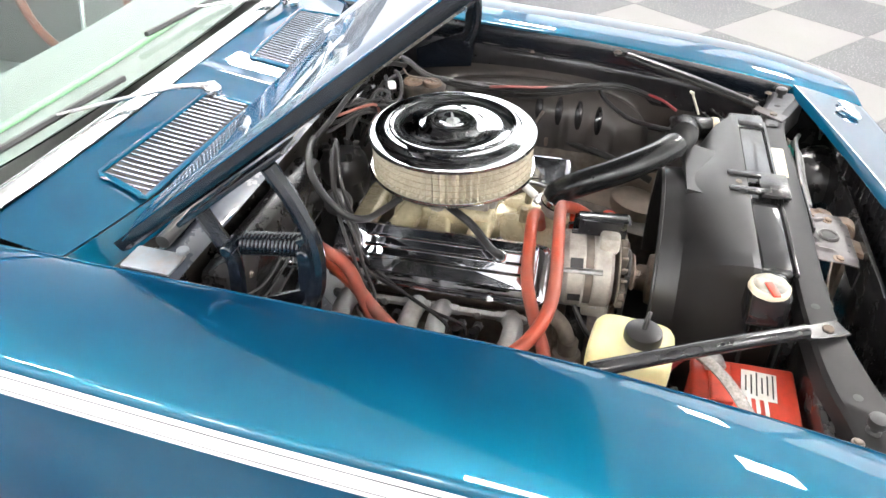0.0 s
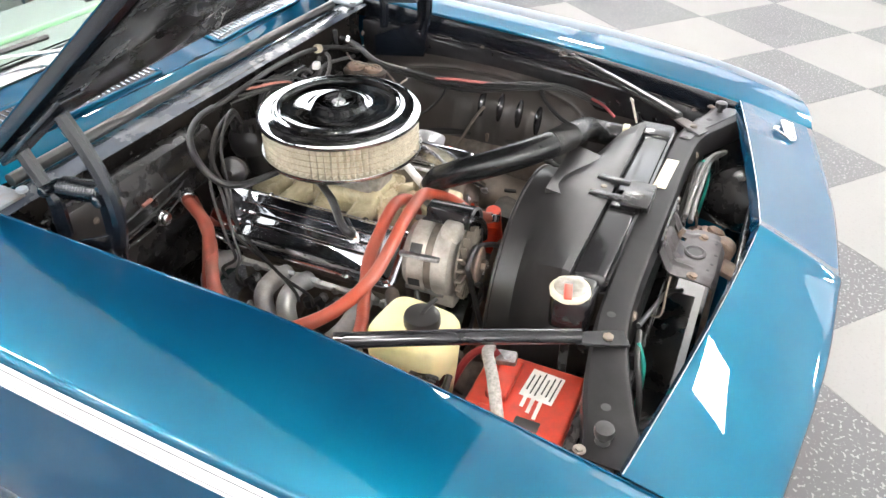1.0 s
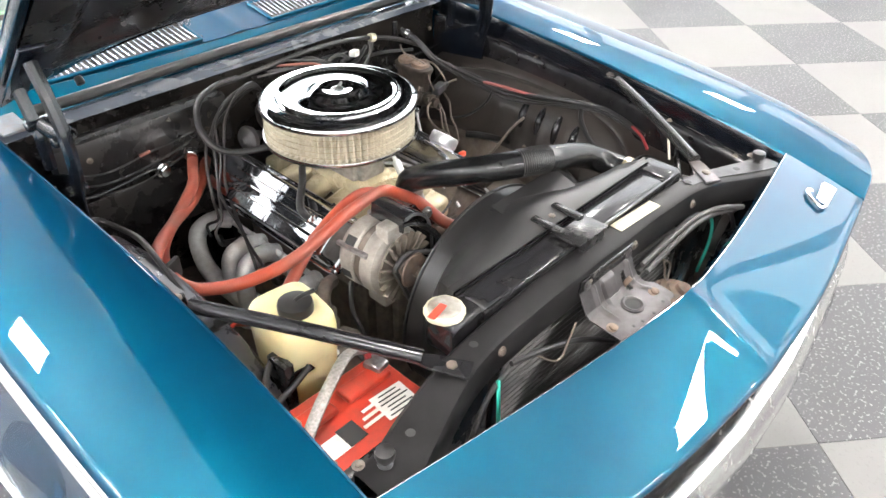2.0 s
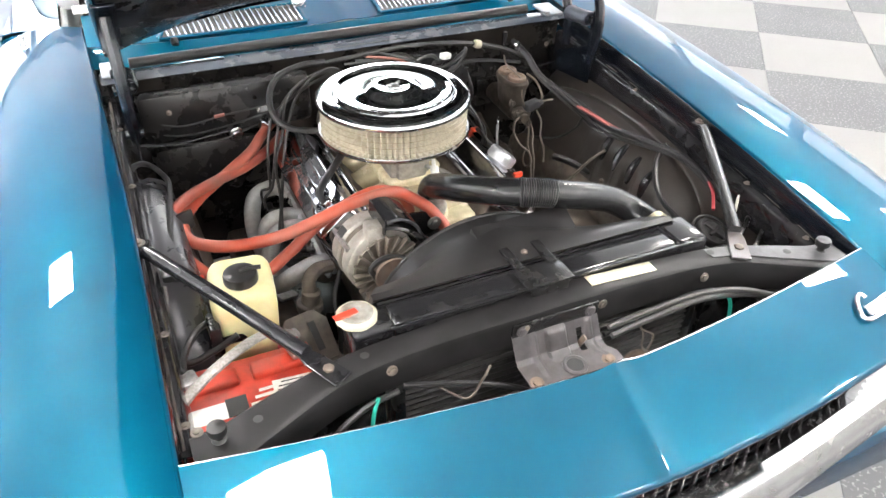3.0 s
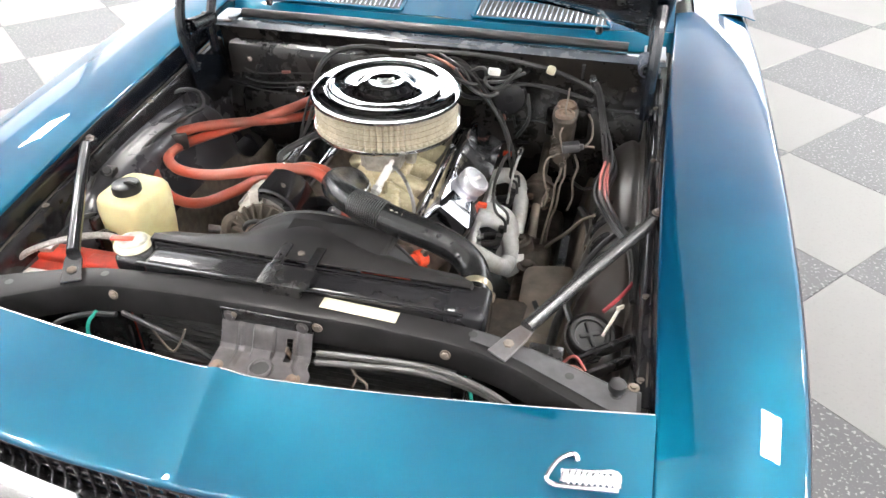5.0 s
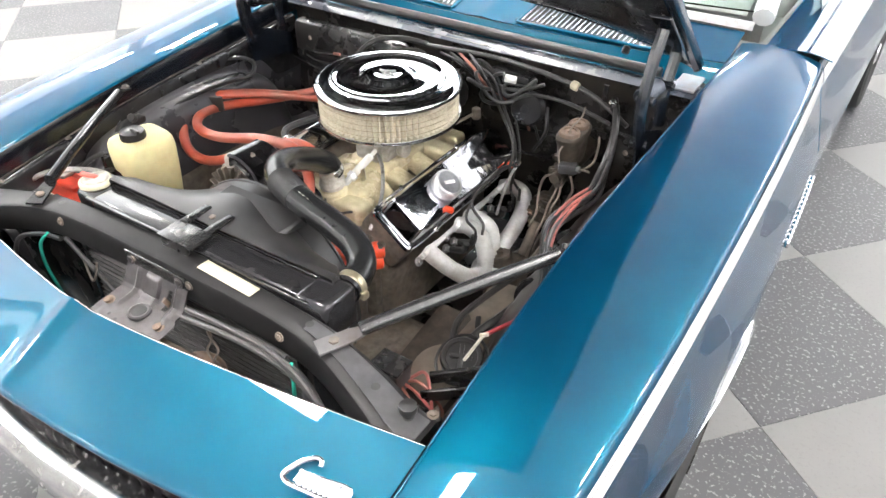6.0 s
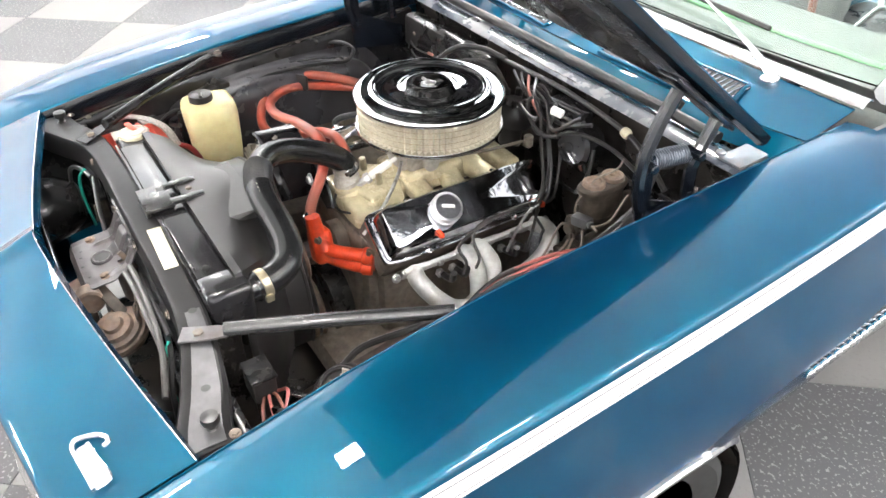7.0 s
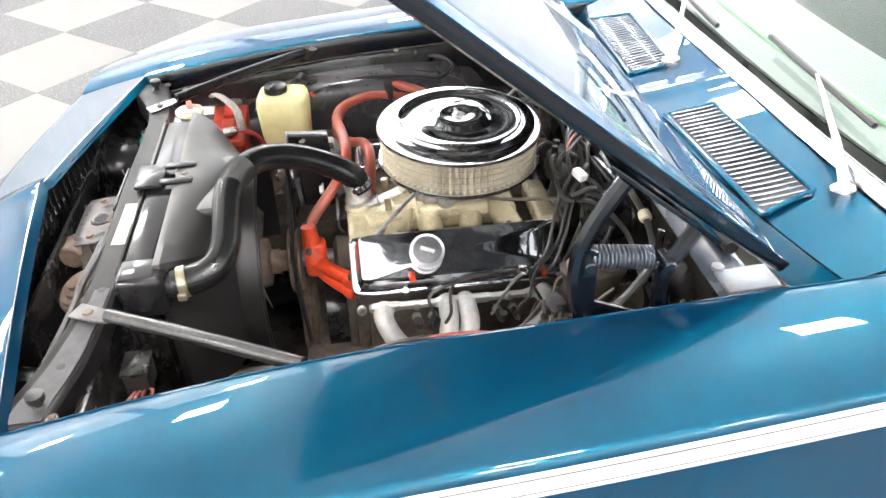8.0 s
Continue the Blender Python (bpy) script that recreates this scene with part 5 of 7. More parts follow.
        if sx > 0:
            bends = ((-0.165, ((0.030, -0.006, -0.006), (0.060, 0.015, -0.040), (0.080, 0.055, -0.078))), (-0.035, ((0.030, 0, 0.006), (0.068, -0.004, -0.010), (0.086, -0.010, -0.055))),
                     (0.005, ((0.030, 0, 0.006), (0.066, 0.0, -0.012), (0.082, -0.015, -0.055))), (0.175, ((0.035, 0.006, 0.008), (0.068, 0.0, -0.008), (0.085, -0.06, -0.045))))
        else:
            bends = ((-0.165, ((0.040, -0.012, 0.006), (0.085, 0.0, -0.022), (0.105, 0.05, -0.075))), (-0.025, ((0.040, 0, 0.014), (0.085, -0.002, 0.0), (0.105, -0.02, -0.06))),
                     (0.03, ((0.040, 0, 0.014), (0.085, 0.0, 0.0), (0.105, -0.03, -0.06))), (0.165, ((0.040, 0.010, 0.012), (0.090, 0.0, -0.006), (0.110, -0.07, -0.06))))
        for dy, bend in bends:
            s = fl + Vector((0, dy, 0))
            pts = [tuple(s)] + [tuple(s + Vector((sx * q[0], q[1], q[2]))) for q in bend] + [tuple(hit_at + Vector((0, dy * 0.12, 0)))]
            part("header_pipe", tube(pts, 0.0205, 16, 7), SILVER, hd)
        part("collector", tube([tuple(hit_at + Vector((0, 0, 0.005))), tuple(hit_at + Vector((0, 0.05, -0.06))), tuple(hit_at + Vector((-sx * 0.03, 0.3, -0.17)))], 0.036, 16, 6), SILVER, hd)
        for dy in (-0.215, -0.1, 0.1, 0.205):
            part("header_bolt", bolt((fl.x + sx * 0.007, yc + dy, fl.z + 0.004), (sx, 0, 0.5), 0.007, 0.010), STEEL, hd)
        # spark plugs with boots
        for dy in (-0.10, -0.065, 0.075, 0.11):
            p = Vector((EX + sx * 0.245, yc + dy, 0.566))
            part("spark_plug", join(rod(tuple(p), tuple(p + Vector((sx * 0.035, 0, 0.012))), 0.007, 10), rod(tuple(p), tuple(p + Vector((sx * 0.010, 0, 0.004))), 0.011, 6)), STEEL, eng)
            part("plug_boot", tube([tuple(p + Vector((sx * 0.02, 0, 0.007))), tuple(p + Vector((sx * 0.055, 0, 0.018))), tuple(p + Vector((sx * 0.062, 0, 0.04)))], 0.0085, 8, 4), RUBBER, eng)
    # intake manifold: a middle plenum and eight runners
    im = part("intake_manifold", join(block((EX, 0.66, 0.672), (0.10, 0.34, 0.05), 0.016, seg=3), block((EX, 0.68, 0.700), (0.12, 0.16, 0.035), 0.010, seg=3),
                                      block((EX, 0.475, 0.665), (0.19, 0.07, 0.055), 0.014, seg=3), block((EX, 0.895, 0.66), (0.17, 0.05, 0.045), 0.012, seg=3),
                                      block((EX + 0.03, 0.52, 0.690), (0.09, 0.08, 0.03), 0.010, (0, 0, 12), seg=3), lathe([(0.036, 0), (0.036, 0.016), (0.03, 0.02), (0.026, 0.034)], (EX - 0.005, 0.475, 0.69), (0, -0.25, 1), 24)), GOLD, eng, "pale gold painted intake manifold")
    for sx in (-1, 1):
        for y, k in ((0.53, -0.035), (0.63, 0.01), (0.71, -0.01), (0.82, 0.035)):
            a = Vector((EX + sx * 0.03, y - k, 0.688))
            b = Vector((EX + sx * 0.128, y, 0.655))
            part("runner", move(block((0, 0, 0), ((b - a).length + 0.03, 0.052, 0.044), 0.014, seg=3), frame_of(a.lerp(b, 0.5), b - a, (0, 1, 0))), GOLD, im)
            part("manifold_bolt", bolt((EX + sx * 0.118, y + 0.042, 0.668), (sx * 0.5, 0, 1), 0.008, 0.011), GOLD, im)
        part("manifold_flange", block((EX + sx * 0.126, 0.675, 0.645), (0.03, 0.42, 0.03), 0.006, (0, sx * 40, 0)), GOLD, im)
    dp = part("dipstick", tube([(0.285, 0.72, 0.60), (0.290, 0.745, 0.66), (0.297, 0.765, 0.70), (0.303, 0.775, 0.715)], 0.0035, 8, 5), STEEL, eng, "steel dipstick with a loop handle")
    part("dipstick_loop", tube([(0.303 + 0.009 * math.sin(a) * 0.5, 0.775 + 0.010 * math.sin(a), 0.724 - 0.009 * math.cos(a)) for a in np.linspace(0, 2 * math.pi, 12, endpoint=False)], 0.0028, 6, 2, loop=True), CHROME_WORN, dp)
    # water neck
    part("water_neck", join(lathe([(0.03, 0), (0.032, 0.012), (0.024, 0.022), (0.021, 0.05)], (EX - 0.005, 0.472, 0.712), (0, -0.3, 1), 24)), ALUM, eng, "cast aluminium thermostat housing")
    sa, sb = Vector((0.000, 0.484, 0.708)), Vector((0.029, 0.578, 0.769))
    sen = part("temperature_sensor", join(rod(tuple(sa), tuple(sa.lerp(sb, 0.35)), 0.0085, 12), rod(tuple(sa.lerp(sb, 0.22)), tuple(sa.lerp(sb, 0.34)), 0.013, 6)), STEEL, eng, "steel sender with a white connector")
    part("sensor_connector", join(rod(tuple(sa.lerp(sb, 0.35)), tuple(sa.lerp(sb, 0.85)), 0.0095, 12), rod(tuple(sa.lerp(sb, 0.85)), tuple(sb), 0.005, 8)), LABEL_WHITE, sen)
    part("sensor_wire", tube([tuple(sa), (-0.02, 0.455, 0.70), (-0.01, 0.43, 0.685), (0.03, 0.42, 0.68), (0.07, 0.43, 0.69)], 0.003, 6, 6), RUBBER, sen)
    for x in (0.018, -0.06):
        part("fitting", rod((x, 0.535, 0.705), (x, 0.532, 0.74), 0.009, 6), BRASS, eng)
    # carburettor
    cb = part("carburettor", join(block((EX, 0.685, 0.745), (0.10, 0.15, 0.055), 0.008), block((EX, 0.685, 0.784), (0.085, 0.12, 0.034), 0.006), block((EX, 0.615, 0.742), (0.075, 0.04, 0.05), 0.010), block((EX, 0.755, 0.742), (0.075, 0.04, 0.05), 0.010),
                                  rod((EX + 0.055, 0.66, 0.74), (EX + 0.075, 0.66, 0.74), 0.02), rod((EX - 0.055, 0.72, 0.745), (EX - 0.08, 0.72, 0.745), 0.022)), ALUM, eng, "cast carburettor under the air cleaner")
    part("throttle_rod", join(tube([(EX + 0.06, 0.74, 0.735), (0.08, 0.80, 0.745), (0.10, 0.90, 0.75)], 0.004, 6, 4), rod((0.105, 0.91, 0.735), (0.105, 0.91, 0.765), 0.012)), GRIMY, cb)
    part("fuel_line", tube([(EX + 0.03, 0.60, 0.745), (0.06, 0.56, 0.735), (0.10, 0.50, 0.70), (0.11, 0.44, 0.65)], 0.0045, 8, 6), STEEL, cb)
    # distributor behind
    ds = part("distributor", lathe([(0.03, 0), (0.03, 0.05), (0.05, 0.055), (0.056, 0.07), (0.055, 0.10), (0.045, 0.115), (0.03, 0.12)], (EX, 0.945, 0.68), (0, 0.15, 1), 24), PLASTIC, eng, "black distributor cap")
    for an in np.linspace(0, 2 * math.pi, 8, endpoint=False):
        part("terminal_tower", rod((EX + 0.038 * math.cos(an), 0.958 + 0.038 * math.sin(an), 0.79), (EX + 0.038 * math.cos(an), 0.960 + 0.038 * math.sin(an), 0.815), 0.008, 8), PLASTIC, ds)
    part("vacuum_canister", join(lathe([(0.012, -0.03), (0.014, -0.004), (0.030, 0.0), (0.033, 0.006), (0.030, 0.014), (0.018, 0.018), (0.006, 0.030)], (-0.118, 0.935, 0.735), (-1, -0.25, 0.15), 26)), GREY_PLATE, eng, "round grey vacuum canister")
    # pulleys, fan and belt
    part("water_pump_pulley", join(lathe([(0.072, 0), (0.076, 0.004), (0.066, 0.012), (0.076, 0.02), (0.076, 0.026), (0.06, 0.03), (0.05, 0.012), (0.025, 0.012), (0.025, 0.06), (0.02, 0.065)], (EX, 0.325, 0.565), (0, -1, 0), 36)), RUSTY, eng, "rust-brown belt pulley")
    part("pump_shaft", rod((EX, 0.42, 0.565), (EX, 0.20, 0.565), 0.019), STEEL, eng)
    part("crank_pulley", lathe([(0.085, 0), (0.09, 0.004), (0.078, 0.014), (0.09, 0.024), (0.09, 0.034), (0.05, 0.036)], (EX, 0.345, 0.40), (0, -1, 0), 36), RUSTY, eng)
    part("damper", lathe([(0.03, 0), (0.088, 0.0), (0.09, 0.006), (0.09, 0.05), (0.03, 0.052)], (EX, 0.42, 0.40), (0, -1, 0), 36), BLACK, eng, "black crank damper")
    part("fan_clutch", lathe([(0.03, 0), (0.03, 0.02), (0.055, 0.024), (0.06, 0.04), (0.05, 0.055), (0.02, 0.06)], (EX, 0.275, 0.565), (0, -1, 0), 30), RUSTY, eng)
    for k in range(5):
        a = 2 * math.pi * k / 5 + 0.4
        m = frame_of((EX, 0.205, 0.565), (math.cos(a), 0, math.sin(a)), (-math.sin(a) * 0.9, 0.45, math.cos(a) * 0.9))
        part("fan_blade", plate([(0.04, -0.03), (0.12, -0.045), (0.20, -0.05), (0.205, 0.05), (0.12, 0.045), (0.04, 0.03)], 0.003, m, 0), STEEL, eng)
    part("drive_belt", tube([(EX + 0.071, 0.310, 0.565), (EX + 0.05, 0.310, 0.625), (EX, 0.309, 0.638), (-0.10, 0.308, 0.695), (-0.18, 0.306, 0.738), (-0.222, 0.306, 0.722), (-0.21, 0.306, 0.685), (EX - 0.085, 0.308, 0.42), (EX, 0.325, 0.318), (EX + 0.08, 0.325, 0.37), (EX + 0.085, 0.320, 0.45)], 0.006, 6, 6, loop=True), RUBBER, eng, "black drive belt")
    # orange pump housing at the front
    wp = part("water_pump", join(tube([(0.034, 0.352, 0.690), (0.038, 0.354, 0.662), (0.046, 0.358, 0.630), (0.056, 0.364, 0.606)], lambda k: 0.0165 + 0.009 * k, 16, 6),
                                 block((0.044, 0.362, 0.612), (0.052, 0.050, 0.085), 0.014, (0, -12, 0), seg=3),
                                 tube([(0.056, 0.362, 0.612), (0.078, 0.380, 0.606), (0.105, 0.410, 0.603), (0.128, 0.436, 0.602)], 0.0165, 14, 5), tube([(0.056, 0.366, 0.588), (0.080, 0.388, 0.578), (0.105, 0.412, 0.572), (0.122, 0.432, 0.570)], 0.0165, 14, 5),
                                 rod((0.122, 0.430, 0.602), (0.140, 0.450, 0.601), 0.021, 14), rod((0.117, 0.427, 0.570), (0.136, 0.448, 0.569), 0.021, 14)), ORANGE, eng, "orange painted water pump")
    part("pump_housing", lathe([(0.05, 0), (0.05, 0.03), (0.03, 0.04)], (EX, 0.44, 0.565), (0, -1, 0), 24), GRIMY, eng)
    for p in ((0.060, 0.350, 0.640), (0.140, 0.440, 0.618), (0.136, 0.440, 0.555)):
        part("pump_bolt", bolt(p, (0.5, -0.8, 0.3), 0.007, 0.010), GRIMY, wp)
    part("hose_clamp", rod((0.022, 0.3515, 0.668), (0.030, 0.352, 0.684), 0.0185, 18), CHROME_WORN, wp)
    # alternator bracket
    br = part("alternator_bracket", plate([(-0.135, 0.735), (-0.09, 0.748), (-0.045, 0.742), (-0.015, 0.715), (0.005, 0.67), (-0.03, 0.65), (-0.10, 0.68)], 0.008, frame_of((0, 0.424, 0), (1, 0, 0), (0, 0, 1)), 0.0015), BLACK_GLOSS, eng, "black alternator bracket plate")
    def shelf(u, v):
        x = spl(v, [0, 0.12, 0.35, 0.6, 0.8, 1], [-0.182, -0.165, -0.138, -0.114, -0.103, -0.098])
        z = spl(v, [0, 0.12, 0.35, 0.6, 0.8, 1], [0.812, 0.813, 0.802, 0.774, 0.730, 0.665])
        return x, 0.318 + 0.092 * u + 0.012 * v, z - 0.006 * u
    part("bracket_shelf", grid(shelf, 6, 22), BLACK_GLOSS, br, "curved black bracket sheet", smooth=50, solid=0.004)
    part("bracket_rim", tube([(x, y - 0.002, z) for x, y, z in (shelf(0, k / 12) for k in range(13))], 0.0032, 8, 2), BARE_METAL_AND_SHEEN, br, "worn bright edge")
    part("bracket_side", grid(lambda u, v: (-0.182 - 0.003 * u, 0.320 + 0.09 * v, 0.811 - 0.03 * u), 3, 6), BLACK_GLOSS, br, solid=0.004)
    part("bracket_bolt", bolt((-0.148, 0.352, 0.803), (0.35, 0, 0.94), 0.009, 0.007), GRIMY, br)
    # Dark disc laid on the sheet, painting a shaded hole.
    part("bracket_hole", lathe([(0.006, 0.0), (0.0001, 0.0004)], (-0.1265, 0.347, 0.7935), (0.6, 0, 0.8), 14), PRINT_HOLE_DARK, br)
    part("bracket_bolt", bolt((-0.05, 0.393, 0.73), (0, -1, 0), 0.010, 0.01), STEEL, br)
    # lower front casting and sump seen down beside the block
    part("timing_cover", block((EX, 0.435, 0.44), (0.20, 0.03, 0.18), 0.012), GRIMY, eng)
    part("starter", rod((-0.20, 0.72, 0.42), (-0.20, 0.90, 0.42), 0.055), GRIMY, eng)


build_engine()


def build_air_cleaner():
    c = (-0.02, 0.700)
    UP = 0.012
    ac = thing("air_cleaner", (c[0], c[1], 0.80), "round chrome air cleaner with a cream paper element on the carburettor", "air cleaner")
    lid = part("lid", lathe([(0.174, 0.866), (0.179, 0.868), (0.1805, 0.872), (0.180, 0.877), (0.177, 0.8815), (0.172, 0.8845), (0.168, 0.8868), (0.1645, 0.88775), (0.1630, 0.88790), (0.160, 0.8879), (0.150, 0.88777), (0.1465, 0.88773), (0.1452, 0.8877), (0.1437, 0.8869), (0.1425, 0.8868), (0.1410, 0.8880), (0.139, 0.8925), (0.135, 0.8950), (0.131, 0.8940), (0.1275, 0.8900),
                             (0.124, 0.8882), (0.100, 0.8878), (0.076, 0.8884), (0.067, 0.8910), (0.060, 0.8975), (0.050, 0.9000), (0.036, 0.9005), (0.026, 0.898), (0.014, 0.896), (0.0001, 0.896)], (c[0], c[1], UP), (0, 0, 1), 96), CHROME, ac, "polished chrome lid", smooth=60)
    part("wing_nut", join(lathe([(0.010, 0.894), (0.010, 0.899), (0.006, 0.902), (0.0001, 0.903)], (c[0], c[1], UP), (0, 0, 1), 16), block((c[0] + 0.011, c[1] + 0.004, 0.901 + UP), (0.018, 0.005, 0.007), 0.0018, (0, -14, 20)), block((c[0] - 0.011, c[1] - 0.004, 0.901 + UP), (0.018, 0.005, 0.007), 0.0018, (0, 14, 20)),
                          lathe([(0.015, 0.8955), (0.0145, 0.8972), (0.0001, 0.8976)], (c[0], c[1], UP), (0, 0, 1), 24)), STEEL, lid, "dull metal wing nut")
    pl = 72
    part("element", lathe([(0.1635, 0.800), (0.1635, 0.812), (0.1635, 0.85), (0.1635, 0.866)], (c[0], c[1], UP), (0, 0, 1), pl * 4, wobble=lambda a: 0.052 * math.cos(a * pl + 0.5 * math.sin(9 * a))), FILTER, ac, "cream pleated paper element", smooth=80)
    for k in range(4):
        z = 0.812 + UP + 0.014 * k
        part("screen_wire", tube([(c[0] + 0.1722 * math.cos(a), c[1] + 0.1722 * math.sin(a), z) for a in np.linspace(0, 2 * math.pi, 60, endpoint=False)], 0.0007, 4, 1, loop=True), BRASS, ac)
    part("base", lathe([(0.05, 0.785), (0.10, 0.787), (0.165, 0.789), (0.176, 0.791), (0.179, 0.796), (0.177, 0.801), (0.16, 0.801)], (c[0], c[1], UP), (0, 0, 1), 96), CHROME_WORN, ac, "chrome base pan", smooth=60)


build_air_cleaner()


def build_radiator():
    ra = thing("radiator", (0.02, 0.05, 0.36), "black radiator with a top tank and filler cap", "radiator")
    part("core", block((0.02, 0.055, 0.58), (0.60, 0.05, 0.42), 0.004), BLACK_DUSTY, ra)
    tank = part("top_tank", join(block((0.015, 0.062, 0.796), (0.585, 0.062, 0.044), 0.010, seg=3), block((0.315, 0.070, 0.780), (0.075, 0.085, 0.085), 0.012, seg=3), block((-0.300, 0.075, 0.776), (0.09, 0.07, 0.075), 0.012, seg=3)), BLACK_GLOSS, ra, "gloss black top tank")
    part("tank_seam", join(block((0.015, 0.030, 0.8165), (0.60, 0.006, 0.006), 0.001), block((0.015, 0.094, 0.8165), (0.60, 0.006, 0.006), 0.001)), BLACK_GLOSS, tank)
    part("outlet_neck", rod((0.318, 0.10, 0.784), (0.316, 0.145, 0.786), 0.0255, 20), BLACK_GLOSS, tank)
    c = Vector((-0.325, 0.080, 0.816))
    part("filler_neck", lathe([(0.02, -0.03), (0.02, -0.008), (0.028, -0.006), (0.029, 0.0)], c, (0, 0, 1), 24), BRASS, tank)
    cap = part("radiator_cap", lathe([(0.030, -0.006), (0.0335, -0.003), (0.0335, 0.003), (0.0315, 0.006), (0.029, 0.0075), (0.027, 0.0075), (0.0001, 0.0075)], c, (0, 0, 1), 40, wobble=lambda a: 0.03 * (1 if math.cos(a * 8) > 0 else 0)), IVORY, tank, "worn cream radiator cap")
    part("cap_disc", lathe([(0.0285, 0.0072), (0.0265, 0.0090), (0.020, 0.0100), (0.018, 0.0090), (0.0001, 0.0096)], c, (0, 0, 1), 28), CAP_WORN, cap, "worn grey centre disc")
    part("cap_tag", block((-0.343, 0.079, 0.8262), (0.042, 0.013, 0.003), 0.001, (0, 4, 14)), RED_TAG, cap, "red plastic lever tag")
    # strap that holds the tank to the support
    sx = 0.0
    part("tank_strap", block((sx, 0.042, 0.8285), (0.092, 0.056, 0.007), 0.002), BLACK, ra, "black radiator hold-down strap")
    for dx in (-0.032, 0.032):
        part("strap_leg", block((sx + dx, 0.098, 0.831), (0.018, 0.066, 0.008), 0.002), BLACK, ra)
    part("strap_hook", block((sx, 0.018, 0.818), (0.07, 0.008, 0.026), 0.002), BLACK, ra)
    part("strap_bolt", bolt((sx, 0.110, 0.826), (0, 0, 1), 0.007, 0.007), GRIMY, ra)
    # shroud: rectangle at the tank, round at the fan
    sh = thing("fan_shroud", (0.0, 0.18, 0.40), "black plastic fan shroud behind the radiator", "fan shroud")
    R, cz = 0.236, 0.585
    def ring(k, t):
        """Point k along the outline; t blends from rectangle to circle."""
        an = math.pi * (1.13 - 1.26 * k)
        cx, cy = math.cos(an), math.sin(an)
        q = max(abs(cx) / 0.31, abs(cy) / 0.243)
        rx, rz = cx / q, cy / q
        return EX * t + 0.012 * (1 - t) + (1 - t) * rx + t * cx * R, cz + (1 - t) * rz + t * cy * R
    def body(u, v):
        rows = [(0.092, 0.0, 0.0), (0.105, 0.0, 0.002), (0.14, 0.22, 0.006), (0.17, 0.55, 0.008), (0.195, 0.85, 0.008), (0.21, 1.0, 0.004), (0.225, 1.0, 0.002), (0.255, 1.0, 0.0)]
        y, t, dz = rows[int(round(v * 7))]
        x, z = ring(u, t)
        return x, y, z + dz * (1 if z > cz else 0)
    part("shroud_body", grid(body, 96, 8), SHROUD, sh, smooth=30, solid=0.003)
    wv = [(-0.068, 0.145, 0.812), (0.140, 0.145, 0.812), (0.150, 0.218, 0.812), (-0.058, 0.214, 0.812), (-0.060, 0.148, 0.823), (0.134, 0.148, 0.823), (0.148, 0.216, 0.832), (-0.056, 0.212, 0.832)]
    part("shroud_wedge", (wv, [(4, 5, 6, 7), (0, 1, 5, 4), (1, 2, 6, 5), (2, 3, 7, 6), (3, 0, 4, 7), (3, 2, 1, 0)]), SHROUD, sh)
    part("shroud_rim", tube([(ring(k, 1.0)[0], 0.2555, ring(k, 1.0)[1]) for k in np.linspace(0, 1, 40)], 0.004, 6, 2), PLASTIC, sh)
    # condenser in front with level fins
    co = thing("condenser", (0.02, -0.03, 0.45), "dark finned condenser in front of the radiator", "condenser")
    for x in (-0.285, 0.315):
        part("condenser_frame", block((x, 0.005, 0.60), (0.02, 0.025, 0.33), 0.003), BLACK, co)
    for k in range(20):
        part("fin", block((0.015, 0.003, 0.752 - 0.0135 * k), (0.59, 0.02, 0.004), 0.001, (25, 0, 0), seg=1), FIN_DARK, co)
    # Dark backing sheet paints the shade between the fins.
    part("condenser_back", block((0.015, 0.02, 0.60), (0.59, 0.006, 0.32), 0.001), PRINT_HOLE_DARK, co)


build_radiator()


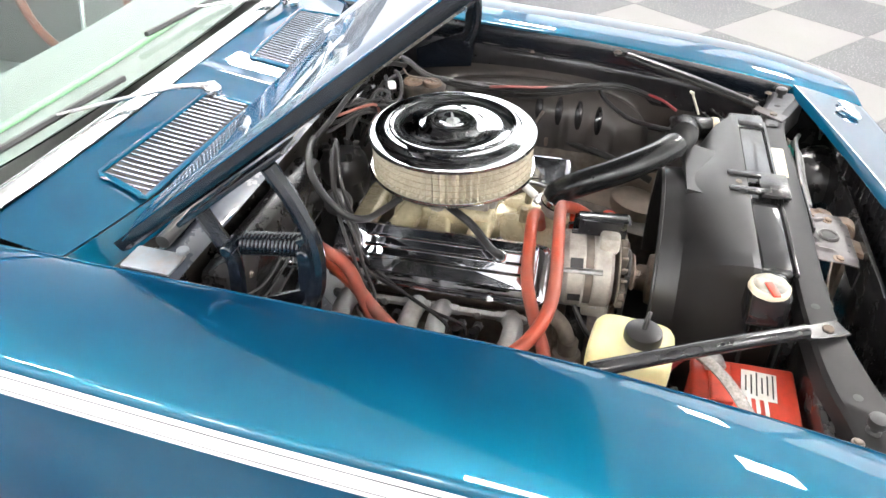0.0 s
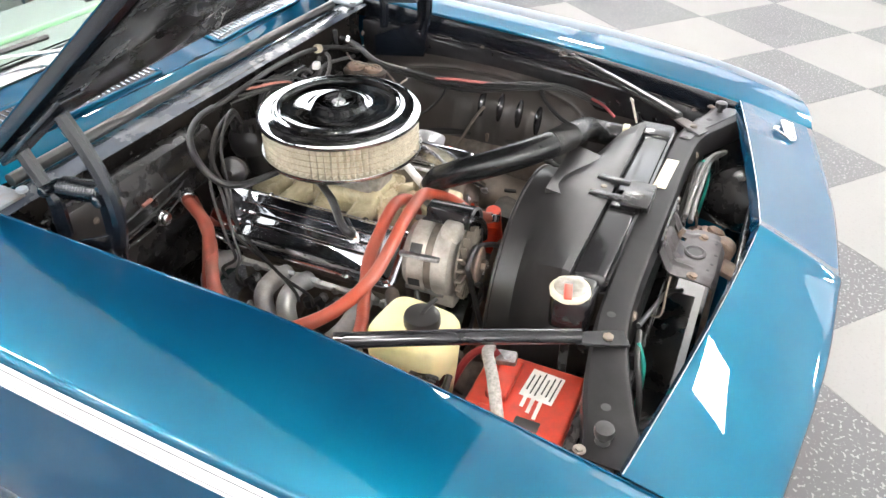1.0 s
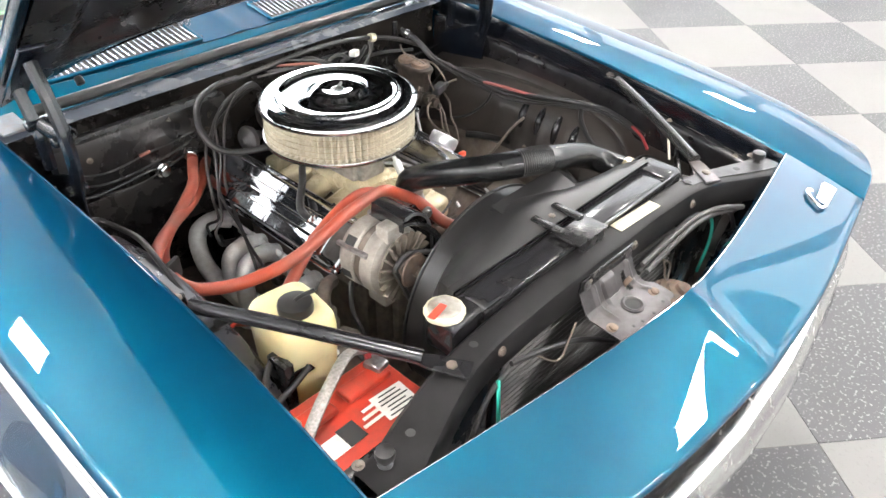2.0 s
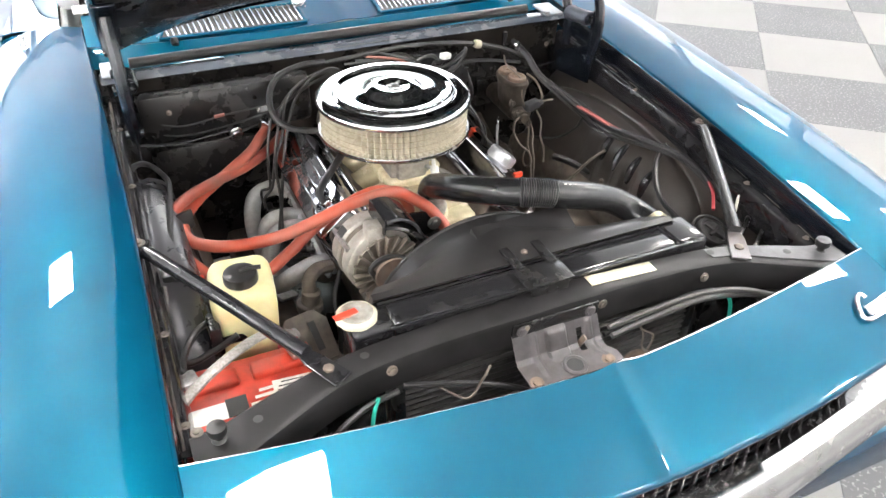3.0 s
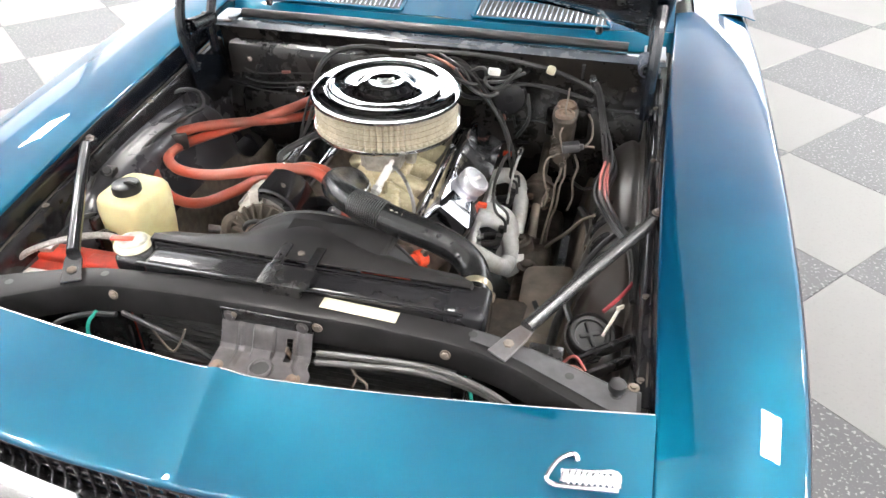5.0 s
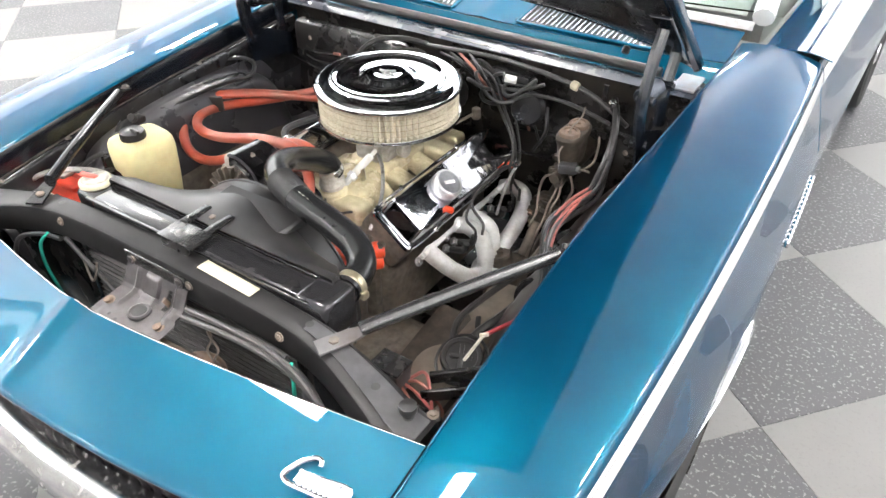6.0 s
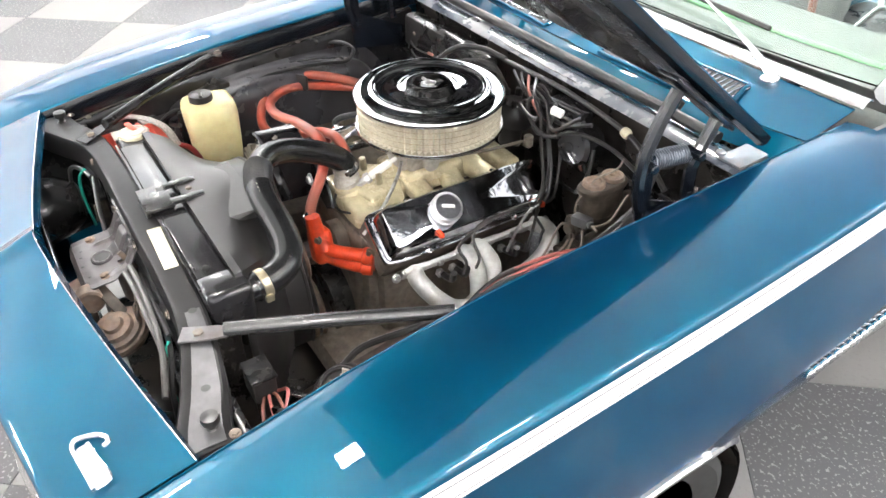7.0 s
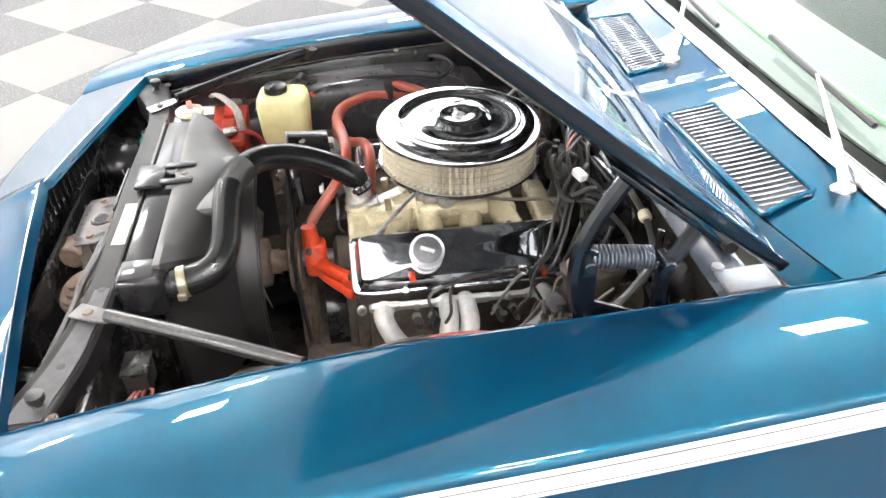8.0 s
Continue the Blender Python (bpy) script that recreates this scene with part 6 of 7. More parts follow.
def build_latch():
    la = thing("hood_latch", (0, -0.06, 0.66), "grey pressed-steel bonnet latch plate with rust spots", "hood latch")
    W, X0 = 0.083, -0.012
    prof = [(-0.024, 0.776), (-0.030, 0.766), (-0.038, 0.750), (-0.046, 0.736), (-0.054, 0.730), (-0.075, 0.728), (-0.105, 0.726), (-0.128, 0.722), (-0.135, 0.710), (-0.137, 0.66)]

    def soft(x, a, b, w=0.004):
        """1 between a and b, falling to 0 over w."""
        return max(0.0, min(1.0, (x - a) / w, (b - x) / w))

    def g(u, v):
        x = (2 * u - 1) * W
        k = v * (len(prof) - 1)
        i = min(int(k), len(prof) - 2)
        y = prof[i][0] + (prof[i + 1][0] - prof[i][0]) * (k - i)
        z = prof[i][1] + (prof[i + 1][1] - prof[i][1]) * (k - i)
        up = 0.0
        for c in (-0.045, 0.062):
            up += 0.006 * math.exp(-((x - c) / 0.0045) ** 2) * soft(v, 0.03, 0.62, 0.05)
        up += 0.007 * soft(x, -0.023, 0.017) * soft(v, 0.02, 0.52, 0.08)
        up += 0.003 * soft(x, -0.07, 0.07, 0.01) * soft(v, 0.66, 0.98, 0.06)
        ear = 1 + 0.14 * soft(v, 0.52, 0.80, 0.06) * (u > 0.5) - 0.16 * max(0.0, v - 0.80) / 0.2
        return X0 + x * ear, y - up * 0.8, z + up * (0.7 if v > 0.35 else 0.35)
    nu, nv = 84, 46
    pv, pf = grid(g, nu, nv)
    # the lever's slot goes through the plate
    def in_slot(q):
        c = [sum(pv[i][a] for i in q) / len(q) for a in range(3)]
        return abs(c[0] - 0.031) < 0.0055 and -0.062 < c[1] < -0.034
    part("latch_plate", (pv, [q for q in pf if not in_slot(q)]), PLATE_DARK, la, smooth=40, solid=0.0025)
    part("latch_flange", block((X0, -0.0265, 0.786), (2 * W, 0.005, 0.030), 0.001, (4, 0, 0)), BLACK, la, "black painted upper flange")
    for x in (-0.066, 0.066):
        part("bolt", bolt((X0 + x, -0.030, 0.786), (0, -1, 0.1), 0.007, 0.005), PLATE_DARK, la)
        part("bolt", bolt((X0 + x * 1.05, -0.095, 0.728), (0, -0.2, 1), 0.008, 0.006), RUSTY, la)
    # Holes are dark discs that paint their inner shade.
    for x, y in ((-0.05, -0.118), (0.045, -0.120), (-0.028, -0.122), (0.005, -0.125)):
        part("plate_hole", lathe([(0.0035, 0), (0.0001, 0.0006)], (x, y, 0.7285), (0, -0.15, 1), 14), PRINT_HOLE_DARK, la)
    part("latch_hole", lathe([(0.022, 0), (0.0215, 0.005), (0.018, 0.007), (0.0145, 0.005), (0.0145, 0.0015)], (-0.004, -0.086, 0.728), (0, -0.05, 1), 28), PLATE_DARK, la)
    # The socket's shaded inside is a flat dark disc.
    part("latch_socket", lathe([(0.0145, 0), (0.0001, 0.0005)], (-0.004, -0.086, 0.7325), (0, -0.05, 1), 20), PRINT_HOLE_DARK, la)
    part("release_lever", block((0.031, -0.044, 0.730), (0.004, 0.010, 0.055), 0.001, (24, 0, 6)), RUSTY, la, "rusty release lever")
    part("latch_bracket", join(block((0.02, -0.16, 0.69), (0.05, 0.06, 0.012), 0.003, (20, 0, 0)), block((0.02, -0.135, 0.60), (0.05, 0.012, 0.20), 0.003), rod((0.055, -0.13, 0.70), (0.09, -0.135, 0.70), 0.026)), RUSTY, la)
    # horn below the nose
    ho = thing("horn", (0.14, -0.10, 0.55), "round rusty horn behind the nose panel", "horn")
    part("horn_body", lathe([(0.02, -0.02), (0.05, -0.015), (0.056, 0.0), (0.053, 0.006), (0.047, 0.007), (0.045, 0.014), (0.034, 0.015), (0.031, 0.024), (0.02, 0.026), (0.017, 0.034), (0.006, 0.036)], (0.15, -0.105, 0.66), (0.2, -0.3, 1), 28), RUSTY, ho)
    part("horn_bracket", block((0.10, -0.10, 0.70), (0.10, 0.022, 0.005), 0.001, (0, 25, 20)), CAST_BROWN, ho)


build_latch()


def build_battery():
    ba = thing("battery", (-0.508, 0.105, 0.50), "red plastic battery with paper labels beside the radiator", "battery")
    part("case", block((-0.508, 0.103, 0.588), (0.235, 0.164, 0.18), 0.012, seg=3), BATTERY_RED, ba)
    part("cover", block((-0.508, 0.103, 0.686), (0.240, 0.168, 0.022), 0.007, seg=3), BATTERY_RED, ba, "red moulded cover")
    for x in (-0.565, -0.451):
        part("vent_cap", block((x, 0.142, 0.701), (0.092, 0.036, 0.014), 0.005, seg=3), BATTERY_RED, ba, "red vent cap strip")
    part("paper_label", block((-0.440, 0.080, 0.6978), (0.064, 0.056, 0.0012), 0.0003, (0, 0, -4)), LABEL_WHITE, ba)
    part("paper_label", block((-0.575, 0.076, 0.6978), (0.062, 0.036, 0.0012), 0.0003), LABEL_WHITE, ba)
    for k in range(6):
        part("print_bar", block((-0.440 + 0.002 * (k % 2), 0.058 + 0.0085 * k, 0.6987), (0.054 - 0.009 * (k % 3), 0.0024, 0.0008), 0, (0, 0, -4)), PRINT_HOLE_DARK, ba)
    part("print_bar", block((-0.533, 0.078, 0.6986), (0.034, 0.040, 0.0008), 0), PRINT_HOLE_DARK, ba)
    for k in range(3):
        part("print_bar", block((-0.492 + 0.006 * k, 0.072 + 0.013 * k, 0.6980), (0.040 - 0.006 * k, 0.006, 0.001), 0), LABEL_WHITE, ba)
    for x in (-0.600, -0.418):
        post = part("terminal", rod((x, 0.150, 0.695), (x, 0.150, 0.718), 0.009), STEEL, ba, "grey lead terminal post")
        part("terminal_clamp", block((x + 0.004, 0.153, 0.710), (0.030, 0.036, 0.014), 0.005, (0, 0, 12)), STEEL, post)
    part("hold_down", tube([(-0.638, 0.075, 0.665), (-0.622, 0.084, 0.715), (-0.575, 0.108, 0.744), (-0.51, 0.142, 0.756), (-0.455, 0.172, 0.748), (-0.405, 0.186, 0.715)], 0.0105, 8, 6, flat=0.45), BRAID, ba, "grey ribbed hold-down strap")
    part("cable", tube([(-0.418, 0.165, 0.712), (-0.408, 0.19, 0.714), (-0.42, 0.225, 0.68), (-0.44, 0.26, 0.58)], 0.007, 8, 6), WIRE_RED, ba, "red battery cable")
    part("cable", tube([(-0.60, 0.165, 0.712), (-0.615, 0.20, 0.712), (-0.60, 0.25, 0.70), (-0.57, 0.28, 0.64), (-0.55, 0.30, 0.55)], 0.0065, 8, 6), RUBBER, ba, "black battery cable")
    part("tray", block((-0.508, 0.103, 0.492), (0.26, 0.20, 0.015), 0.004), BLACK, ba)


build_battery()


def build_bottle():
    bo = thing("overflow_bottle", (-0.47, 0.30, 0.59), "yellowed plastic coolant overflow bottle with a black cap", "bottle")
    def g(u, v):
        prof = [(0.74, 0.585), (0.82, 0.59), (0.87, 0.605), (0.95, 0.67), (1.0, 0.735), (1.0, 0.750), (0.97, 0.765), (0.90, 0.774), (0.75, 0.778), (0.4, 0.780), (0.001, 0.781)]
        k, z = prof[int(round(v * 10))]
        a = 2 * math.pi * u
        cx, cy = math.cos(a), math.sin(a)
        x = math.copysign(abs(cx) ** 0.42, cx) * 0.058 * k
        y = math.copysign(abs(cy) ** 0.42, cy) * 0.068 * k
        th = math.radians(-6)
        return -0.472 + x * math.cos(th) - y * math.sin(th), 0.296 + x * math.sin(th) + y * math.cos(th) - 0.02 * (z - 0.77), z + 0.010
    part("bottle_body", grid(g, 48, 11, loop=True), BOTTLE, bo, "yellowed translucent plastic body", smooth=55)
    cap = part("bottle_cap", lathe([(0.030, 0.786), (0.0305, 0.800), (0.029, 0.806), (0.024, 0.808), (0.0001, 0.808)], (-0.472, 0.281, 0), (0, 0, 1), 40), PLASTIC, bo, "black screw cap")
    part("cap_spout", tube([(-0.472, 0.281, 0.808), (-0.458, 0.278, 0.813), (-0.436, 0.273, 0.814)], 0.004, 8, 4), PLASTIC, cap)
    part("bottle_bracket", join(block((-0.535, 0.25, 0.69), (0.02, 0.05, 0.10), 0.004), block((-0.50, 0.235, 0.70), (0.06, 0.004, 0.018), 0.001)), BLACK, bo)
    part("pickup_hose", tube([(-0.53, 0.28, 0.72), (-0.57, 0.24, 0.73), (-0.60, 0.20, 0.70), (-0.59, 0.16, 0.66)], 0.006, 8, 6), RUBBER, bo, "thin black hose")


build_bottle()


def build_alternator():
    al = thing("alternator", (-0.2, 0.37, 0.63), "weathered cast aluminium alternator with a finned fan", "alternator")
    o = Vector((-0.190, 0.330, 0.706))
    ax = Vector((-0.10, 1, 0.0)).normalized()
    part("front_case", lathe([(0.03, 0.0), (0.060, 0.002), (0.0675, 0.008), (0.0685, 0.034), (0.066, 0.038)], o + ax * 0.008, ax, 36), ALUM, al)
    part("stator", lathe([(0.0635, 0.0), (0.0635, 0.014)], o + ax * 0.046, ax, 36), GRIMY, al)
    part("rear_case", lathe([(0.066, 0.0), (0.069, 0.004), (0.068, 0.030), (0.058, 0.042), (0.02, 0.046)], o + ax * 0.060, ax, 36), ALUM, al)
    for q in (0.2, 1.1, 2.0, 2.9, 3.9, 5.0):
        d0, a0, b0 = axes_of(ax)
        rr = a0 * math.cos(q) + b0 * math.sin(q)
        # Slots are dark blocks on the case, painting shaded openings.
        part("case_slot", move(block((0, 0, 0), (0.002, 0.018, 0.022), 0.0006, seg=1), frame_of(o + ax * 0.076 + rr * 0.0688, rr, rr.cross(ax))), PRINT_HOLE_DARK, al)
    fan = part("cooling_fan", lathe([(0.022, 0), (0.060, -0.003), (0.062, 0.000), (0.022, 0.003)], o + ax * 0.002, ax, 30), FAN_METAL, al, "finned cooling fan")
    d, a, b = axes_of(ax)
    for k in range(20):
        an = 2 * math.pi * k / 20
        r = a * math.cos(an) + b * math.sin(an)
        t = -a * math.sin(an) + b * math.cos(an)
        part("fan_fin", move(block((0, 0, 0), (0.034, 0.011, 0.0042), 0.0008, seg=1), frame_of(o + r * 0.051 - ax * 0.007, r + t * 0.22, ax)), FAN_METAL, fan)
    part("pulley", lathe([(0.010, -0.002), (0.032, 0.0), (0.034, 0.003), (0.026, 0.010), (0.034, 0.017), (0.032, 0.02)], o - ax * 0.030, ax, 32), RUSTY, al, "rusty pulley")
    part("pulley_nut", join(lathe([(0.011, 0), (0.011, 0.010), (0.005, 0.012)], o - ax * 0.030, -ax, 6), rod(tuple(o - ax * 0.04), tuple(o - ax * 0.046), 0.004)), RUSTY, al)
    for q in (0.5, 2.1, 3.7, 5.2):
        rr = a * math.cos(q) + b * math.sin(q)
        part("through_bolt", rod(tuple(o + ax * 0.03 + rr * 0.069), tuple(o + ax * 0.106 + rr * 0.064), 0.0055, 8), STEEL, al)
    part("mount_ear", block((-0.203, 0.350, 0.775), (0.034, 0.036, 0.034), 0.008), ALUM, al)
    part("mount_ear", block((-0.215, 0.36, 0.635), (0.03, 0.05, 0.03), 0.006), ALUM, al)
    part("adjuster", tube([(-0.188, 0.338, 0.788), (-0.160, 0.335, 0.782), (-0.128, 0.333, 0.760), (-0.098, 0.335, 0.722), (-0.085, 0.34, 0.69)], 0.012, 8, 5, flat=0.35), BLACK, al)
    al.scale = (1.09, 1.09, 1.09)
    al.location = al.location + Vector((0.003, 0.0, -0.010))


build_alternator()


def build_hoses():
    up = thing("radiator_hose", (0.15, 0.25, 0.74), "black rubber upper radiator hose with a ribbed middle", "hose")
    pts = [(-0.022, 0.478, 0.740), (-0.026, 0.462, 0.772), (-0.030, 0.412, 0.805), (-0.020, 0.340, 0.838), (0.012, 0.282, 0.858), (0.055, 0.245, 0.865), (0.100, 0.226, 0.864), (0.152, 0.215, 0.853), (0.215, 0.214, 0.834), (0.262, 0.211, 0.815), (0.294, 0.195, 0.798), (0.310, 0.165, 0.789), (0.318, 0.120, 0.786)]
    part("hose", tube(pts, 0.0278, 20, 8), HOSE_BLACK, up)
    line = path_points(pts, 12)
    i0, i1 = 62, 78
    ribs = []
    for i in range(i0, i1):
        ribs.append(lathe([(0.0279, -0.0016), (0.0294, 0), (0.0279, 0.0016)], line[i], line[i + 1] - line[i], 18))
    part("ribs", join(*ribs), RUBBER, up)
    part("printed_line", join(*[block(tuple(line[i] + Vector((-0.002, -0.006, 0.0275))), (0.006, 0.003, 0.0008), 0, (0, 6, 0)) for i in range(82, 104, 2)]), WIRE_WHITE, up, "faint white printed marks")
    part("hose_clamp", join(rod((0.315, 0.146, 0.787), (0.317, 0.130, 0.786), 0.0298, 24), block((0.344, 0.138, 0.775), (0.014, 0.016, 0.014), 0.003)), BRASS, up, "dull brass hose clamp")
    part("hose_clamp", rod((-0.022, 0.476, 0.744), (-0.024, 0.470, 0.757), 0.0298, 24), CHROME_WORN, up)
    h1 = thing("heater_hose", (-0.4, 0.6, 0.6), "red rubber heater hose looping beside the engine", "hose", "heater hoses")
    part("hose", tube([(-0.25, 0.985, 0.735), (-0.300, 0.90, 0.740), (-0.340, 0.835, 0.738), (-0.413, 0.775, 0.724), (-0.480, 0.720, 0.712), (-0.522, 0.645, 0.718), (-0.538, 0.570, 0.728), (-0.527, 0.518, 0.730), (-0.481, 0.473, 0.736), (-0.422, 0.446, 0.745), (-0.356, 0.436, 0.755), (-0.290, 0.438, 0.770), (-0.225, 0.444, 0.785), (-0.155, 0.450, 0.791), (-0.115, 0.451, 0.789), (-0.084, 0.446, 0.772), (-0.045, 0.421, 0.744), (-0.019, 0.383, 0.705), (-0.002, 0.366, 0.690), (0.018, 0.354, 0.678), (0.034, 0.352, 0.676)], 0.0127, 14, 8), HOSE_RED, h1)
    h2 = thing("heater_hose", (-0.4, 0.5, 0.6), "faded red heater hose dipping behind the bottle", "hose", "heater hoses")
    part("hose", tube([(-0.22, 0.985, 0.70), (-0.285, 0.90, 0.700), (-0.36, 0.815, 0.712), (-0.44, 0.745, 0.728), (-0.510, 0.675, 0.742), (-0.553, 0.605, 0.750), (-0.566, 0.545, 0.745), (-0.553, 0.490, 0.726), (-0.520, 0.452, 0.697), (-0.470, 0.432, 0.674), (-0.410, 0.440, 0.668), (-0.340, 0.470, 0.690), (-0.280, 0.492, 0.720), (-0.21, 0.500, 0.750), (-0.15, 0.505, 0.765), (-0.105, 0.505, 0.757), (-0.075, 0.50, 0.735), (-0.065, 0.495, 0.700)], 0.0127, 14, 8), HOSE_RED, h2)
    part("hose_clip", move(block((0, 0, 0), (0.07, 0.012, 0.045), 0.006), pose(-0.545, 0.580, 0.740, 0, 0, 25)), RUBBER, h2, "black clip holding the pair")
    part("hose_clamp", rod((-0.275, 0.945, 0.757), (-0.285, 0.93, 0.750), 0.0168, 18), CHROME_WORN, h1)
    h3 = thing("frame_hose", (0.48, 0.5, 0.58), "black rubber hose bent along the ribbed inner fender", "hose")
    part("hose", tube([(0.47, 0.74, 0.60), (0.488, 0.69, 0.606), (0.505, 0.59, 0.612), (0.505, 0.49, 0.610), (0.485, 0.40, 0.600), (0.462, 0.33, 0.585), (0.452, 0.25, 0.55)], 0.010, 10, 7), RUBBER, h3)
    part("hose_clip", block((0.507, 0.55, 0.610), (0.03, 0.012, 0.028), 0.004), GRIMY, h3)


build_hoses()


def build_brakes():
    mc = thing("brake_master_cylinder", (0.40, 0.95, 0.68), "grimy brown cast brake master cylinder on the firewall", "brake cylinder")
    def oval(z, k):
        return [(0.398 + 0.031 * k * math.copysign(abs(math.cos(a)) ** 0.7, math.cos(a)), 0.881 + 0.060 * k * math.copysign(abs(math.sin(a)) ** 0.8, math.sin(a)), z) for a in np.linspace(0, 2 * math.pi, 28, endpoint=False)]
    levels = [(0.700, 0.74), (0.712, 0.80), (0.740, 0.86), (0.772, 0.92), (0.780, 1.0), (0.786, 1.04), (0.792, 1.04), (0.796, 0.96), (0.797, 0.0)]
    part("reservoir", grid(lambda u, v: oval(*levels[int(round(v * 8))])[int(round(u * 28)) % 28], 28, 9, loop=True), CAST_BROWN, mc, "grimy cast reservoir", smooth=40)
    for y in (0.908, 0.855):
        part("reservoir_cap", lathe([(0.0255, 0), (0.0255, 0.006), (0.023, 0.0095), (0.017, 0.010), (0.015, 0.0075), (0.006, 0.0078), (0.004, 0.0105), (0.0001, 0.011)], (0.398, y, 0.796), (0, -0.06, 1), 26), RUSTY, mc, "rusty domed reservoir cap")
    part("bail_wire", tube([(0.398, 0.935, 0.835), (0.398, 0.918, 0.815), (0.398, 0.86, 0.810), (0.404, 0.835, 0.795), (0.394, 0.815, 0.765), (0.402, 0.806, 0.735)], 0.0024, 6, 6), LINE_TAN, mc, "thin bail wire")
    part("bore", join(rod((0.398, 1.0, 0.712), (0.398, 0.835, 0.705), 0.027), rod((0.398, 0.836, 0.705), (0.398, 0.805, 0.7035), 0.021), rod((0.398, 0.806, 0.7035), (0.398, 0.792, 0.703), 0.014)), CAST_BROWN, mc)
    part("mount_plate", block((0.398, 0.986, 0.712), (0.115, 0.012, 0.085), 0.008), BLACK_DUSTY, mc)
    part("valve_block", join(block((0.424, 0.808, 0.735), (0.045, 0.026, 0.024), 0.005, (0, -8, 10)), rod((0.446, 0.806, 0.739), (0.456, 0.806, 0.741), 0.008, 6)), BARE_METAL_AND_SHEEN, mc, "worn metal valve block")
    part("valve_stud", tube([(0.456, 0.806, 0.741), (0.470, 0.80, 0.746), (0.482, 0.795, 0.748)], 0.003, 6, 4), LINE_TAN, mc)
    for x, y, z in ((0.382, 0.815, 0.712), (0.414, 0.812, 0.712), (0.408, 0.797, 0.690), (0.38, 0.84, 0.735)):
        part("fitting_nut", bolt((x, y, z), (0.1, -1, 0.2), 0.0075, 0.010), CAST_BROWN, mc)
    routes = ([(0.400, 0.800, 0.712), (0.372, 0.800, 0.700), (0.364, 0.790, 0.672), (0.372, 0.765, 0.645), (0.384, 0.735, 0.632), (0.380, 0.715, 0.612), (0.372, 0.730, 0.596), (0.374, 0.750, 0.610), (0.384, 0.755, 0.640)],
              [(0.408, 0.795, 0.690), (0.406, 0.782, 0.668), (0.398, 0.770, 0.640), (0.398, 0.752, 0.612), (0.392, 0.730, 0.575), (0.384, 0.712, 0.530), (0.380, 0.70, 0.49)],
              [(0.416, 0.796, 0.690), (0.418, 0.780, 0.664), (0.410, 0.765, 0.640), (0.408, 0.745, 0.600), (0.398, 0.725, 0.560), (0.392, 0.705, 0.51)],
              [(0.436, 0.80, 0.72), (0.448, 0.79, 0.69), (0.440, 0.775, 0.655), (0.446, 0.76, 0.62), (0.436, 0.74, 0.59)],
              [(0.436, 0.80, 0.735), (0.458, 0.815, 0.738), (0.472, 0.84, 0.750), (0.468, 0.87, 0.775), (0.456, 0.90, 0.785)],
              [(0.505, 0.565, 0.700), (0.478, 0.585, 0.668), (0.445, 0.615, 0.605), (0.415, 0.645, 0.555), (0.398, 0.665, 0.520)])
    for k, pts in enumerate(routes):
        part("brake_line", tube(pts, 0.0029 if k < 5 else 0.0042, 8, 7), LINE_TAN, mc, "dusty bent brake line")
    sb = thing("steering_gear", (0.37, 0.80, 0.42), "grimy steering gear and coupling below the cylinder", "steering gear")
    ax = Vector((0.0, 0.90, 0.44)).normalized()
    cc = Vector((0.352, 0.846, 0.566))
    part("steering_shaft", rod(tuple(cc + ax * 0.17), tuple(cc + ax * 0.035), 0.013), CAST_BROWN, sb)
    cp = part("coupling", lathe([(0.014, -0.040), (0.022, -0.034), (0.040, -0.026), (0.042, -0.014), (0.034, -0.010), (0.043, -0.004), (0.043, 0.004), (0.034, 0.010), (0.041, 0.014), (0.039, 0.026), (0.030, 0.032), (0.030, 0.044), (0.016, 0.050)], cc, ax, 24), CAST_BROWN, sb, "dusty flexible coupling")
    for a in (0.6, 2.2, 3.8, 5.4):
        part("bolt", bolt(tuple(cc - ax * 0.026 + Vector((math.cos(a), -0.44 * math.sin(a), 0.9 * math.sin(a))) * 0.029), tuple(-ax), 0.008, 0.010), RUSTY, cp)
    part("input_shaft", rod(tuple(cc - ax * 0.036), (0.354, 0.735, 0.492), 0.0115), DIRTY, sb)
    part("gear_box", join(block((0.36, 0.68, 0.45), (0.10, 0.14, 0.11), 0.025, (-15, 0, 0), seg=3), rod((0.34, 0.66, 0.50), (0.33, 0.66, 0.535), 0.032), bolt((0.33, 0.66, 0.535), (0, 0, 1), 0.012, 0.014)), CAST_BROWN, sb)
    tw = part("spring_tower", join(block((0.425, 0.42, 0.475), (0.13, 0.36, 0.07), 0.03, (8, -10, 0), seg=3), lathe([(0.075, -0.06), (0.07, 0.0), (0.055, 0.015), (0.03, 0.02)], (0.42, 0.28, 0.50), (0.1, -0.2, 1), 28)), DIRTY, sb, "dirt-caked spring tower")
    part("tower_bolt", bolt((0.36, 0.60, 0.50), (0, 0, 1), 0.016, 0.014), CAST_BROWN, tw)
    # Dark block paints the slot's shaded inside.
    part("tower_slot", block((0.405, 0.44, 0.512), (0.012, 0.034, 0.006), 0.002, (8, -10, 25)), PRINT_HOLE_DARK, tw)
    part("frame_rail", join(block((0.375, 0.45, 0.40), (0.10, 1.0, 0.12), 0.02), block((0.36, 0.32, 0.46), (0.14, 0.30, 0.05), 0.02, (10, 0, 0))), CAST_BROWN, sb, "grimy chassis rail")
    rr = thing("chassis_rail", (-0.375, 0.45, 0.34), "grimy chassis rail and crossmember under the engine", "chassis rail")
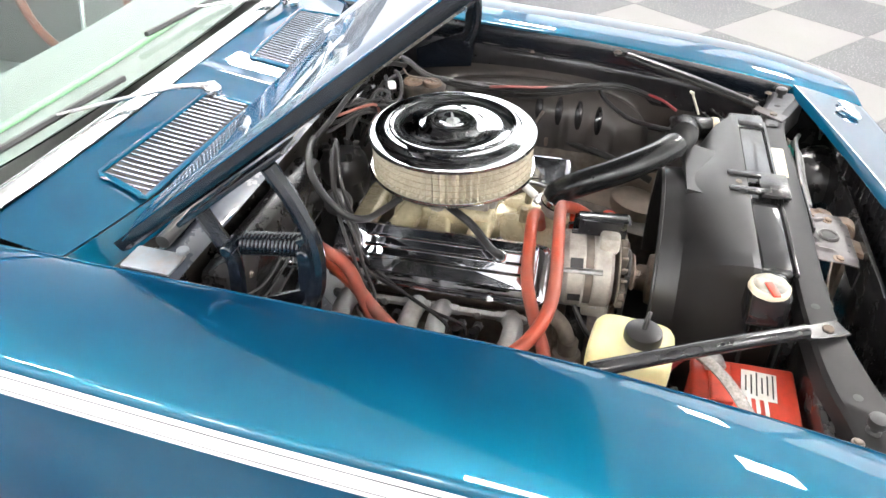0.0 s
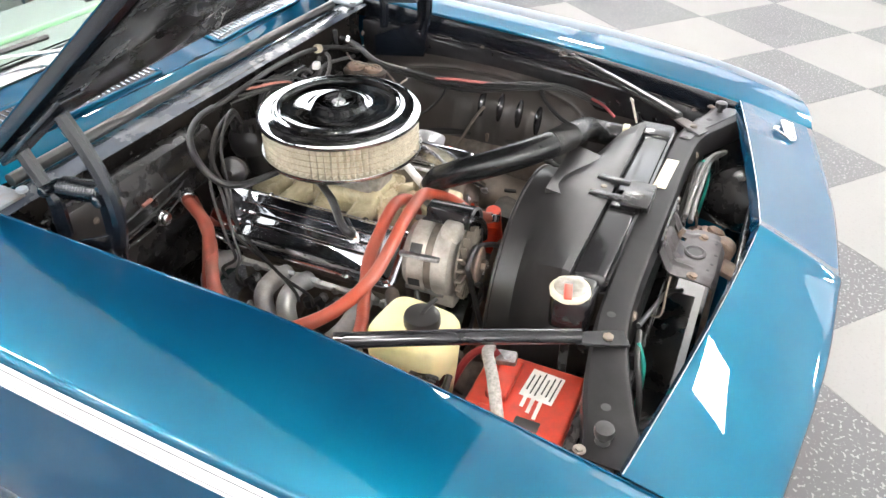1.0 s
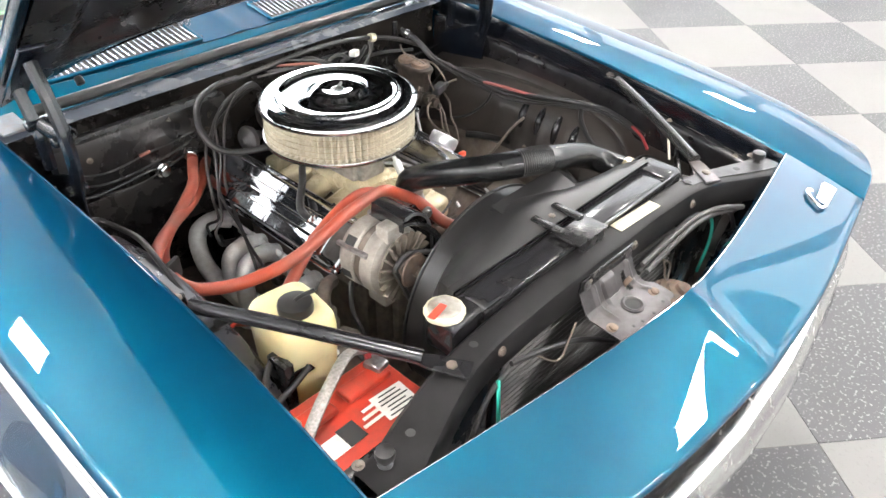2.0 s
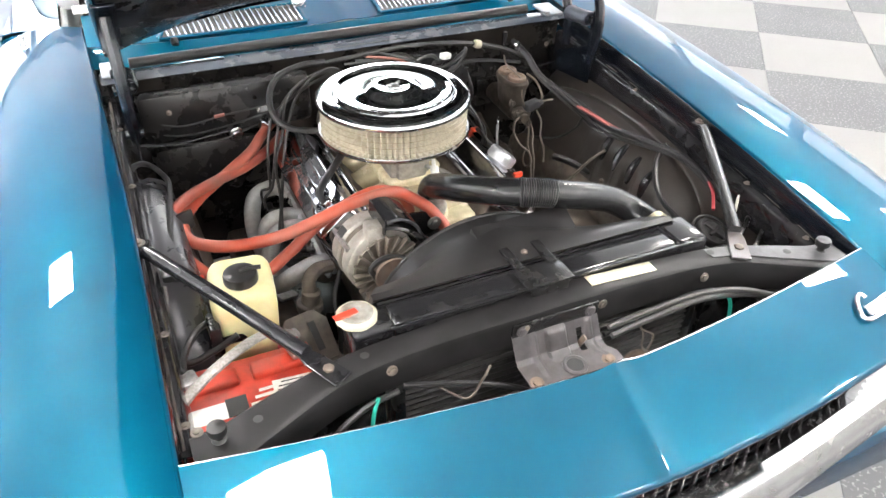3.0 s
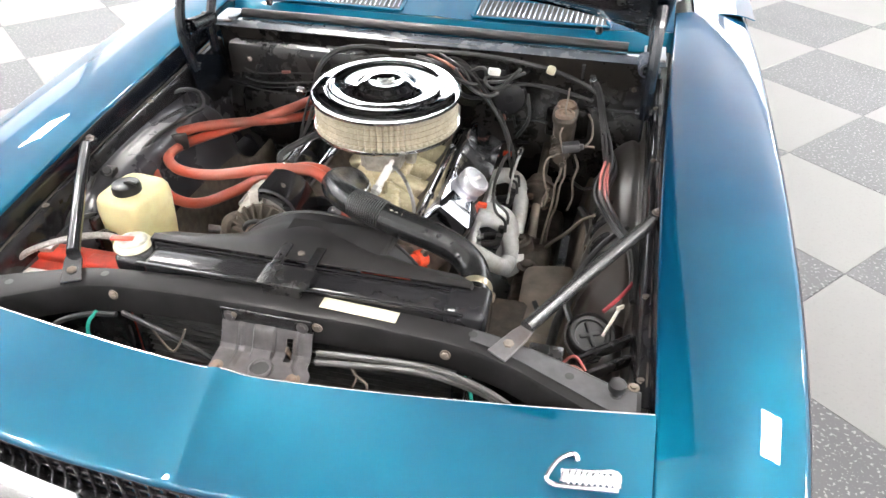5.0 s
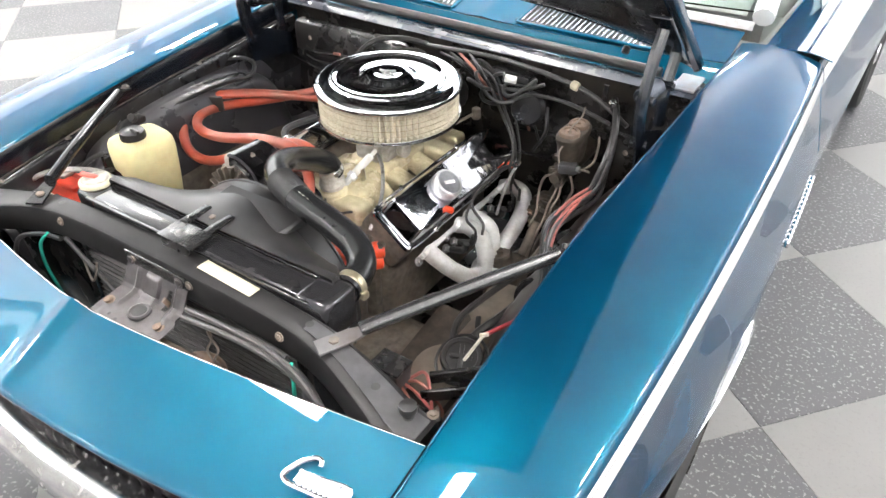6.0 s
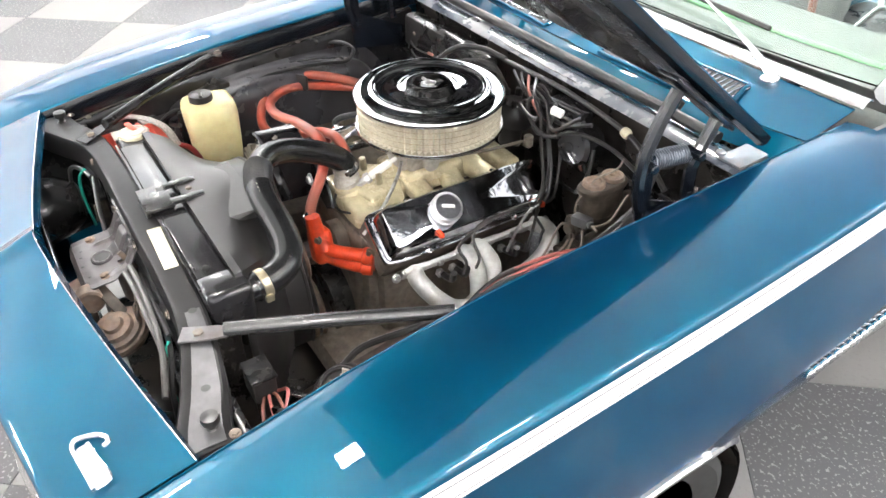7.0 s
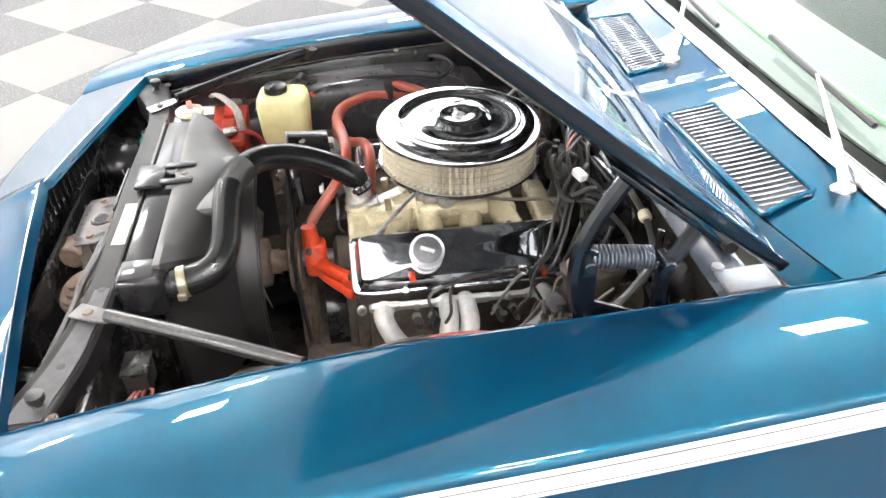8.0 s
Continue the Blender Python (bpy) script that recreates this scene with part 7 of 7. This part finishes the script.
    part("rail", block((-0.375, 0.45, 0.40), (0.10, 1.0, 0.12), 0.02), GRIMY, rr)
    part("crossmember", block((0, 0.42, 0.30), (0.85, 0.22, 0.10), 0.03), GRIMY, rr)
    # Unseen dark sheet added below the engine to keep the bay black.
    part("added_dark_underpan", block((0, 0.45, 0.24), (1.0, 1.1, 0.01), 0.002), BLACK_DUSTY, rr)


build_brakes()


def build_passenger_low():
    """Grimy brackets and a pipe seen down between bottle, radiator and alternator."""
    bk = thing("side_bracket", (-0.36, 0.27, 0.52), "grimy slotted steel bracket below the bottle", "bracket")
    part("bracket_plate", plate([(-0.045, -0.05), (0.045, -0.05), (0.05, 0.03), (0.03, 0.055), (-0.03, 0.055), (-0.05, 0.03)], 0.006, frame_of((-0.365, 0.285, 0.60), (1, 0.2, 0), (-0.1, 0.75, 0.65)), 0.001), GRIMY, bk)
    # Dark plate on the bracket paints a shaded slot.
    part("bracket_slot", plate([(-0.007, -0.03), (0.007, -0.03), (0.007, 0.03), (-0.007, 0.03)], 0.002, frame_of((-0.350, 0.284, 0.6085), (1, 0.2, 0), (-0.1, 0.75, 0.65)), 0), PRINT_HOLE_DARK, bk)
    part("bracket_foot", block((-0.36, 0.24, 0.545), (0.11, 0.05, 0.05), 0.008, (0, 0, 12)), GRIMY, bk)
    part("bracket_bolt", bolt((-0.39, 0.30, 0.618), (0, -0.6, 0.8), 0.008, 0.008), STEEL, bk)
    pt = thing("side_clutter", (-0.33, 0.40, 0.50), "grimy clamps and pipe joints beside the engine", "pipe joint")
    part("joint", join(rod((-0.335, 0.40, 0.55), (-0.325, 0.40, 0.63), 0.020), rod((-0.332, 0.40, 0.58), (-0.331, 0.40, 0.60), 0.028)), GRIMY, pt)
    part("elbow", tube([(-0.33, 0.40, 0.62), (-0.325, 0.41, 0.650), (-0.30, 0.43, 0.655), (-0.27, 0.45, 0.64)], 0.015, 10, 5), GRIMY, pt)
    part("strap", block((-0.37, 0.43, 0.605), (0.05, 0.02, 0.008), 0.002, (10, 20, 30)), STEEL, pt)
    part("wire", tube([(-0.26, 0.40, 0.66), (-0.285, 0.37, 0.62), (-0.29, 0.33, 0.57), (-0.30, 0.30, 0.50)], 0.005, 8, 6), RUBBER, pt)


build_passenger_low()


def build_wiring():
    """Plug leads, cables and small wires."""
    ld = thing("plug_leads", (EX, 0.95, 0.60), "black spark plug leads looping from the distributor", "ignition leads")
    L = []
    for k, y in enumerate((0.585, 0.62, 0.765, 0.80)):
        d = 0.011 * k
        low = [(0.264, 0.77, 0.690), (0.262, 0.67, 0.684), (0.272, 0.60 + 0.03 * k, 0.668)] if k < 2 else [(0.285, (0.84 + y) / 2, 0.640 - 0.004 * k)]
        L.append([(EX + 0.03, 0.955, 0.815), (0.06, 0.962 - d, 0.868), (0.125, 0.95 - d, 0.862 - 0.004 * k), (0.190 + 0.004 * k, 0.925 - 1.6 * d, 0.800), (0.240 + 0.005 * k, 0.90 - 2 * d, 0.735), (0.268 + 0.004 * k, 0.86 - 2 * d, 0.690), *low, (0.298, y + 0.012, 0.628), (0.303, y, 0.604)])
    for k, y in enumerate((0.60, 0.635, 0.78, 0.815)):
        L.append([(EX - 0.03, 0.955, 0.815), (-0.085, 0.940, 0.868 - 0.004 * k), (-0.150 - 0.006 * k, 0.915, 0.872 - 0.008 * k), (-0.210 - 0.014 * k, 0.885, 0.835 - 0.008 * k), (-0.245 - 0.014 * k, 0.850, 0.765), (-0.275 - 0.009 * k, 0.815, 0.70), (-0.31, (0.80 + y) / 2, 0.650), (-0.330, y + 0.012, 0.628), (-0.333, y, 0.604)])
    random.seed(5)
    for pts in L:
        part("plug_lead", tube([tuple(Vector(p) + Vector((random.uniform(-1, 1), random.uniform(-1, 1), random.uniform(-1, 1))) * (0.008 if 1 < i < len(pts) - 2 else 0)) for i, p in enumerate(pts)], 0.0036, 8, 7), LEAD, ld)
    for c in ((0.262, 0.83, 0.682), (0.248, 0.56, 0.690)):
        part("lead_clip", block(c, (0.023, 0.012, 0.013), 0.003), ORANGE, ld, "orange lead separator")
    vac = thing("vacuum_hose", (-0.2, 0.9, 0.7), "black vacuum hose curling from the firewall to the carburettor", "hose")
    part("hose", tube([(-0.10, 0.985, 0.872), (-0.17, 0.965, 0.880), (-0.235, 0.935, 0.872), (-0.268, 0.895, 0.842), (-0.268, 0.855, 0.805), (-0.24, 0.825, 0.785), (-0.195, 0.805, 0.780), (-0.14, 0.775, 0.785), (-0.08, 0.74, 0.785)], 0.0075, 10, 8), RUBBER, vac)
    cb = thing("hood_release_cable", (0.1, 1.0, 0.85), "black control cable with an ivory grommet along the firewall", "cable")
    part("cable", tube([(-0.11, 0.985, 0.868), (0.0, 0.975, 0.880), (0.12, 0.975, 0.885), (0.24, 0.98, 0.876), (0.34, 0.99, 0.856), (0.42, 0.98, 0.835), (0.50, 0.96, 0.80)], 0.0065, 8, 8), RUBBER, cb)
    part("grommet", lathe([(0.006, -0.012), (0.011, -0.009), (0.0125, 0), (0.011, 0.009), (0.006, 0.012)], (0.342, 0.990, 0.8555), (1, 0, -0.25), 16), IVORY, cb, "ivory plastic grommet")
    lm = thing("wiper_motor", (0.2, 0.97, 0.78), "black wiper motor with wiring on the firewall", "wiper motor")
    part("motor_can", join(lathe([(0.045, 0), (0.048, 0.006), (0.048, 0.06), (0.04, 0.07), (0.012, 0.073)], (0.235, 0.99, 0.785), (0.15, -1, 0.15), 28), block((0.17, 0.975, 0.835), (0.12, 0.05, 0.05), 0.008), rod((0.245, 0.918, 0.796), (0.246, 0.912, 0.797), 0.012)), BLACK_GLOSS, lm)
    for p in ([(0.11, 0.96, 0.85), (0.15, 0.93, 0.835), (0.22, 0.92, 0.84), (0.28, 0.945, 0.86)], [(0.10, 0.965, 0.83), (0.12, 0.91, 0.80), (0.18, 0.90, 0.80), (0.25, 0.93, 0.83), (0.34, 0.96, 0.82), (0.46, 0.95, 0.80)], [(0.29, 0.95, 0.80), (0.30, 0.93, 0.74), (0.27, 0.93, 0.68)]):
        part("motor_wire", tube(p, 0.005, 8, 7), RUBBER, lm)
    kn = thing("cable_coil", (0.15, 0.93, 0.84), "tangle of black cables looped beside the wiper motor", "cable")
    for k, (cx, cy, cz, ra, rb, tilt) in enumerate(((0.135, 0.905, 0.850, 0.050, 0.034, 0.2), (0.165, 0.915, 0.835, 0.062, 0.040, -0.3), (0.225, 0.92, 0.850, 0.045, 0.030, 0.4))):
        part("cable", tube([(cx + ra * math.cos(q), cy + rb * math.sin(q), cz + tilt * ra * math.cos(q) + 0.012 * math.sin(2 * q + k)) for q in np.linspace(0.4 * k, 0.4 * k + 5.4, 14)], 0.0048, 8, 4), RUBBER, kn)
    for k in range(4):
        part("cable", tube([(-0.05 + 0.03 * k, 0.975, 0.862 + 0.006 * k), (0.03 + 0.03 * k, 0.93 - 0.008 * k, 0.872), (0.10 + 0.02 * k, 0.92, 0.845 - 0.012 * k), (0.15 + 0.03 * k, 0.955, 0.80 - 0.015 * k), (0.17 + 0.03 * k, 0.98, 0.745 - 0.02 * k)], 0.0036, 8, 6), RUBBER if k != 2 else HOSE_OLD, kn)
    part("connector", block((0.205, 0.905, 0.872), (0.03, 0.018, 0.016), 0.003, (0, 10, 25)), LABEL_WHITE, kn, "pale plug connector")
    # loom along the driver's side
    lo = thing("wiring_loom", (0.52, 0.7, 0.7), "taped wiring loom with red and black wires on the inner fender", "wiring")
    base = [(0.45, 0.985, 0.850), (0.472, 0.945, 0.825), (0.494, 0.891, 0.778), (0.512, 0.80, 0.752), (0.520, 0.71, 0.742), (0.515, 0.61, 0.750), (0.518, 0.53, 0.756), (0.545, 0.44, 0.765), (0.588, 0.36, 0.758), (0.600, 0.25, 0.72)]
    spread = [0.6, 0.8, 1, 1.6, 2.4, 2.6, 2.0, 1.5, 1.2, 1]
    for k, mt in enumerate((RUBBER, RUBBER, RUBBER, RUBBER, LEAD, RUBBER, RUBBER)):
        o = Vector((0.006 * math.cos(k * 0.95), 0.0, 0.005 * math.sin(k * 0.95)))
        part("wire", tube([tuple(Vector(p) + o * spread[i] * (1 + 0.4 * math.sin(i * 2 + k))) for i, p in enumerate(base)], 0.0050 if k < 3 else 0.0032, 8, 7), mt, lo)
    for i in (0, 2, 4):
        part("loom_tape", tube([tuple(Vector(base[i]).lerp(Vector(base[i + 1]), 0.4)), tuple(Vector(base[i]).lerp(Vector(base[i + 1]), 0.6))], 0.011, 8, 1), RUBBER, lo)
    for dx, dz in ((0.007, 0.006), (-0.003, 0.009), (0.013, 0.002)):
        part("red_wire", tube([(0.516 + dx, 0.72, 0.744 + dz), (0.511 + dx, 0.66, 0.753 + dz), (0.510 + dx, 0.60, 0.757 + dz), (0.517 + dx, 0.53, 0.760 + dz), (0.538 + dx, 0.46, 0.764 + dz)], 0.0034, 8, 6), WIRE_PINK, lo, "faded red wire")
    part("branch", tube([(0.575, 0.43, 0.77), (0.53, 0.40, 0.74), (0.49, 0.33, 0.71), (0.475, 0.25, 0.70), (0.49, 0.20, 0.69)], 0.0065, 8, 7), RUBBER, lo)
    part("branch", tube([(0.60, 0.30, 0.74), (0.575, 0.25, 0.735), (0.545, 0.21, 0.722)], 0.004, 8, 6), WIRE_RED, lo, "red wire")
    part("branch", tube([(0.44, 0.80, 0.64), (0.47, 0.74, 0.66), (0.50, 0.70, 0.70), (0.505, 0.68, 0.74)], 0.004, 8, 6), RUBBER, lo)
    part("loom_clip", rod((0.452, 0.972, 0.848), (0.458, 0.962, 0.842), 0.012, 14), CHROME_WORN, lo, "bright loom clip")
    part("loom_clip", block((0.425, 0.985, 0.860), (0.012, 0.012, 0.045), 0.003), BLACK_GLOSS, lo)
    # round regulator can behind the support
    rg = thing("horn_relay", (0.53, 0.18, 0.62), "round black relay can on a bracket with loose wires", "relay")
    part("can", lathe([(0.036, -0.05), (0.039, -0.045), (0.039, 0.0), (0.036, 0.004), (0.030, 0.004), (0.028, 0.0), (0.0001, 0.0)], (0.527, 0.176, 0.690), (0.15, -0.4, 1), 32), PLASTIC, rg)
    part("can_ridge", join(block((0.527, 0.174, 0.6925), (0.008, 0.05, 0.006), 0.002, (20, 0, 25)), block((0.527, 0.174, 0.6925), (0.04, 0.008, 0.006), 0.002, (20, 0, 25))), PLASTIC, rg)
    part("ring_wire", tube([(0.527 + 0.046 * math.cos(a), 0.176 + 0.046 * math.sin(a), 0.684 + 0.018 * math.sin(a)) for a in np.linspace(0, 5.2, 14)], 0.003, 6, 3), RUBBER, rg)
    part("mount_strip", join(block((0.565, 0.135, 0.705), (0.13, 0.010, 0.022), 0.002, (0, -8, 34)), block((0.585, 0.105, 0.700), (0.16, 0.008, 0.024), 0.002, (0, -8, 34))), BLACK, rg, "black mounting strips")
    part("prop_pin", join(rod((0.548, 0.150, 0.715), (0.570, 0.175, 0.765), 0.003), block((0.571, 0.176, 0.766), (0.016, 0.004, 0.008), 0.001, (0, 0, 40))), WIRE_WHITE, rg, "pale split pin")
    jb = thing("junction_box", (0.45, 0.07, 0.68), "grey junction box behind the radiator support", "junction box")
    part("box", block((0.455, 0.065, 0.700), (0.056, 0.042, 0.05), 0.006), PLASTIC, jb)
    part("lid", block((0.455, 0.065, 0.728), (0.060, 0.046, 0.008), 0.003), BLACK, jb)
    for k in range(4):
        part("wire", tube([(0.48, 0.06 + 0.008 * k, 0.69), (0.51, 0.045 + 0.016 * k, 0.685 + 0.007 * k), (0.54 + 0.006 * k, 0.04 + 0.018 * (k % 3), 0.675 - 0.008 * k), (0.55, 0.07 - 0.01 * k, 0.64), (0.52, 0.06, 0.60)], 0.003, 6, 6), WIRE_PINK if k % 2 else HOSE_OLD, jb)
    # thin lines in front of the condenser
    gc = thing("hood_cable", (0.2, -0.04, 0.76), "pair of grey sheathed cables along the support bar", "cable")
    for k in (0, 1):
        part("cable", tube([(0.085, -0.048 - 0.012 * k, 0.752 - 0.010 * k), (0.17, -0.048 - 0.010 * k, 0.760 - 0.008 * k), (0.27, -0.052 - 0.008 * k, 0.768 - 0.006 * k), (0.36, -0.062, 0.758 - 0.012 * k), (0.44, -0.085, 0.735)], 0.0055, 8, 6), CABLE_GREY, gc)
    fr = thing("front_wiring", (0, -0.05, 0.70), "loose wires and green leads in front of the condenser", "wiring")
    for sx in (-1, 1):
        part("green_wire", tube([(sx * 0.335, -0.045, 0.755), (sx * 0.350, -0.06, 0.73), (sx * 0.352, -0.065, 0.68), (sx * 0.34, -0.06, 0.60)], 0.0035, 8, 6), WIRE_GREEN, fr, "green wire")
        part("black_wire", tube([(sx * 0.30, -0.04, 0.75), (sx * 0.36, -0.05, 0.745), (sx * 0.42, -0.07, 0.72), (sx * 0.46, -0.08, 0.64)], 0.005, 8, 6), RUBBER, fr)
        part("lamp_back", lathe([(0.02, -0.06), (0.05, -0.05), (0.075, -0.01), (0.085, 0.03), (0.085, 0.05)], (sx * 0.44, -0.12, 0.62), (0, -1, 0.0), 28), BLACK, fr)
    for p, r in (([(-0.29, -0.035, 0.752), (-0.20, -0.05, 0.735), (-0.11, -0.06, 0.70), (-0.04, -0.08, 0.66)], 0.005), ([(0.08, -0.045, 0.735), (0.17, -0.045, 0.750), (0.26, -0.04, 0.758), (0.32, -0.04, 0.752)], 0.006), ([(0.08, -0.035, 0.722), (0.16, -0.035, 0.735), (0.22, -0.035, 0.752)], 0.006)):
        part("cross_tube", tube(p, r, 8, 6), RUBBER, fr)
    for p in ([(0.14, -0.05, 0.755), (0.15, -0.06, 0.735), (0.175, -0.065, 0.715), (0.165, -0.07, 0.69), (0.15, -0.07, 0.66)], [(0.14, -0.05, 0.755), (0.155, -0.06, 0.725), (0.15, -0.07, 0.70), (0.18, -0.07, 0.67)], [(-0.24, -0.04, 0.74), (-0.19, -0.06, 0.705), (-0.165, -0.06, 0.735), (-0.15, -0.06, 0.765)]):
        part("loose_wire", tube(p, 0.0022, 6, 6), GRIMY, fr)
    # passenger side cables
    sc = thing("side_cable", (-0.57, 0.5, 0.7), "black cable draped over the inner fender", "cable")
    part("cable", tube([(-0.615, 0.50, 0.795), (-0.618, 0.62, 0.802), (-0.607, 0.73, 0.805), (-0.575, 0.775, 0.785), (-0.545, 0.735, 0.765), (-0.545, 0.66, 0.775), (-0.557, 0.57, 0.775), (-0.567, 0.48, 0.765), (-0.555, 0.41, 0.750), (-0.545, 0.372, 0.744)], 0.006, 8, 8), RUBBER, sc)
    part("cable", tube([(-0.60, 0.34, 0.77), (-0.605, 0.28, 0.72), (-0.595, 0.22, 0.69), (-0.55, 0.215, 0.70), (-0.50, 0.22, 0.72)], 0.006, 8, 8), RUBBER, sc)
    part("plug", join(rod((-0.575, 0.36, 0.775), (-0.565, 0.345, 0.79), 0.010), block((-0.585, 0.375, 0.765), (0.03, 0.03, 0.02), 0.004)), PLASTIC, sc)
    part("connector", rod((-0.548, 0.372, 0.742), (-0.528, 0.376, 0.745), 0.005), RED_TAG, sc, "small red connector")
    he = thing("heater_pipe_end", (-0.355, 0.965, 0.74), "bright pipe stub on the black firewall", "pipe")
    part("stub", join(rod((-0.355, 0.965, 0.742), (-0.352, 0.925, 0.738), 0.014), rod((-0.354, 0.945, 0.740), (-0.353, 0.937, 0.739), 0.018)), CHROME_WORN, he)
    hb = thing("firewall_wires", (-0.35, 0.95, 0.75), "thin wires with copper tips across the heater cover", "wiring")
    part("copper_tip", rod((-0.40, 0.932, 0.797), (-0.375, 0.932, 0.799), 0.0042), HOSE_OLD, hb, "copper-coloured splice")
    for k in range(3):
        part("wire", tube([(-0.56, 0.96, 0.80 - 0.03 * k), (-0.48, 0.935, 0.785 - 0.025 * k), (-0.38, 0.935, 0.795 - 0.03 * k), (-0.27, 0.945, 0.80 - 0.02 * k), (-0.20, 0.96, 0.81 - 0.015 * k)], 0.0022, 6, 7), PRINT_HOLE_DARK, hb)


build_wiring()


def build_antenna():
    an = thing("aerial_base", (-0.782, 1.205, 0.905), "chrome aerial base on the fender", "aerial")
    part("base", lathe([(0.018, 0.0), (0.018, 0.006), (0.012, 0.012), (0.008, 0.03), (0.006, 0.045)], (-0.782, 1.205, 0.912), (0, 0, 1), 20), CHROME, an)


build_antenna()


# ---- the tiled floor, laid askew to the car ----
def build_floor():
    x0, x1, y0, y1 = ROOM
    floor = whole("floor", block(((x0 + x1) / 2, (y0 + y1) / 2, -0.057), (x1 - x0 + 0.4, y1 - y0 + 0.4, 0.106), 0), JOINT, "grey and white checkered vinyl tile floor", "floor", kind="structure")
    S, an, ox, oy = 0.635, math.radians(50), 0.2167, -0.2001
    ca, sa = math.cos(an), math.sin(an)
    h = S / 2 - 0.0008
    tile = ([(-h, -h, -0.004), (h, -h, -0.004), (h, h, -0.004), (-h, h, -0.004), (-h, -h, -0.0005), (h, -h, -0.0005), (h, h, -0.0005), (-h, h, -0.0005),
             (-h + 0.001, -h + 0.001, 0), (h - 0.001, -h + 0.001, 0), (h - 0.001, h - 0.001, 0), (-h + 0.001, h - 0.001, 0)],
            [(0, 1, 5, 4), (1, 2, 6, 5), (2, 3, 7, 6), (3, 0, 4, 7), (4, 5, 9, 8), (5, 6, 10, 9), (6, 7, 11, 10), (7, 4, 8, 11), (8, 9, 10, 11)])
    data = []
    for nm, mt in (("dark_tile", TILE_GREY), ("light_tile", TILE_LIGHT)):
        me = bpy.data.meshes.new(nm)
        me.from_pydata(*[tile[0], [], tile[1]])
        me.materials.append(mt)
        data.append(me)
    rest = [[], []]
    cells = []
    for i in range(-22, 24):
        for j in range(-22, 24):
            u, v = (i + 0.5 + ox) * S, (j + 0.5 + oy) * S
            x, y = u * ca - v * sa, u * sa + v * ca
            if x0 - 0.3 < x < x1 + 0.3 and y0 - 0.3 < y < y1 + 0.3:
                cells.append((math.hypot(x, y - 0.9), i, j, x, y))
    cells.sort()
    for n, (_, i, j, x, y) in enumerate(cells):
        k = (i + j) % 2
        m = pose(x, y, 0, 0, 0, 50)
        if n < 290:
            ob = new("tile", data[k])
            ob.parent = floor
            ob.matrix_basis = m
        else:
            rest[k].append(move(tile, m))
    for k, mt in ((0, TILE_GREY), (1, TILE_LIGHT)):
        part("far_tiles", join(*rest[k]), mt, floor, kind="stuff")


build_floor()
